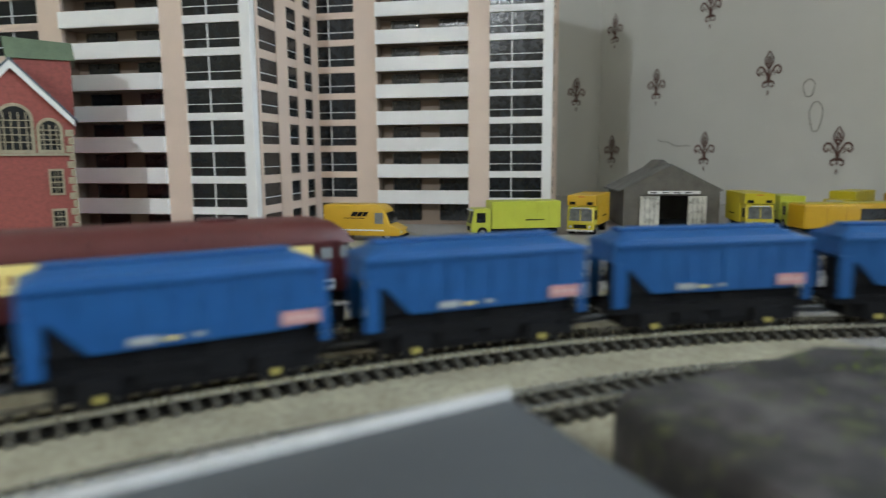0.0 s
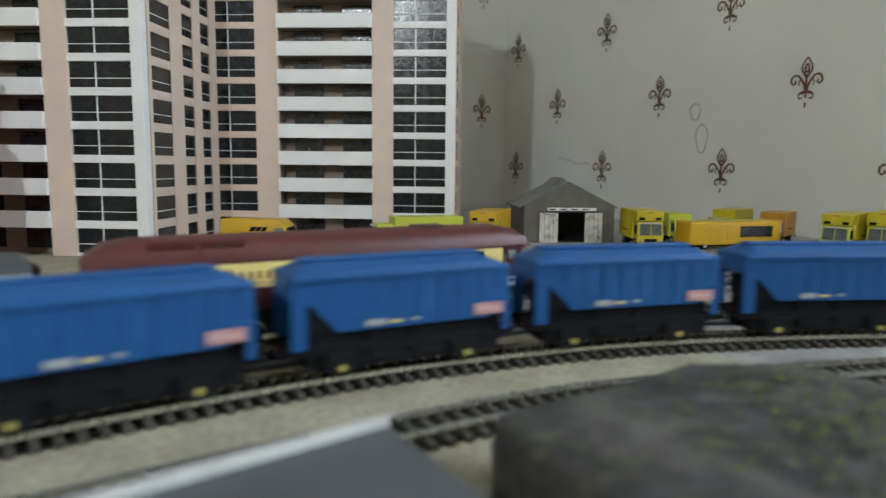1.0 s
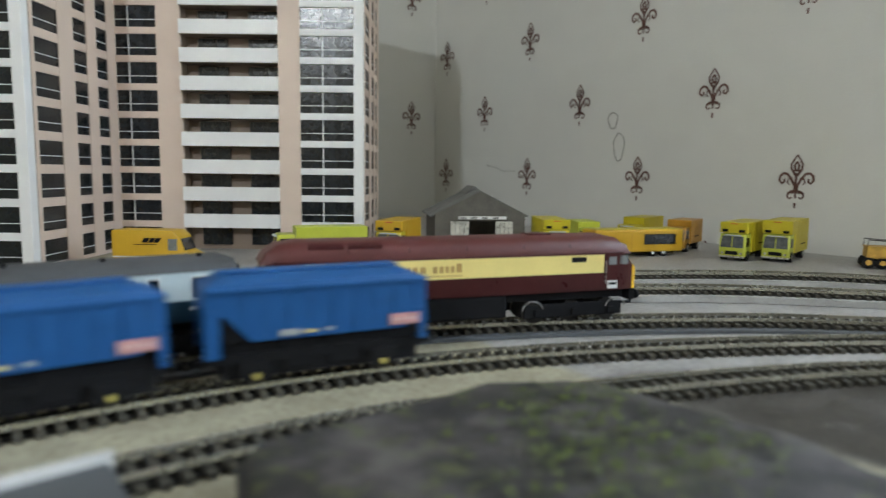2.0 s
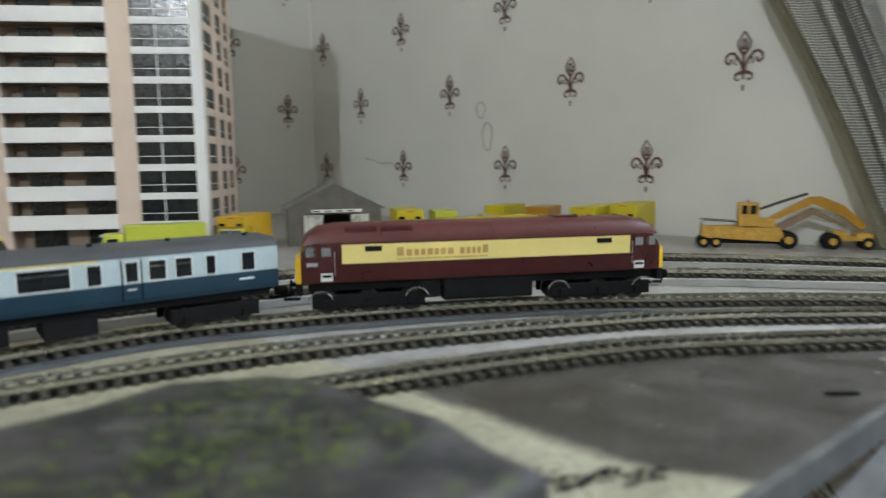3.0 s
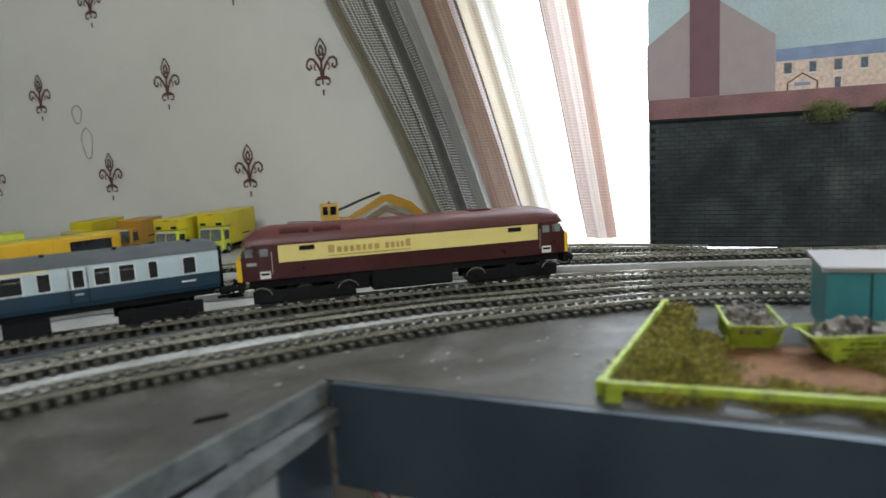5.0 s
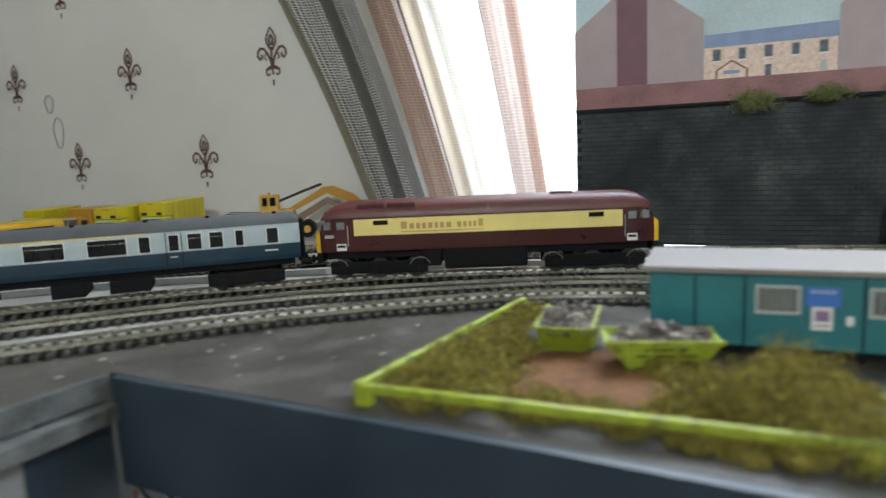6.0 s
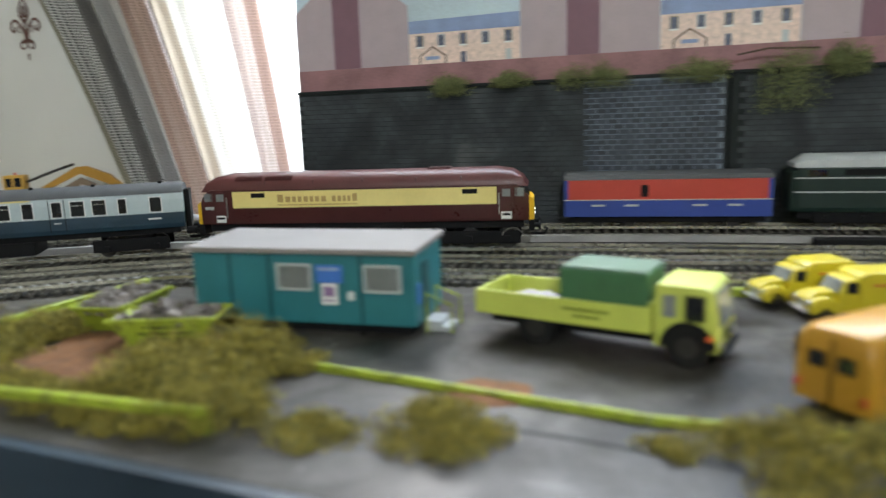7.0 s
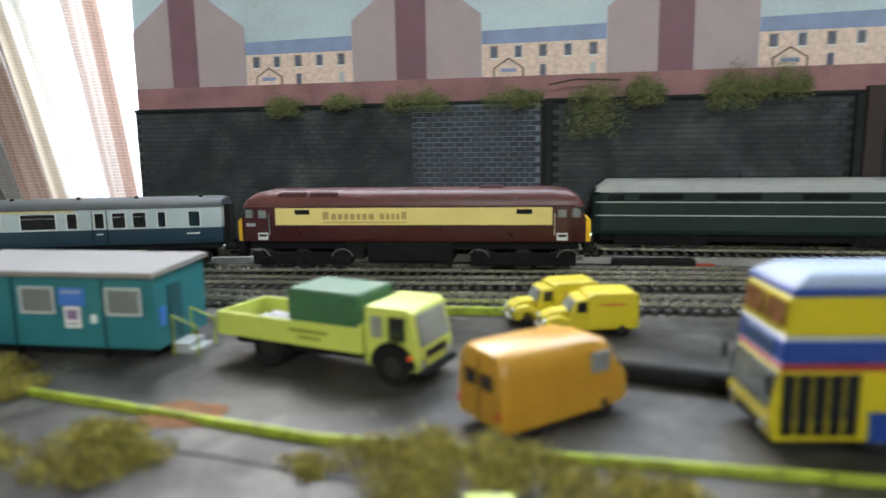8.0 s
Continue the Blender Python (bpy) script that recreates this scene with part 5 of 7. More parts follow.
def excavator(m):
    t = thing("mobile_crane", "ochre wheeled crane with an orange angled boom resting on its wagon", "crane", m)
    ch = part("chassis", bevelled(prism(bmesh.new(), [(-0.055, 0.012), (0.030, 0.008), (0.036, 0.014), (0.030, 0.0245), (-0.054, 0.024)], "y", -0.011, 0.011), 0.0008), PLANT, t)
    part("underbeam", B((-0.034, 0.028, -0.008, 0.008, 0.0055, 0.0088)), UNDER, t)
    part("deck", B((-0.055, -0.010, -0.012, 0.012, 0.0242, 0.0255)), PLANT, t)
    cab = part("cab", bevelled(B((-0.014, 0.008, -0.009, 0.009, 0.0256, 0.0530)), 0.0008), PLANT, t)
    for s in (-1, 1):
        part("cab_window", B((-0.011, -0.005, s * 0.009 - 0.0004, s * 0.009 + 0.0004, 0.0400, 0.0500)), GLASS, cab)
        part("cab_window", B((-0.002, 0.005, s * 0.009 - 0.0004, s * 0.009 + 0.0004, 0.0400, 0.0500)), GLASS, cab)
        part("handrail", tube(bmesh.new(), [(-0.054, s * 0.011, 0.0256), (-0.054, s * 0.011, 0.0330), (-0.016, s * 0.011, 0.0310), (-0.016, s * 0.011, 0.0256)], 0.0006), UNDER, t)
    part("beacon", cyl(bmesh.new(), (-0.003, 0, 0.0545), 0.0014, 0.003, "z", 10), VAN_RED, cab)
    part("engine_housing", bevelled(B((0.0085, 0.026, -0.0095, 0.0095, 0.0248, 0.0350)), 0.001), PLANT, t)
    boom = [(0.010, 0.030), (0.014, 0.027), (0.066, 0.0515), (0.094, 0.0390), (0.117, 0.0215), (0.121, 0.0275), (0.098, 0.0495), (0.074, 0.0600), (0.062, 0.0595)]
    bmo = part("boom", prism(bmesh.new(), boom, "y", -0.0042, 0.0042), ORANGE, t, "orange angled boom")
    part("hydraulic_ram", tube(bmesh.new(), [(0.006, 0, 0.044), (0.040, 0, 0.0565), (0.060, 0, 0.0630)], 0.0016, 8), WHEEL, bmo)
    part("boom_strut", prism(bmesh.new(), [(0.024, 0.024), (0.060, 0.044), (0.066, 0.047), (0.100, 0.028), (0.102, 0.024), (0.066, 0.039), (0.034, 0.020)], "y", -0.0030, 0.0030), M("brown_boom_rest", (0.20, 0.14, 0.09), 0.6), t)
    part("runner_wagon", B((0.082, 0.128, -0.010, 0.010, 0.010, 0.0150), (0.086, 0.100, -0.009, 0.009, 0.0150, 0.0210), (0.110, 0.128, -0.009, 0.009, 0.0150, 0.0185)), PLANT, t)
    for x, r in ((-0.052, 0.0070), (-0.038, 0.0070), (0.040, 0.0100), (0.086, 0.0090), (0.122, 0.0070)):
        w = part("wheel", cyl(bmesh.new(), (x, 0, r), r, 0.022, "y", 20), RUBBER, t, smooth=True)
        part("hub", cyl(bmesh.new(), (x, 0, r), r * 0.45, 0.0232, "y", 12), PLANT, w)


def site_cabin(m):
    """Local x along the front, y inwards (front at y = 0), right end at x = 0."""
    t = thing("site_cabin", "teal site cabin with a pale felt roof and barred windows", "cabin", m)
    L, D, H = 0.119, 0.055, 0.0385
    part("skid", B((-L + 0.004, -0.004, 0.004, D - 0.004, 0.0, 0.0046)), UNDER, t)
    w = part("wall", B((-L, 0, 0, D, 0.0047, H)), TEAL, t)
    for x in (-0.098, -0.076, -0.0272):
        part("panel_seam", B((x - 0.0004, x + 0.0004, -0.0005, -0.0001, 0.005, H - 0.001)), UNDER, w)
        part("foot", B((x - 0.001, x + 0.001, -0.001, 0.0, 0.0, 0.0046)), UNDER, w)
    part("roof", loft(bmesh.new(), [[(-L - 0.003, -0.004, z), (0.0015, -0.004, z), (0.0015, D + 0.003, z + 0.0015), (-L - 0.003, D + 0.003, z + 0.0015)] for z in (H + 0.0002, H + 0.0026)]), CABIN_ROOF, t, "pale pinkish felt roof")
    for x in (-0.0160, -0.0620):
        wd = part("window", B((x - 0.0085, x + 0.0085, -0.0008, -0.0001, 0.0215, 0.0325)), GREY_GLASS, t)
        part("window_frame", B((x - 0.0095, x + 0.0095, -0.0016, -0.0009, 0.0325, 0.0335), (x - 0.0095, x + 0.0095, -0.0016, -0.0009, 0.0205, 0.0215), (x - 0.0095, x - 0.0085, -0.0016, -0.0009, 0.0215, 0.0325), (x + 0.0085, x + 0.0095, -0.0016, -0.0009, 0.0215, 0.0325)), COACH_GREY, wd)
        for i in range(7):
            part("window_bar", B((x - 0.0075 + 0.0025 * i - 0.0003, x - 0.0075 + 0.0025 * i + 0.0003, -0.0013, -0.0009, 0.0216, 0.0324)), LOCO_GREY, wd)
    sg = part("blue_sign", B((-0.0505, -0.0365, -0.0010, -0.0001, 0.0245, 0.0330)), SIGN_BLUE, t, "blue and white sign board")
    part("sign_header", B(*[(-0.0485 + 0.0027 * i, -0.0467 + 0.0027 * i, -0.0014, -0.0011, 0.0306, 0.0318) for i in range(4)]), COACH_GREY, sg)
    nt_ = part("notice", B((-0.0480, -0.0395, -0.0010, -0.0001, 0.0140, 0.0242)), WHITE, t)
    part("notice_print", B((-0.0466, -0.0409, -0.0014, -0.0011, 0.0180, 0.0228), (-0.0466, -0.0409, -0.0014, -0.0011, 0.0156, 0.0164)), M("mauve_print", (0.25, 0.15, 0.30), 0.6), nt_)
    part("switch_plate", B((-0.0340, -0.0312, -0.0010, -0.0001, 0.0165, 0.0205)), WHITE, t)
    part("door", B((0.0001, 0.0008, 0.013, 0.026, 0.0060, 0.0330)), M("dark_teal_door", (0.012, 0.07, 0.085), 0.5), t)
    part("side_sign", B((0.0001, 0.0008, 0.0035, 0.0080, 0.0150, 0.0240)), SIGN_BLUE, t)
    st = part("step", B((0.001, 0.014, 0.012, 0.030, 0.0, 0.0022), (0.001, 0.0095, 0.012, 0.030, 0.0023, 0.0050)), LOCO_GREY, t, "pale access step")
    for y in (0.0105, 0.0315):
        part("handrail", tube(bmesh.new(), [(0.0025, y, 0.0), (0.0025, y, 0.0185), (0.0150, y, 0.0135), (0.0150, y, 0.0)], 0.0007), KERB, t, "lime-painted handrail")


def skip(m, label):
    t = thing("skip", label, "skip", m, "skips of rubble")
    bot, top = [(-0.012, -0.0095), (0.012, -0.0095), (0.012, 0.0095), (-0.012, 0.0095)], [(-0.023, -0.0125), (0.023, -0.0125), (0.023, 0.0125), (-0.023, 0.0125)]
    ins = lambda P, k: [(x * k, y * k) for x, y in P]
    part("hull", loft(bmesh.new(), [[(x, y, 0.001) for x, y in bot], [(x, y, 0.0155) for x, y in top], [(x, y, 0.0155) for x, y in ins(top, 0.94)], [(x, y, 0.004) for x, y in ins(bot, 0.9)]]), KERB, t)
    for s in (-1, 1):
        part("side_rib", B(*[(x - 0.0006, x + 0.0006, s * 0.0118 - 0.0009, s * 0.0118 + 0.0009, 0.004, 0.0150) for x in (-0.014, -0.005, 0.005, 0.014)]), KERB, t)
        part("rim", B((-0.0235, 0.0235, s * 0.0126 - 0.0007, s * 0.0126 + 0.0007, 0.0148, 0.0164)), KERB, t)
    for s in (-1, 1):
        bars = bmesh.new()
        for k in range(4):
            z = 0.0035 + 0.0028 * k
            y = s * (0.0095 + 0.003 * (z - 0.001) / 0.0145 + 0.0002)
            box(bars, -0.0105 + 0.003 * (k % 2), 0.009 + 0.002 * (k % 3), y - 0.0003, y + 0.0003, z, z + 0.0007)
        part("dark_streak", bars, UNDER, t, "dark weathering streaks")
    bm = bmesh.new()
    rnd = random.Random(len(label))
    for i in range(120):
        x, y = rnd.uniform(-0.0195, 0.0195), rnd.uniform(-0.0105, 0.0105)
        r = rnd.uniform(0.0010, 0.0034)
        q = Euler([rnd.uniform(0, 6) for _ in range(3)]).to_matrix().to_4x4()
        heap = 0.0135 + 0.0085 * rnd.random() * (1 - abs(x) / 0.024) * (1 - abs(y) / 0.016)
        geom = bmesh.ops.create_cube(bm, size=2 * r, matrix=Matrix.Translation((x, y, heap)) @ q @ Matrix.Diagonal((1, rnd.uniform(0.4, 0.9), rnd.uniform(0.3, 0.8), 1)))
        for v in geom["verts"]:
            v.co += Vector((rnd.uniform(-1, 1), rnd.uniform(-1, 1), rnd.uniform(-1, 1))) * r * 0.35
    tagged(part("rubble", bm, RUBBLE, t, "grey and white rubble"), kind="stuff")


def tuft(name, label, x, y, rx, ry, h, mat_, n=420, seed=1, z=0.0, hang=0.0, category="bush"):
    """A springy mass of fine curled sprigs, heaped in small uneven clumps."""
    rnd = random.Random(seed)
    clumps = []
    for i in range(max(8, n // 130)):
        a, r = rnd.uniform(0, 2 * math.pi), math.sqrt(rnd.random())
        clumps.append((x + rx * r * 0.9 * math.cos(a), y + ry * r * 0.9 * math.sin(a), rnd.uniform(0.35, 1.0) * (1 - 0.6 * r * r), rnd.uniform(0.7, 1.5)))
    verts, faces = [], []
    for i in range(int(n * 1.7)):
        cx, cy, ch, cr = clumps[rnd.randrange(len(clumps))]
        d = Vector((rnd.gauss(0, 1), rnd.gauss(0, 1), rnd.gauss(0, 1))).normalized() * rnd.random() ** 0.4
        w = min(rx, ry, 0.011) * 0.74 * cr
        p = Vector((cx + d.x * w, cy + d.y * w, z + max(0.0004, h * ch * (0.5 + 0.55 * d.z)) - hang * rnd.random() ** 1.5))
        q = Euler([rnd.uniform(0, 6.3) for _ in range(3)]).to_matrix()
        s = rnd.uniform(0.0007, 0.0022)
        k = len(verts)
        for c in ((-s, 0, 0), (-s * 0.2, s * 0.15, s * 0.3), (s, 0, 0), (s * 0.1, -s * 0.15, s * 0.35)):
            verts.append(tuple(p + q @ Vector(c)))
        faces.append((k, k + 1, k + 2, k + 3))
    me = bpy.data.meshes.new(name)
    me.from_pydata(verts, [], faces)
    me.materials.append(mat_)
    return tagged(new(name, me), label, category, kind="stuff")


def kerb_strip(pts, w=0.0032, h=0.0046, label="lime-painted timber kerb along the yard", z0=0.0, posts=()):
    """Strips of painted timber laid end to end; raised ones stand on end posts."""
    for k, ((x0, y0), (x1, y1)) in enumerate(zip(pts, pts[1:])):
        L = math.hypot(x1 - x0, y1 - y0)
        t = thing("kerb", label, "kerb", at(x0, y0, math.degrees(math.atan2(y1 - y0, x1 - x0))), "yard kerbs")
        bm = bmesh.new()
        n = max(2, int(L / 0.012))
        rnd = random.Random(int(L * 1e5) + k)
        rings = []
        for i in range(n + 1):
            x, dy, dz = (L - 0.0006) * i / n, rnd.uniform(-0.00012, 0.00012), rnd.uniform(-0.0001, 0.0001)
            rings.append([(x, -w / 2 + dy, z0), (x, w / 2 + dy, z0), (x, w / 2 + dy, h - 0.0006 + dz), (x, w / 2 - 0.0006 + dy, h + dz), (x, -w / 2 + 0.0006 + dy, h + dz), (x, -w / 2 + dy, h - 0.0006 + dz)])
        part("rail", loft(bm, rings), KERB, t)
        for a in posts:
            x = 0.0032 if a == 0 else L - 0.0042
            part("post", B((x - 0.0036, x + 0.0036, -w / 2 - 0.0006, w / 2 + 0.0006, 0.0, h - 0.0004, 0.0005)), KERB, t)


# ---- the backscene ----
def backscene():
    t = thing("backscene", "painted backscene board of gable ends and a terrace under a hazy sky", "backdrop board", kind="structure")
    X = 0.9315
    part("sky_panel", B((X, X + 0.004, -1.15, -0.088, 0.0026, 0.252)), SKY_PRINT, t, "hazy blue-green printed sky")
    rnd = random.Random(2)

    def sheet(name, pts, mat_, d0, d1, label="", parent=t):
        return part(name, prism(bmesh.new(), pts, "x", X - d1, X - d0), mat_, parent, label)
    y0 = -0.087
    for i in range(5):
        a = y0 - 0.2185 * i
        b = a - 0.115
        g = sheet("gable", [(a, 0.149), (b, 0.149), (b, 0.201), (b + 0.052, 0.240), (a - 0.052, 0.240), (a, 0.201)], GABLE, 0.0002, 0.0010, "mauve rendered gable end")
        sheet("chimney_breast", [(a - 0.040, 0.149), (a - 0.067, 0.149), (a - 0.067, 0.250), (a - 0.040, 0.250)], GABLE_DARK, 0.0011, 0.0016, "maroon chimney breast", g)
        c, d = b - 0.0005, a - 0.2185 + 0.0005
        te = sheet("terrace", [(c, 0.147), (d, 0.147), (d, 0.176), (c, 0.176)], TERRACE, 0.0002, 0.0006, "tan brick terrace")
        sheet("terrace_roof", [(c, 0.176), (d, 0.176), (d, 0.1885), (c, 0.1870)], SLATE, 0.0002, 0.0008, "blue slate roof", te)
        n = 5
        for k in range(n):
            yc = c + (d - c) * (k + 0.5) / n
            sheet("terrace_window", [(yc - 0.0026, 0.1645), (yc + 0.0026, 0.1645), (yc + 0.0026, 0.1735), (yc - 0.0026, 0.1735)], TERRACE_GLASS, 0.0009, 0.0011, "", te)
            sheet("window_frame", [(yc - 0.0034, 0.1640), (yc + 0.0034, 0.1640), (yc + 0.0034, 0.1743), (yc - 0.0034, 0.1743)], COACH_GREY if k % 2 else STONE, 0.0007, 0.0008, "", te)
            sheet("sill", [(yc - 0.0034, 0.1630), (yc + 0.0034, 0.1630), (yc + 0.0034, 0.1645), (yc - 0.0034, 0.1645)], WHITE, 0.0007, 0.0010, "", te)
            if k in (2, 4):
                sheet("terrace_door", [(yc - 0.0024, 0.148), (yc + 0.0024, 0.148), (yc + 0.0024, 0.158), (yc - 0.0024, 0.158)], TERRACE_GLASS if k == 2 else COACH_GREY, 0.0007, 0.0009, "", te)
        yc = c + (d - c) * 0.22
        sheet("porch_gable", [(yc - 0.013, 0.148), (yc + 0.013, 0.148), (yc + 0.013, 0.156), (yc, 0.1645), (yc - 0.013, 0.156)], M("porch_line", (0.16, 0.09, 0.06), 0.6), 0.0010, 0.0012, "", te)
        sheet("porch", [(yc - 0.0115, 0.148), (yc + 0.0115, 0.148), (yc + 0.0115, 0.1555), (yc, 0.1628), (yc - 0.0115, 0.1555)], TERRACE, 0.0013, 0.0015, "", te)
        sheet("porch_window", [(yc - 0.0065, 0.1525), (yc + 0.0065, 0.1525), (yc + 0.0065, 0.1555), (yc - 0.0065, 0.1555)], SLATE, 0.0016, 0.0017, "", te)
    part("boundary_wall", B((X - 0.0030, X - 0.0018, -1.15, -0.088, 0.128, 0.1488)), COPING, t, "dull red boundary wall")


def retaining_wall():
    t = thing("retaining_wall", "sooty blue-black brick retaining wall below the backscene", "wall", kind="structure")
    X0, X1 = 0.9195, 0.9265
    part("core", B((X0 + 0.0012, X1, -1.15, -0.090, 0.0026, 0.1265)), MORTAR, t)
    for a, b in ((-0.107, -0.0905), (-0.2255, -0.2065), (-1.15, -0.27)):
        part("plinth", B((X0 + 0.0013, X1, a, b, 0.0, 0.0025)), MORTAR, t)
    part("coping", B((X0 - 0.001, X1, -1.15, -0.090, 0.1266, 0.1292, 0.0004)), MORTAR, t)
    for y in (-0.4785, -0.7100):
        part("pilaster", B((X0 - 0.004, X0 + 0.0011, y - 0.003, y + 0.003, 0.0, 0.1262, 0.0006)), MORTAR, t, "dark brick pilaster")
    part("brown_post", B((X0 - 0.006, X0 + 0.0010, -0.726, -0.7135, 0.0, 0.132, 0.0006)), M("dark_brown_post", (0.034, 0.022, 0.020), 0.7), t)
    part("pale_panel", B((X0 + 0.0007, X0 + 0.0011, -0.4712, -0.3610, 0.046, 0.1262)), PALE_MORTAR, t, "patch of pale mortar")
    rnd = random.Random(4)
    bw, bh, rest = 0.0092, 0.0043, bmesh.new()
    src = None
    rows = int(0.126 / bh)
    for j in range(rows):
        z = j * bh
        y = -0.0905 - (bw / 2 if j % 2 else 0)
        while y - bw > -0.71:
            patch = -0.4752 < y - bw + 0.0004 and y < -0.3612 and z > 0.047
            if z < 0.002 and (-0.2065 < y - bw / 2 < -0.107 or -0.27 < y - bw / 2 < -0.2255):
                y -= bw
                continue
            prd = X0 + rnd.uniform(-0.0002, 0.0003)
            if patch:
                m = pose(prd, y - bw / 2, z)
                if src is None:
                    src = part("brick", B((0, 0.0010, -bw / 2 + 0.0005, bw / 2 - 0.0005, 0.0004, bh - 0.0004)), WALL_BLACK, t, m=m)
                else:
                    share("brick", src, t, m)
            elif not (abs(y - bw / 2 + 0.4785) < 0.0075):
                box(rest, prd + 0.0003, X0 + 0.0012, y - bw + 0.0002, y - 0.0002, z + 0.0002, z + bh - 0.0002)
            y -= bw
    tagged(part("brickwork", rest, SOOTY, t, "sooty bricks"), kind="stuff")
    for i, (y, z, r, h, hang) in enumerate(((-0.245, 0.129, 0.012, 0.010, 0.012), (-0.300, 0.129, 0.012, 0.008, 0.006), (-0.368, 0.129, 0.026, 0.014, 0.012), (-0.448, 0.129, 0.022, 0.014, 0.010),
                                            (-0.516, 0.129, 0.016, 0.020, 0.036), (-0.556, 0.131, 0.012, 0.016, 0.012), (-0.620, 0.131, 0.016, 0.022, 0.018), (-0.655, 0.131, 0.018, 0.020, 0.010))):
        tuft("wall_plant", "dull green scatter plants trailing over the wall top", X0 - 0.003, y, 0.013, r * 1.3, h * 1.45, IVY, 2400, 20 + i, z, hang, "plant")
    tagged(part("twig", tube(bmesh.new(), [(X0 - 0.004, -0.478, 0.140), (X0 - 0.006, -0.500, 0.1435), (X0 - 0.005, -0.535, 0.142)], 0.0008), M("dry_twig", (0.09, 0.06, 0.04), 0.8)), "dry brown twig caught on the wall top", "twig")


# ---- rolling stock: local x forward, near side -y, rail top at 0 ----
def body_rings(stations, profile):
    """stations: x, width factor, top limit; profile: half outline (y, z) from the lower edge to the crown."""
    rings = []
    for x, k, top in stations:
        half = [(y * k, min(z, top)) for y, z in profile]
        rings.append([(x, -y, z) for y, z in half] + [(x, y, z) for y, z in reversed(half)])
    return rings


def bogie(t, x, axles, r=0.0068, frame_z=(0.004, 0.013)):
    b = part("bogie", B((x - axles[-1] - 0.009, x + axles[-1] + 0.009, -0.0150, -0.0135, frame_z[0], frame_z[1], 0.0008), (x - axles[-1] - 0.009, x + axles[-1] + 0.009, 0.0135, 0.0150, frame_z[0], frame_z[1], 0.0008), (x - 0.012, x + 0.012, -0.0134, 0.0134, 0.006, 0.012)), UNDER, t)
    for a in axles if axles[0] == 0 else [*(-v for v in axles), *axles]:
        for s in (-1, 1):
            part("wheel", cyl(bmesh.new(), (x + a, s * 0.0090, r), r, 0.0028, "y", 22), WHEEL, b, smooth=True)
            part("axle_box", B((x + a - 0.002, x + a + 0.002, s * 0.0157 - 0.0007, s * 0.0157 + 0.0007, r - 0.002, r + 0.0022)), UNDER, b)
    return b


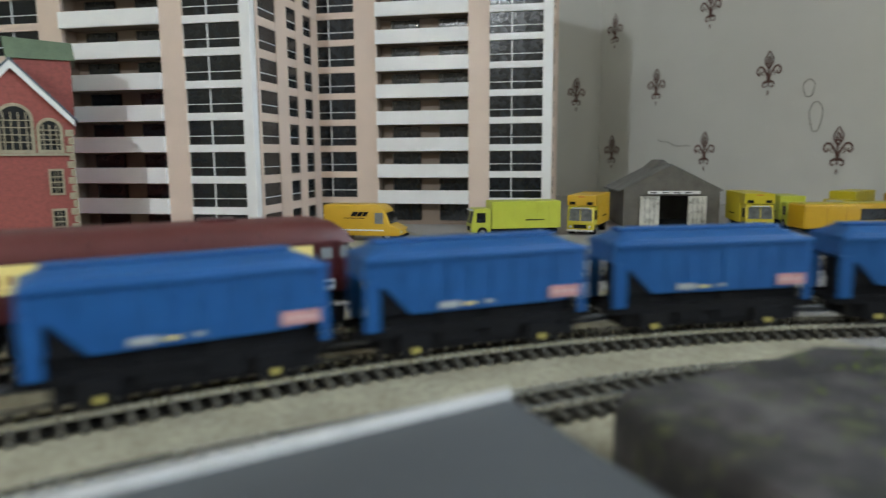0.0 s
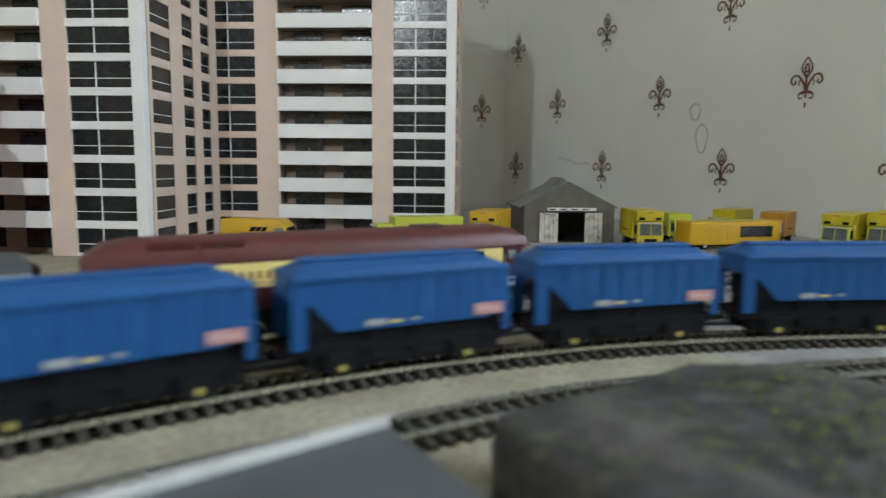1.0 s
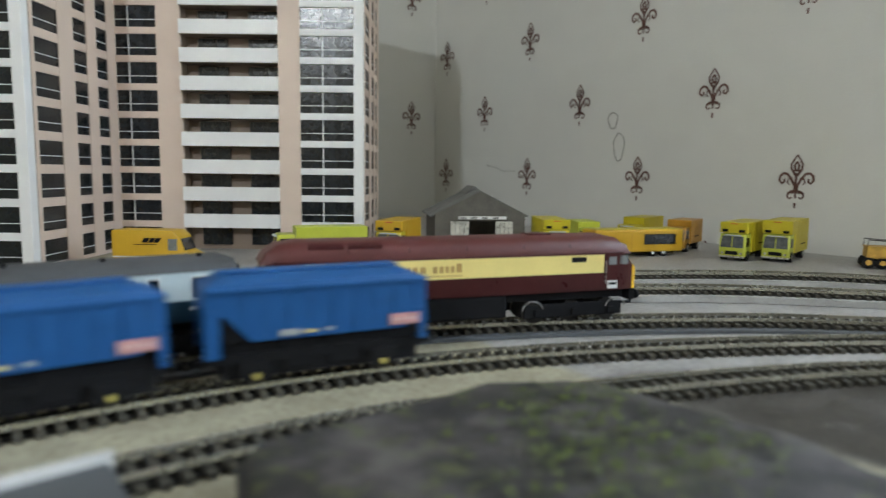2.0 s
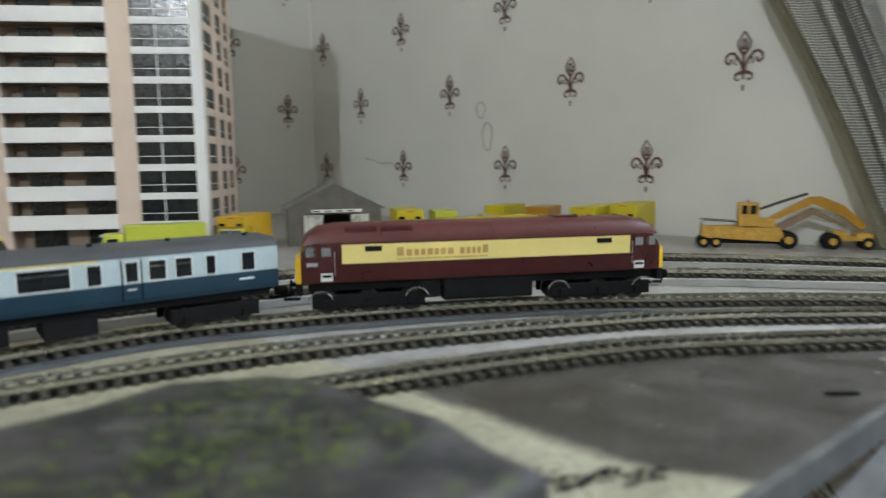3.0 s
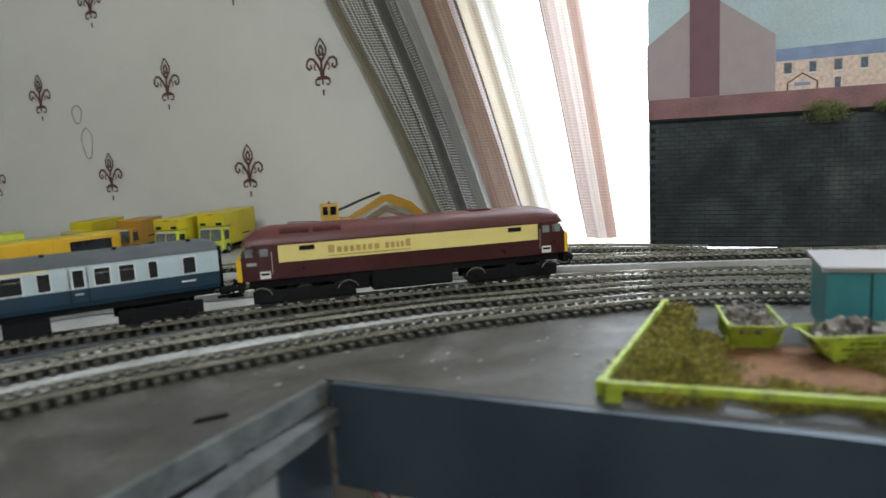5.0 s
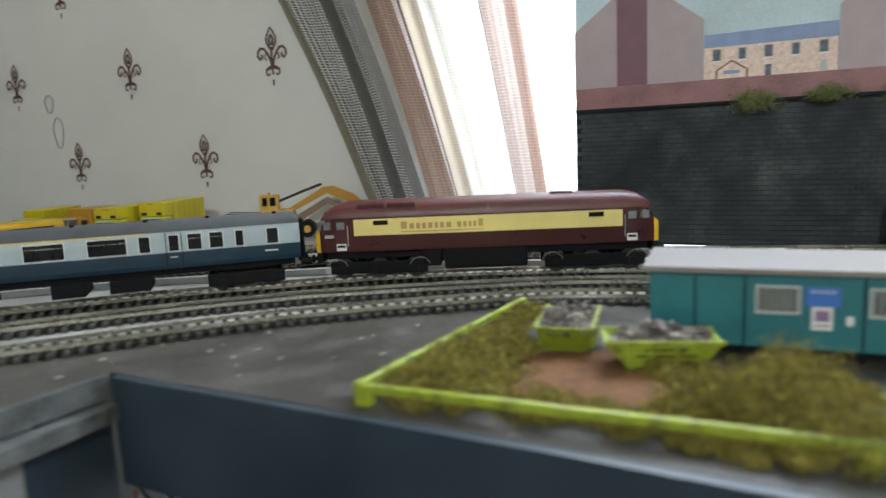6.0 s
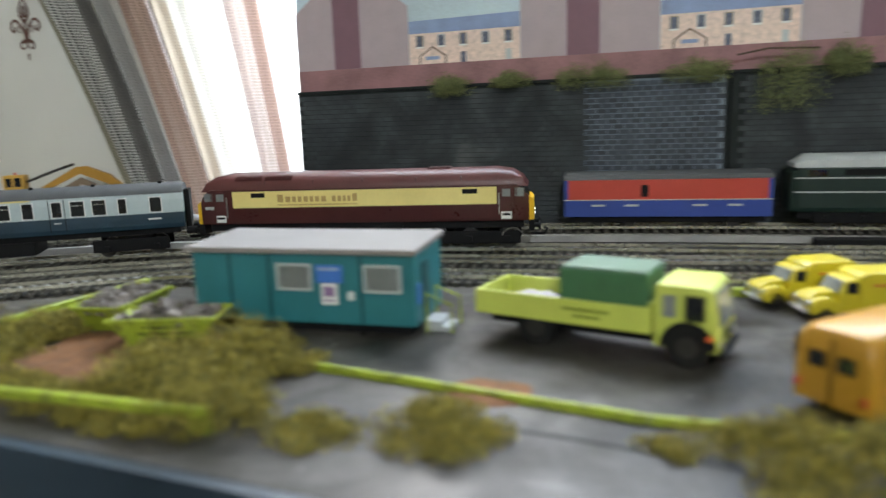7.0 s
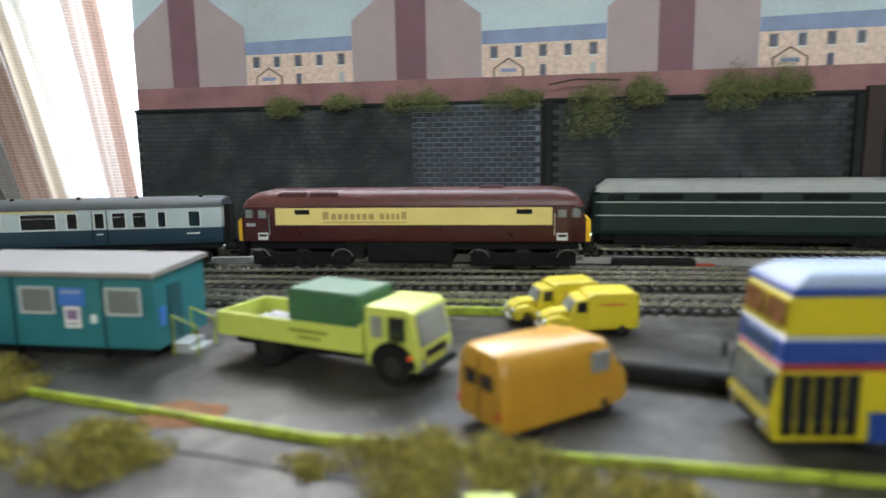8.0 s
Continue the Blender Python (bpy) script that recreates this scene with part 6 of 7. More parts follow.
def maroon_loco():
    t = thing("diesel_locomotive", "maroon diesel locomotive with a cream side panel and yellow ends", "locomotive")
    prof = [(0.0165, 0.0205), (0.0172, 0.0225), (0.0172, 0.0452), (0.0166, 0.0455)]
    st = [(-0.1215, 0.86, 0.034), (-0.1190, 0.96, 0.037), (-0.1110, 1, 0.0455), (0.1110, 1, 0.0455), (0.1190, 0.96, 0.037), (0.1215, 0.86, 0.034)]
    body = part("body", loft(bmesh.new(), body_rings(st, prof)), MAROON, t, smooth=True)
    rp = [(0.0171, 0.0440), (0.0167, 0.0474), (0.0150, 0.0514), (0.0115, 0.0545), (0.0065, 0.0562), (0.0, 0.0568)]
    rs = [(-0.1185, 0.90, 0.0440 + 0.0005), (-0.1150, 0.95, 0.0500), (-0.1080, 0.985, 0.0545), (-0.0980, 1.005, 0.06), (0.0980, 1.005, 0.06), (0.1080, 0.985, 0.0545), (0.1150, 0.95, 0.0500), (0.1185, 0.90, 0.0440 + 0.0005)]
    roof = part("roof", loft(bmesh.new(), body_rings(rs, rp)), MAROON_ROOF, t, smooth=True)
    for x in (-0.070, -0.034, 0.002, 0.040, 0.072):
        part("roof_panel", loft(bmesh.new(), [[(x + d, s * 0.0169, 0.0464), (x + d, s * 0.0155, 0.0512), (x + d, s * 0.0150, 0.0514), (x + d, s * 0.0164, 0.0464)] for d in (0, 0.0012) for s in (-1,)]), MAROON, roof)
    part("roof_grille", B(*[(-0.092 + 0.0225 * b, -0.072 + 0.0225 * b, -0.0118 - 0.0011 * i, -0.0113 - 0.0011 * i, 0.0530 - 0.0006 * i, 0.0546 - 0.0007 * i) for i in range(4) for b in range(2)]), MAROON, roof)
    part("exhaust", B((0.048, 0.064, -0.006, 0.006, 0.0560, 0.0574)), MAROON, roof)
    for s in (-1, 1):
        y0, y1 = sorted((s * 0.01705, s * 0.01765))
        pn = part("cream_panel", B((-0.094, 0.097, y0, y1, 0.0322, 0.0440)), CREAM, body, "cream panel with brown lettering")
        g0, g1 = sorted((s * 0.0177, s * 0.0180))
        for x in (-0.0745, 0.0785):
            part("louvre", B((x - 0.0052, x + 0.0052, g0, g1, 0.0396, 0.0428)), UNDER, pn)
        x = -0.0605
        wide = (0.0056, 0.0044, 0.0036, 0.0036, 0.0042, 0.0032, 0.0038, 0.0046, 0.0, 0.0036, 0.0032, 0.0028, 0.0028, 0.0044)
        for i, w in enumerate(wide):
            if w:
                hi = 0.0414 if i in (0, 13) else 0.0400
                part("letter_bar", B((x + 0.12 * w, x + 0.86 * w, g0, g1, 0.0361, hi)), LETTER, pn)
            x += (w or 0.0022) + 0.0006
        part("underline", B((-0.0600, x - 0.001, g0, g1, 0.0338, 0.0344)), LETTER, pn)
        for e in (-1, 1):
            d = part("cab_door", B((e * 0.1035 - 0.0042, e * 0.1035 + 0.0042, *sorted((s * 0.01705, s * 0.0175)), 0.0235, 0.0440)), MAROON, body)
            part("door_window", B((e * 0.1035 - 0.0028, e * 0.1035 + 0.0028, *sorted((s * 0.0176, s * 0.0179)), 0.0372, 0.0425)), CLEAR, d)
            part("handrail", B((e * 0.1035 - e * 0.0050 - 0.0003, e * 0.1035 - e * 0.0050 + 0.0003, *sorted((s * 0.0176, s * 0.0182)), 0.0250, 0.0400)), METAL, d)
            part("cab_window", B((e * 0.1125 - 0.0034, e * 0.1125 + 0.0030, *sorted((s * 0.0164, s * 0.0172)), 0.0372, 0.0430)), CLEAR, body)
            wp = part("white_label", B((e * 0.1035 - 0.0036, e * 0.1035 + 0.0036, *sorted((s * 0.0176, s * 0.0180)), 0.0218, 0.0268)), WHITE, body)
            part("label_print", B((e * 0.1035 - 0.0028, e * 0.1035 + 0.0028, *sorted((s * 0.0181, s * 0.0183)), 0.0242, 0.0258)), UNDER, wp)
            if e < 0:
                part("number_panel", B((-0.1155, -0.1088, *sorted((s * 0.0170, s * 0.0174)), 0.0312, 0.0334)), LOCO_GREY, body)
    for e in (-1, 1):
        part("yellow_end", loft(bmesh.new(), [[(e * 0.1190, -0.0168, 0.0208), (e * 0.1190, 0.0168, 0.0208), (e * 0.1190, 0.0168, 0.0372), (e * 0.1190, -0.0168, 0.0372)], [(e * 0.1224, -0.0150, 0.0208), (e * 0.1224, 0.0150, 0.0208), (e * 0.1224, 0.0150, 0.0348), (e * 0.1224, -0.0150, 0.0348)]]), YELLOW_END, body, "warning-yellow nose")
        for s in (-1, 1):
            part("front_window", loft(bmesh.new(), [[(e * (0.1182 + d), s * 0.0015, 0.0384), (e * (0.1182 + d), s * 0.0145, 0.0384), (e * (0.1130 + d), s * 0.0140, 0.0452), (e * (0.1130 + d), s * 0.0015, 0.0452)] for d in (0, 0.0010)]), GLASS, body)
            part("lamp_cluster", cyl(bmesh.new(), (e * 0.1226, s * 0.0105, 0.0245), 0.0016, 0.001, "x", 10), CHROME, body)
        bb = part("buffer_beam", B((e * 0.1205 - 0.002, e * 0.1205 + 0.002, -0.0150, 0.0150, 0.0130, 0.0204)), UNDER, t)
        for s in (-1, 1):
            part("buffer", cyl(bmesh.new(), (e * 0.1260, s * 0.0115, 0.0160), 0.0030, 0.0015, "x", 14), UNDER, bb)
            part("buffer_shank", cyl(bmesh.new(), (e * 0.1235, s * 0.0115, 0.0160), 0.0015, 0.0050, "x", 10), UNDER, bb)
        part("coupling", tube(bmesh.new(), [(e * 0.120, 0, 0.0085), (e * 0.130, 0, 0.0085), (e * 0.1315, 0, 0.0120), (e * 0.1290, 0, 0.0130)], 0.0011), UNDER, t)
    part("underframe", B((-0.115, 0.115, -0.0125, 0.0125, 0.0150, 0.0206)), UNDER, t)
    part("fuel_tank", B((-0.030, 0.030, -0.0155, 0.0155, 0.0055, 0.0204, 0.0020)), UNDER, t)
    part("battery_box", B((-0.045, -0.032, -0.0150, 0.0150, 0.0080, 0.0204, 0.001)), UNDER, t)
    for x in (-0.0775, 0.0775):
        b = bogie(t, x, (0.0, -0.0265, 0.0265), 0.0074)
        for s in (-1, 1):
            for a in (-0.030, 0.030):
                arc = [(x + a + 0.0078 * math.cos(radians(k)), s * 0.0160, 0.0074 + 0.0078 * math.sin(radians(k))) for k in range(20, 161, 14)]
                part("sand_pipe", tube(bmesh.new(), arc, 0.0004, 5), PIPE, b)
    return t


def coach():
    t = thing("passenger_coach", "blue and pale grey passenger coach with a dark grey roof", "coach")
    h, L = 0.0172, 0.131
    prof = [(0.0160, 0.0195), (0.0170, 0.0225), (h, 0.0270), (h, 0.0306)]
    lower = part("lower_body", loft(bmesh.new(), body_rings([(-L, 1, 1), (L, 1, 1)], prof)), COACH_BLUE, t, "deep blue lower body")
    up = part("upper_body", loft(bmesh.new(), body_rings([(-L, 1, 1), (L, 1, 1)], [(h, 0.0307), (h, 0.0400), (0.0168, 0.0446)])), COACH_BAND, t, "pale grey window band")
    rp = [(0.0171, 0.0447), (0.0160, 0.0473), (0.0125, 0.0498), (0.0070, 0.0514), (0.0, 0.0519)]
    roof = part("roof", loft(bmesh.new(), body_rings([(-L, 0.97, 0.050), (-L + 0.005, 1, 1), (L - 0.005, 1, 1), (L, 0.97, 0.050)], rp)), COACH_ROOF, t, smooth=True)
    for x in (-0.105, -0.06, -0.015, 0.03, 0.07, 0.115):
        part("roof_vent", cyl(bmesh.new(), (x, -0.006, 0.0520), 0.0014, 0.0018, "z", 10), UNDER, roof)
    wins = [(0.015, 0.0225, 0), (0.0385, 0.0435, 0), (0.0520, 0.0605, 1), (0.0660, 0.0745, 1), (0.0805, 0.0865, 0), (0.0985, 0.1050, 0), (0.1130, 0.1360, 1), (0.1500, 0.1730, 1), (0.1870, 0.2100, 1), (0.2240, 0.2450, 1)]
    for s in (-1, 1):
        y0, y1 = sorted((s * (h - 0.0001), s * (h + 0.0004)))
        for a, b, top in wins:
            w = part("window", B((L - b, L - a, y0, y1, 0.0318, 0.0422, 0.0002)), GLASS, up)
            part("window_frame", B((L - b - 0.0006, L - a + 0.0006, y0, y1, 0.0423, 0.0428), (L - b - 0.0006, L - a + 0.0006, y0, y1, 0.0312, 0.0317), (L - b - 0.0006, L - b - 0.0001, y0, y1, 0.0317, 0.0423), (L - a + 0.0001, L - a + 0.0006, y0, y1, 0.0317, 0.0423)), WHITE, w)
            if top:
                part("top_light", B((L - b, L - a, *sorted((s * (h + 0.0005), s * (h + 0.0008))), 0.0392, 0.0396)), CHROME, w)
        for a in (0.0785, 0.0885):
            part("door_seam", B((L - a - 0.0002, L - a + 0.0002, y0, y1, 0.0215, 0.0440)), UNDER, up)
        part("cantrail_stripe", B((-L, L - 0.100, *sorted((s * 0.0166, s * 0.0173)), 0.0437, 0.0446)), CREAM, up, "yellow cantrail stripe")
        part("running_number", B((L - 0.0245, L - 0.0155, *sorted((s * h, s * (h + 0.0003))), 0.0262, 0.0272), (L - 0.086, L - 0.0815, *sorted((s * h, s * (h + 0.0003))), 0.0272, 0.0279)), WHITE, lower)
    for e in (-1, 1):
        part("corridor_end", B(*[(*sorted((e * L, e * (L + 0.004))), -0.0085, 0.0085, 0.018, 0.046)]), RUBBER, t)
        part("buffer", cyl(bmesh.new(), (e * (L + 0.004), -0.0115, 0.0160), 0.0028, 0.007, "x", 12), UNDER, t)
        part("buffer", cyl(bmesh.new(), (e * (L + 0.004), 0.0115, 0.0160), 0.0028, 0.007, "x", 12), UNDER, t)
    part("coupling", B((L + 0.001, L + 0.018, -0.001, 0.001, 0.0085, 0.0105)), UNDER, t)
    part("underframe", B((-L + 0.004, L - 0.004, -0.0125, 0.0125, 0.0150, 0.0196)), UNDER, t)
    for a, b in ((-0.030, -0.010), (0.005, 0.030)):
        part("equipment_box", B((a, b, -0.0150, 0.0150, 0.0055, 0.0149, 0.0006)), UNDER, t)
    for x in (-0.093, 0.093):
        bogie(t, x, (0.017,), 0.0062)
    return t


def blue_hopper():
    t = thing("hopper_wagon", "blue covered hopper wagon with ribbed sides and a salmon label", "wagon", group="train of blue hopper wagons")
    Lh, h = 0.0530, 0.0160
    sidep = [(-Lh, 0.0455), (-Lh, 0.0365), (-0.0440, 0.0330), (-0.0330, 0.0215), (0.0420, 0.0215), (0.0490, 0.0290), (Lh, 0.0310), (Lh, 0.0455)]
    bd = part("hopper_body", prism(bmesh.new(), sidep, "y", -h + 0.0008, h - 0.0008), BLUE, t)
    for s in (-1, 1):
        for i in range(10):
            x = -0.0470 + 0.0104 * i
            lo = 0.0225 if -0.034 < x < 0.043 else 0.0345
            part("rib", B((x - 0.0005, x + 0.0005, *sorted((s * (h - 0.0008), s * (h - 0.0003))), lo, 0.0450)), BLUE, bd)
        part("top_rail", B((-Lh, Lh, *sorted((s * (h - 0.001), s * (h + 0.0004))), 0.0440, 0.0458)), BLUE, bd)
        part("end_post", B((-Lh, -0.0465, *sorted((s * (h - 0.0024), s * (h - 0.0002))), 0.0150, 0.0365)), BLUE, bd)
        part("end_post", B((0.0495, Lh, *sorted((s * (h - 0.0024), s * (h - 0.0002))), 0.0150, 0.0310)), BLUE, bd)
        lb = part("salmon_label", B((0.0335, 0.0490, *sorted((s * h, s * (h + 0.0004))), 0.0232, 0.0286)), PINK, bd, "salmon maker's label")
        part("label_print", B(*[(0.0345 + 0.0036 * i, 0.0370 + 0.0036 * i, *sorted((s * (h + 0.0005), s * (h + 0.0006))), 0.0250, 0.0268) for i in range(4)]), M("pale_pink_print", (0.62, 0.42, 0.40), 0.5), lb)
        part("data_panel", B((-0.0205, -0.0110, *sorted((s * h, s * (h + 0.0004))), 0.0230, 0.0258), (0.001, 0.005, *sorted((s * h, s * (h + 0.0003))), 0.0238, 0.0252)), LOCO_GREY, bd)
        part("yellow_mark", B((-0.0090, -0.0035, *sorted((s * h, s * (h + 0.0004))), 0.0236, 0.0248)), CREAM, bd)
    rp = [(-0.0158, 0.0458), (-0.0150, 0.0480), (-0.0080, 0.0505), (0.0, 0.0512), (0.0080, 0.0505), (0.0150, 0.0480), (0.0158, 0.0458)]
    rf = part("roof", loft(bmesh.new(), [[(-Lh, y * 0.97, min(z, 0.0462)) for y, z in rp], [(-Lh + 0.008, y, z) for y, z in rp], [(Lh - 0.012, y, z) for y, z in rp], [(Lh, y * 0.97, min(z, 0.0462)) for y, z in rp]]), BLUE, t)
    part("roof_hatch", B((-0.046, 0.042, -0.0050, 0.0050, 0.0508, 0.0522, 0.0006)), BLUE, rf)
    part("solebar", B((-Lh, Lh, -0.0125, -0.0105, 0.0110, 0.0155), (-Lh, Lh, 0.0105, 0.0125, 0.0110, 0.0155), (-Lh, Lh, -0.0104, 0.0104, 0.0115, 0.0140)), UNDER, t)
    part("discharge_chute", B(*[(x - 0.008, x + 0.008, -0.0120, 0.0120, 0.0060, 0.0214, 0.001) for x in (-0.010, 0.012)], (0.024, 0.040, -0.010, 0.010, 0.008, 0.0214)), UNDER, t)
    part("brake_gear", B((-0.0455, 0.0500, -0.0108, 0.0108, 0.0040, 0.0212), (-0.0450, -0.0270, -0.0135, 0.0135, 0.0213, 0.0352)), UNDER, t)
    src = {}
    for x in (-0.0308, 0.0308):
        for s in (-1, 1):
            m = pose(x, 0, 0) if s > 0 else pose(x, 0, 0, 0, 0, 180)
            if "w" not in src:
                src["w"] = part("wheel", cyl(bmesh.new(), (0, 0.0090, 0.0063), 0.0063, 0.0028, "y", 20), WHEEL, t, m=m)
                src["b"] = part("axle_guard", B((-0.007, 0.007, 0.0128, 0.0140, 0.0030, 0.0120, 0.0006)), UNDER, src["w"])
                src["d"] = part("axle_cover", cyl(bmesh.new(), (0, 0.0146, 0.0052), 0.0015, 0.0012, "y", 12), M("ochre_axle_cover", (0.45, 0.38, 0.10), 0.5), src["w"], "ochre axle cover")
            else:
                w = share("wheel", src["w"], t, m)
                share("axle_guard", src["b"], w, Matrix.Identity(4))
                share("axle_cover", src["d"], w, Matrix.Identity(4))
    for e in (-1, 1):
        for s in (-1, 1):
            part("buffer", cyl(bmesh.new(), (e * (Lh + 0.0022), s * 0.0110, 0.0135), 0.0020, 0.0044, "x", 10), UNDER, t)
    return t


def parcels_wagon(m):
    t = thing("parcels_wagon", "red and blue parcels van with a grey roof", "wagon", m)
    h, L = 0.0170, 0.076
    lo = part("lower_body", B((-L, L, -h, h, 0.0085, 0.0215)), VAN_BLUE, t)
    up = part("upper_body", B((-L, L, -h, h, 0.0217, 0.0370)), VAN_RED, t)
    part("roof", loft(bmesh.new(), [[(x, y, z) for y, z in ((-h - 0.0004, 0.0372), (-0.015, 0.0405), (-0.007, 0.0425), (0.007, 0.0425), (0.015, 0.0405), (h + 0.0004, 0.0372))] for x in (-L, L)]), COACH_ROOF, t, smooth=True)
    for s in (-1, 1):
        for e in (-L, L - 0.003):
            part("blue_end", B((e, e + 0.003, *sorted((s * h, s * (h + 0.0004))), 0.0217, 0.0370)), VAN_BLUE, up)
        part("door_opening", B((-0.018, -0.0125, *sorted((s * h, s * (h + 0.0004))), 0.0240, 0.0330)), UNDER, up)
        part("waist_line", B((-L, L, *sorted((s * h, s * (h + 0.0006))), 0.0212, 0.0219)), COACH_GREY, up)
        part("small_writing", B(*[(x, x + 0.010, *sorted((s * h, s * (h + 0.0004))), 0.0165, 0.0180) for x in (-0.055, -0.030, 0.020, 0.045)]), COACH_GREY, lo)
    part("underframe", B((-L + 0.003, L - 0.003, -0.012, 0.012, 0.004, 0.0084)), UNDER, t)
    for x in (-0.05, -0.026, 0.026, 0.05):
        for s in (-1, 1):
            part("wheel", cyl(bmesh.new(), (x, s * 0.009, 0.0060), 0.0060, 0.0028, "y", 18), WHEEL, t)
            part("axle_box", B((x - 0.004, x + 0.004, *sorted((s * 0.0125, s * 0.0140)), 0.0035, 0.0084)), UNDER, t)


def green_loco(m):
    t = thing("diesel_locomotive", "dark green diesel locomotive with pale waist lines and a grey roof", "locomotive", m)
    L = 0.135
    prof = [(0.0165, 0.0120), (0.0172, 0.0150), (0.0172, 0.0430), (0.0168, 0.0440)]
    b = part("body", loft(bmesh.new(), body_rings([(-L, 0.9, 0.040), (-L + 0.006, 1, 1), (L - 0.006, 1, 1), (L, 0.9, 0.040)], prof)), GREEN_LOCO, t)
    rp = [(0.0168, 0.0441), (0.0155, 0.0490), (0.0110, 0.0522), (0.0, 0.0538)]
    part("roof", loft(bmesh.new(), body_rings([(-L + 0.002, 0.95, 0.047), (-L + 0.010, 1, 1), (L - 0.010, 1, 1), (L - 0.002, 0.95, 0.047)], rp)), LOCO_GREY, t, "pale grey roof", True)
    for s in (-1, 1):
        for z in (0.0362, 0.0260):
            part("waist_line", B((-L + 0.002, L - 0.002, *sorted((s * 0.0171, s * 0.0176)), z, z + 0.0008)), COACH_GREY, b)
        for x in (-0.085, -0.03, 0.03, 0.085):
            part("grille", B((x - 0.016, x + 0.016, *sorted((s * 0.0171, s * 0.0175)), 0.0385, 0.0428)), UNDER, b)
        for x in (-0.118, 0.118):
            part("cab_window", B((x - 0.006, x + 0.006, *sorted((s * 0.0171, s * 0.0175)), 0.0376, 0.0425)), GLASS, b)
    part("underframe", B((-L + 0.006, L - 0.006, -0.013, 0.013, 0.0065, 0.0118)), UNDER, t)
    for x in (-0.085, 0.085):
        bogie(t, x, (0.0, -0.025, 0.025), 0.0070, (0.0035, 0.0115))


# ---- foreground pieces ----
def mossy_slab():
    t = thing("mossy_block", "dark mottled block with worn rounded edges and thin green moss", "block")
    outline = [(0.105, 0.192), (0.116, 0.202), (0.205, 0.203), (0.238, 0.190), (0.246, 0.172), (0.247, 0.110), (0.244, 0.066), (0.10, 0.062), (0.096, 0.10), (0.098, 0.170)]
    bm = prism(bmesh.new(), outline, "z", 0.0, 0.025)
    bmesh.ops.bevel(bm, geom=[e for e in bm.edges if all(v.co.z > 0.02 for v in e.verts)], offset=0.006, segments=4, affect="EDGES", profile=0.5)
    bmesh.ops.triangulate(bm, faces=[f_ for f_ in bm.faces if len(f_.verts) > 4])
    bmesh.ops.subdivide_edges(bm, edges=list(bm.edges), cuts=2, use_grid_fill=True)
    for v in bm.verts:
        if v.co.z > 0.004:
            v.co.z += 0.0012 * noise.noise(v.co * 60)
    part("block", bm, SLAB, t, smooth=True)
    rnd = random.Random(9)
    bm = bmesh.new()
    for i in range(500):
        cx, cy = ((0.19, 0.135), (0.165, 0.115), (0.215, 0.12), (0.20, 0.165))[i % 4]
        x, y = rnd.gauss(cx, 0.017), rnd.gauss(cy, 0.012)
        if not (0.106 < x < 0.238 and 0.072 < y < 0.192):
            continue
        s = rnd.uniform(0.0008, 0.0022)
        a = rnd.uniform(0, 6.3)
        P = [(x + s * math.cos(a + k * 2.1), y + s * math.sin(a + k * 2.1), 0.0262 + rnd.uniform(-0.0003, 0.0010)) for k in range(3)]
        bm.faces.new([bm.verts.new(p) for p in P])
    tagged(part("moss", bm, SLAB_MOSS, t, "thin green moss"), kind="stuff")


def flat_plate():
    t = thing("card_roof", "blue-grey card roof with a pale raised edge", "model roof")
    part("sheet", prism(bmesh.new(), [(0.074, 0.199), (-0.30, 0.165), (-0.32, 0.10), (0.072, 0.085)], "z", 0.0235, 0.0285), PLATE, t)
    part("edge_strip", prism(bmesh.new(), [(0.076, 0.2025), (-0.30, 0.1685), (-0.30, 0.1650), (0.075, 0.1990)], "z", 0.0225, 0.0305), M("scuffed_white_edge", (0.55, 0.55, 0.53), 0.6, var=0.2, scale=80), t, "scuffed white edge")
    part("wall", B((-0.29, 0.066, 0.092, 0.160, 0.0, 0.0234)), PLATE, t)


def board_scraps():
    """Flakes, a screw hole and scuffs lying on the painted board."""
    rnd = random.Random(12)
    bm = bmesh.new()
    for i in range(34):
        x, y = rnd.uniform(0.47, 0.64), rnd.uniform(-0.09, 0.10)
        if x < 0.50 and y < 0.04:
            continue
        s = rnd.uniform(0.0005, 0.0018)
        box(bm, x - s, x + s, y - s * 0.5, y + s * 0.5, 0.0002, 0.0007)
    tagged(part("paint_flakes", bm, M("pale_flake", (0.30, 0.29, 0.26), 0.8)), "pale paint flakes scattered on the grey board", "debris", kind="stuff")
    ob = part("black_offcut", bevelled(B((-0.007, 0.007, -0.0015, 0.0015, 0.0002, 0.0016)), 0.0004), RUBBER, m=at(0.431, 0.051, -42))
    tagged(ob, "small black offcut lying on the board", "scrap")
    bm = bmesh.new()
    for i in range(120):
        u = rnd.random()
        x, y = 0.262 + 0.045 * u + rnd.gauss(0, 0.003), 0.105 - 0.035 * u + rnd.gauss(0, 0.004)
        s = rnd.uniform(0.0006, 0.0024)
        P = [(x + s * math.cos(k * 1.57 + u), y + s * 0.6 * math.sin(k * 1.57 + u), 0.0004 + 0.0001 * (i % 5)) for k in range(4)]
        bm.faces.new([bm.verts.new(p) for p in P])
    tagged(part("ash_smear", bm, RUBBER), "black ash smear on the bare board", "stain", kind="stuff")


# ---- placing ----
window()
room()
curtain()
ceiling_lamp()
layout_board()
wires()
wallpaper_motifs()
wall_marks()
backscene()

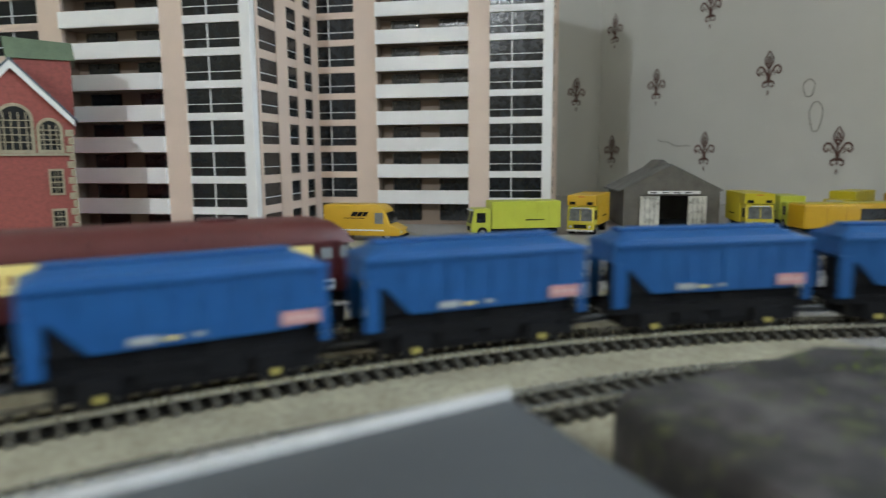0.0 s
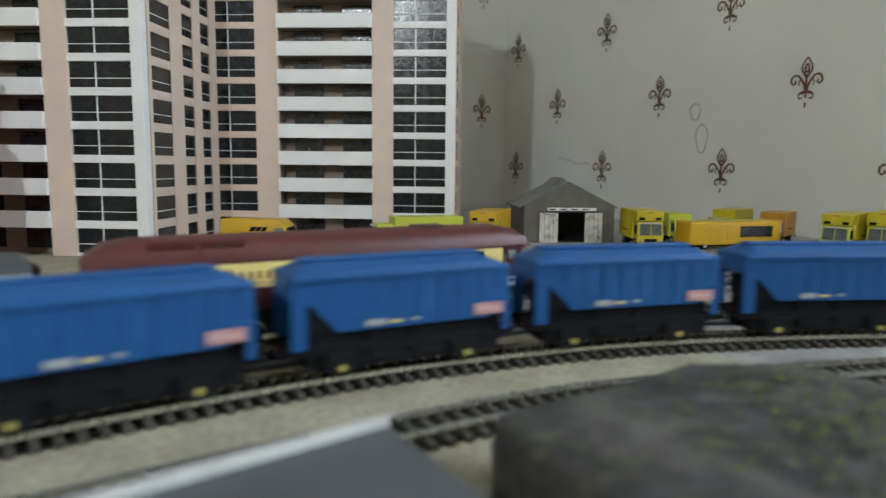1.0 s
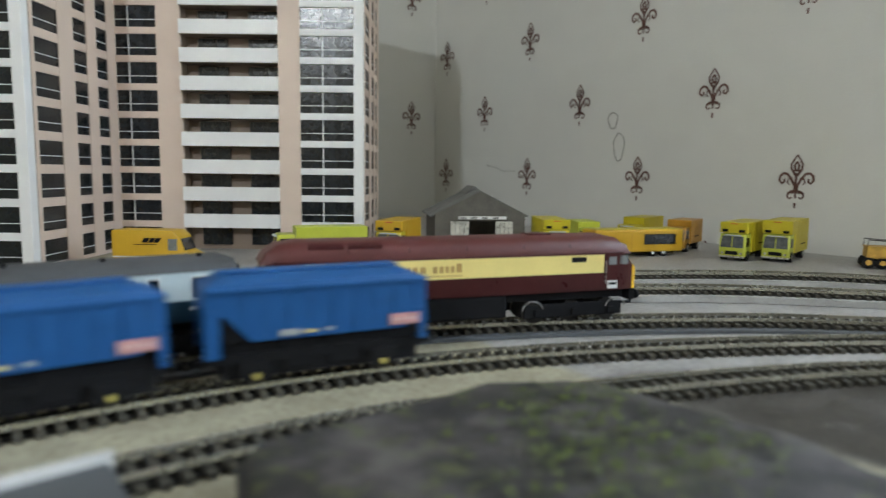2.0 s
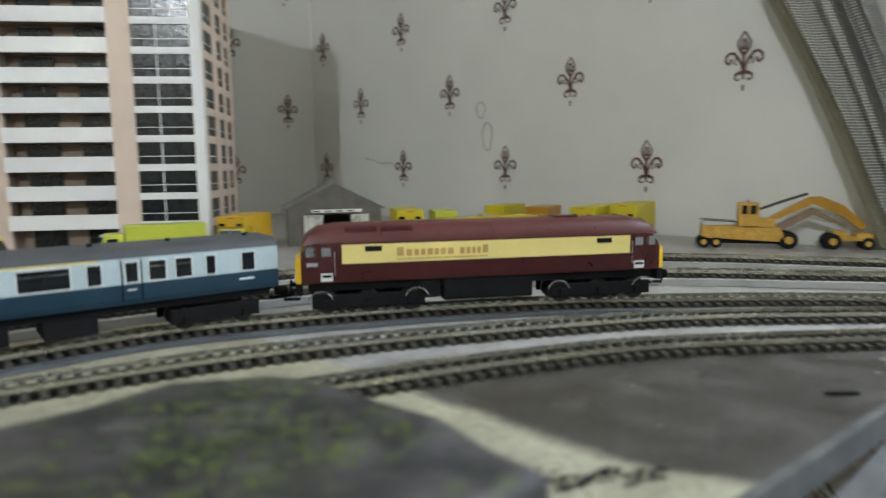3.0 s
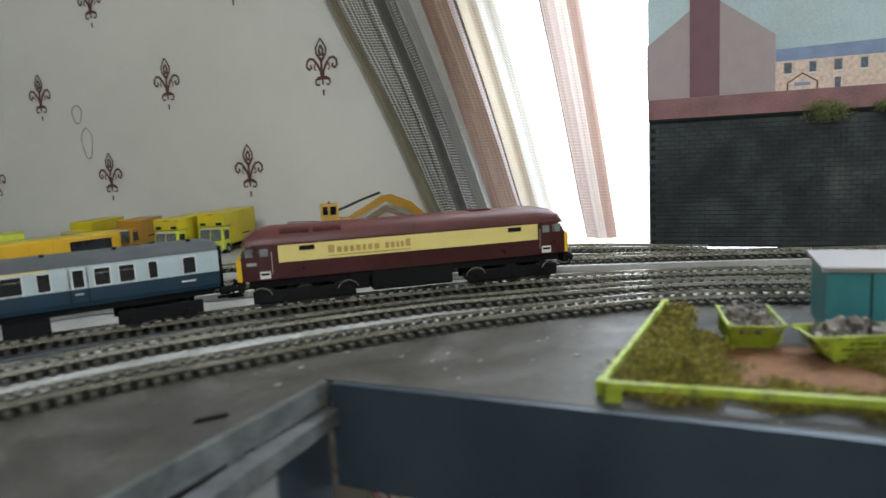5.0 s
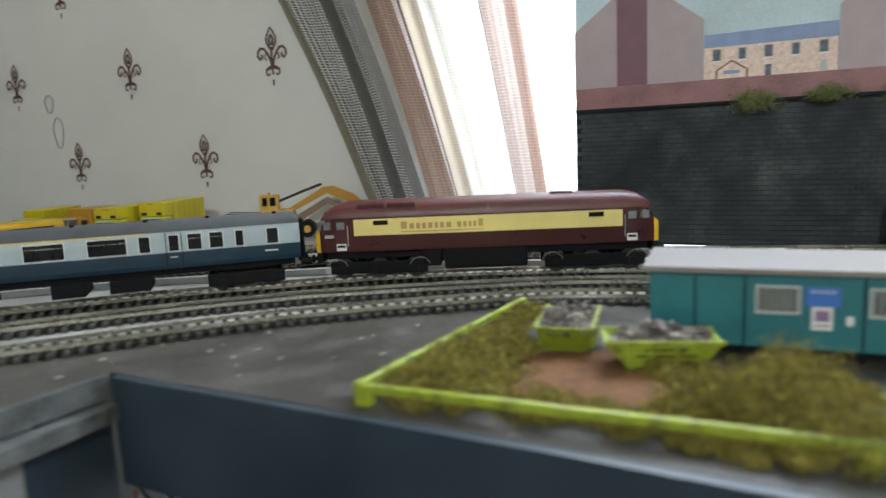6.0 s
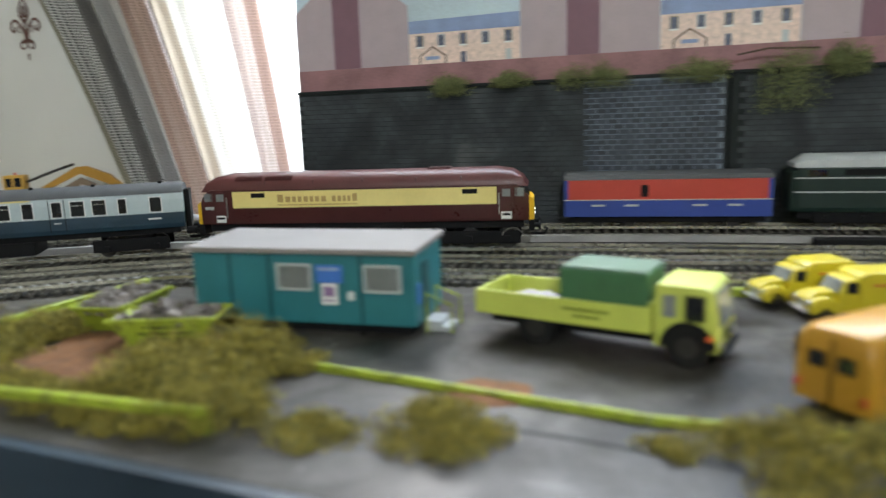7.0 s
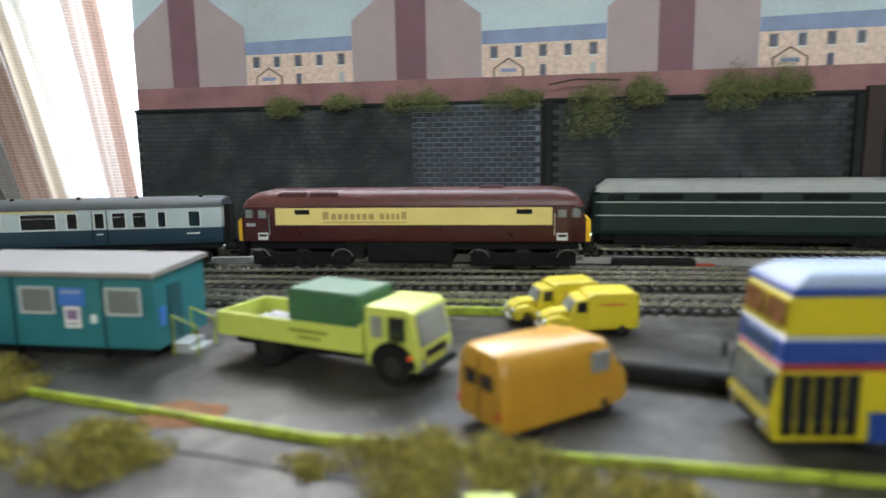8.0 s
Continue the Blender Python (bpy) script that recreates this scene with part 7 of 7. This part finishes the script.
tower_block(pose(0.228, 0.957, 0, 0, 0, -37.6), "peach and white card tower block with black windows")
tower_block(pose(-0.131, 0.998, 0, 0, 0, -37.6), "peach and white card tower block with a half-shaded front")
brick_hall(pose(-0.047, 0.797, 0, 0, 0, 3))
goods_shed(pose(0.622, 0.690, 0, 0, 0, -30))

panel_van(at(0.237, 0.763, -40), "amber parcels van with a dark emblem", AMBER, 0.088)
cab_lorry(at(0.399, 0.712, 163), "lemon-lime box lorry side-on before the tower block", LIME, LIME, 0.104, 0.032, 0.041)
cab_lorry(at(0.503, 0.706, 219), "amber box lorry with its front to the tracks", LEMON, AMBER, 0.085, 0.034, 0.046, header=True)
cab_lorry(at(0.689, 0.628, 236), "lemon box lorry parked beside the goods shed", LEMON, LEMON, 0.085, 0.034, 0.046, header=True)
cab_lorry(at(0.752, 0.622, 236), "lime box lorry with a grey-topped body", LIME, LIME, 0.078, 0.030, 0.040)
exhibition_trailer(at(0.759, 0.550, 160))
cab_lorry(at(0.878, 0.556, 197), "orange box lorry with two front grilles", ORANGE, ORANGE, 0.080, 0.033, 0.042)
cab_lorry(at(0.862, 0.615, 192), "lemon box lorry half hidden behind the trailer", LEMON, LEMON, 0.09, 0.032, 0.043)
cab_lorry(at(0.864, 0.459, 192), "lime-yellow luton lorry by the papered wall", LIME, LEMON, 0.092, 0.033, 0.047, header=True)
cab_lorry(at(0.899, 0.424, 193), "lime-yellow luton lorry with dark head windows by the papered wall", LIME, LEMON, 0.092, 0.034, 0.050, header=True)
excavator(at(0.925, 0.285, -58))

tracks()
point_motor(0.750, 0.064, 119, 0.065, 0.0)
point_motor(0.866, -0.560, -84, 0.060, 0.0006)
point_motor(0.820, -0.470, -82, 0.055, 0.0006)

mossy_slab()
flat_plate()
board_scraps()

site_cabin(pose(0.609, -0.3210, 0, 0, 0, -87) @ Matrix.Diagonal((0.965, 0.80, 1, 1)))
flatbed_truck(at(0.6185, -0.4025, -104) @ Matrix.Diagonal((0.92, 0.92, 0.92, 1)))
light_van(at(0.6840, -0.513, 106) @ Matrix.Diagonal((0.9, 0.92, 0.92, 1)), "small lemon van with faded red lettering")
light_van(at(0.7050, -0.494, 112) @ Matrix.Diagonal((0.9, 0.92, 0.92, 1)), "small lemon van tucked behind its twin")
rounded_van(at(0.5770, -0.4990, -46))
double_deck_bus(at(0.5845, -0.6270, 100))
skip(at(0.5945, -0.169, 8) @ Matrix.Diagonal((0.95, 1.05, 1, 1)), "lime skip heaped with rubble")
skip(at(0.573, -0.215, -73) @ Matrix.Diagonal((1.06, 0.92, 1, 1)), "lime skip of grey rubble by the cabin")

kerb_strip([(0.4945, -0.109), (0.5005, -0.290)], 0.0034, 0.0090, "raised lime timber edging round the overgrown plot", 0.0056, (0, 1))
kerb_strip([(0.499, -0.106), (0.664, -0.122)], 0.0032, 0.0075, "raised lime timber edging round the overgrown plot", 0.0042, (0, 1))
kerb_strip([(0.566, -0.262), (0.541, -0.425), (0.543, -0.583), (0.548, -0.85)], 0.0024, 0.0030)
kerb_strip([(0.5065, -0.483), (0.5085, -0.4965)], 0.0060, 0.0054, "pale lime timber block on the yard edge")
kerb_strip([(0.700, -0.330), (0.712, -0.475)])
tagged(part("pipe", tube(bmesh.new(), track_points(pts3=[(0.626, -0.480, 0.0042), (0.617, -0.53, 0.0042), (0.611, -0.56, 0.0042), (0.604, -0.602, 0.0042)]), 0.0042, 12), RUBBER, smooth=True), "black plastic pipe lying across the yard", "pipe")
tagged(part("soil_patch", rough_heap(0.508, 0.594, -0.252, -0.148, 0.0003, 0.0035, 5, 30), SOIL, smooth=True), "orange-brown soil inside the kerbed plot", "soil", kind="stuff")
tagged(part("soil_patch", rough_heap(0.541, 0.566, -0.384, -0.352, 0.0002, 0.0014, 8, 22), SOIL, smooth=True), "thin scatter of orange-brown soil on the yard", "soil", kind="stuff")
for i, (x, y, rx, ry, hh, n) in enumerate(((0.512, -0.140, 0.018, 0.028, 0.018, 1200), (0.534, -0.126, 0.026, 0.018, 0.019, 1000), (0.562, -0.135, 0.022, 0.020, 0.018, 900), (0.580, -0.145, 0.014, 0.014, 0.012, 500), (0.540, -0.150, 0.020, 0.016, 0.011, 700), (0.605, -0.128, 0.035, 0.010, 0.011, 600), (0.640, -0.130, 0.022, 0.010, 0.010, 400),
                                           (0.513, -0.185, 0.012, 0.030, 0.009, 800), (0.509, -0.225, 0.010, 0.028, 0.009, 700), (0.525, -0.255, 0.020, 0.034, 0.026, 1500), (0.548, -0.268, 0.022, 0.022, 0.028, 1200), (0.508, -0.285, 0.013, 0.018, 0.024, 700),
                                           (0.496, -0.235, 0.006, 0.030, 0.006, 300), (0.560, -0.225, 0.012, 0.018, 0.012, 500), (0.497, -0.262, 0.007, 0.020, 0.008, 300),
                                           (0.508, -0.322, 0.014, 0.012, 0.004, 300), (0.517, -0.362, 0.017, 0.020, 0.013, 800), (0.523, -0.430, 0.006, 0.008, 0.004, 120),
                                           (0.528, -0.475, 0.016, 0.040, 0.014, 1000), (0.520, -0.520, 0.014, 0.030, 0.010, 700), (0.505, -0.470, 0.010, 0.016, 0.004, 150), (0.562, -0.285, 0.010, 0.012, 0.009, 300), (0.497, -0.500, 0.010, 0.014, 0.003, 120), (0.575, -0.262, 0.014, 0.012, 0.010, 300))):
    tuft("lichen_bush", "olive-brown lichen bush beside the lime kerb", x, y, rx, ry, hh * 1.2, MOSS, int(n * 4), 40 + i)

fourth = Line("fourth")
parcels_wagon(fourth.ride(float(np.interp(0.4265, -fourth.p[:, 1], fourth.s)), 0.04))
green_loco(fourth.ride(float(np.interp(0.650, -fourth.p[:, 1], fourth.s)), 0.085))
retaining_wall()

third, second = Line("third"), Line("second")
loco, carriage = maroon_loco(), coach()
hopper = blue_hopper()
hoppers = [hopper] + [copy_thing(hopper, pose(0, 0, 0)) for _ in range(5)]

# distance along the track: the locomotive's middle, and the last hopper's rear end
LOCO = [(0.0, 1.011), (0.5, 1.096), (1.0, 1.181), (1.2, 1.214), (2.3, 1.399), (2.5, 1.432), (3.0, 1.511), (3.5, 1.587), (4.0, 1.663), (4.5, 1.740), (4.7, 1.771), (5.8, 1.936), (6.0, 1.966), (6.5, 2.043), (7.0, 2.125), (7.5, 2.209), (8.0, 2.298)]
HOPPERS = [(0.0, 2.958), (1.0, 2.729), (1.2, 2.686), (2.3, 2.467), (2.5, 2.425), (8.0, 1.325)]
PITCH = 0.1236


def motions():
    times = [0.2 * k for k in range(41)]
    walk(loco, [(t, third.ride(float(np.interp(t, *zip(*LOCO))), 0.0775)) for t in times])
    walk(carriage, [(t, third.ride(float(np.interp(t, *zip(*LOCO))) - 0.2690, 0.093)) for t in times])
    for i, w in enumerate(hoppers):
        walk(w, [(t, second.ride(float(np.interp(t, *zip(*HOPPERS))) - 0.0545 - PITCH * i, 0.031)) for t in times])


motions()
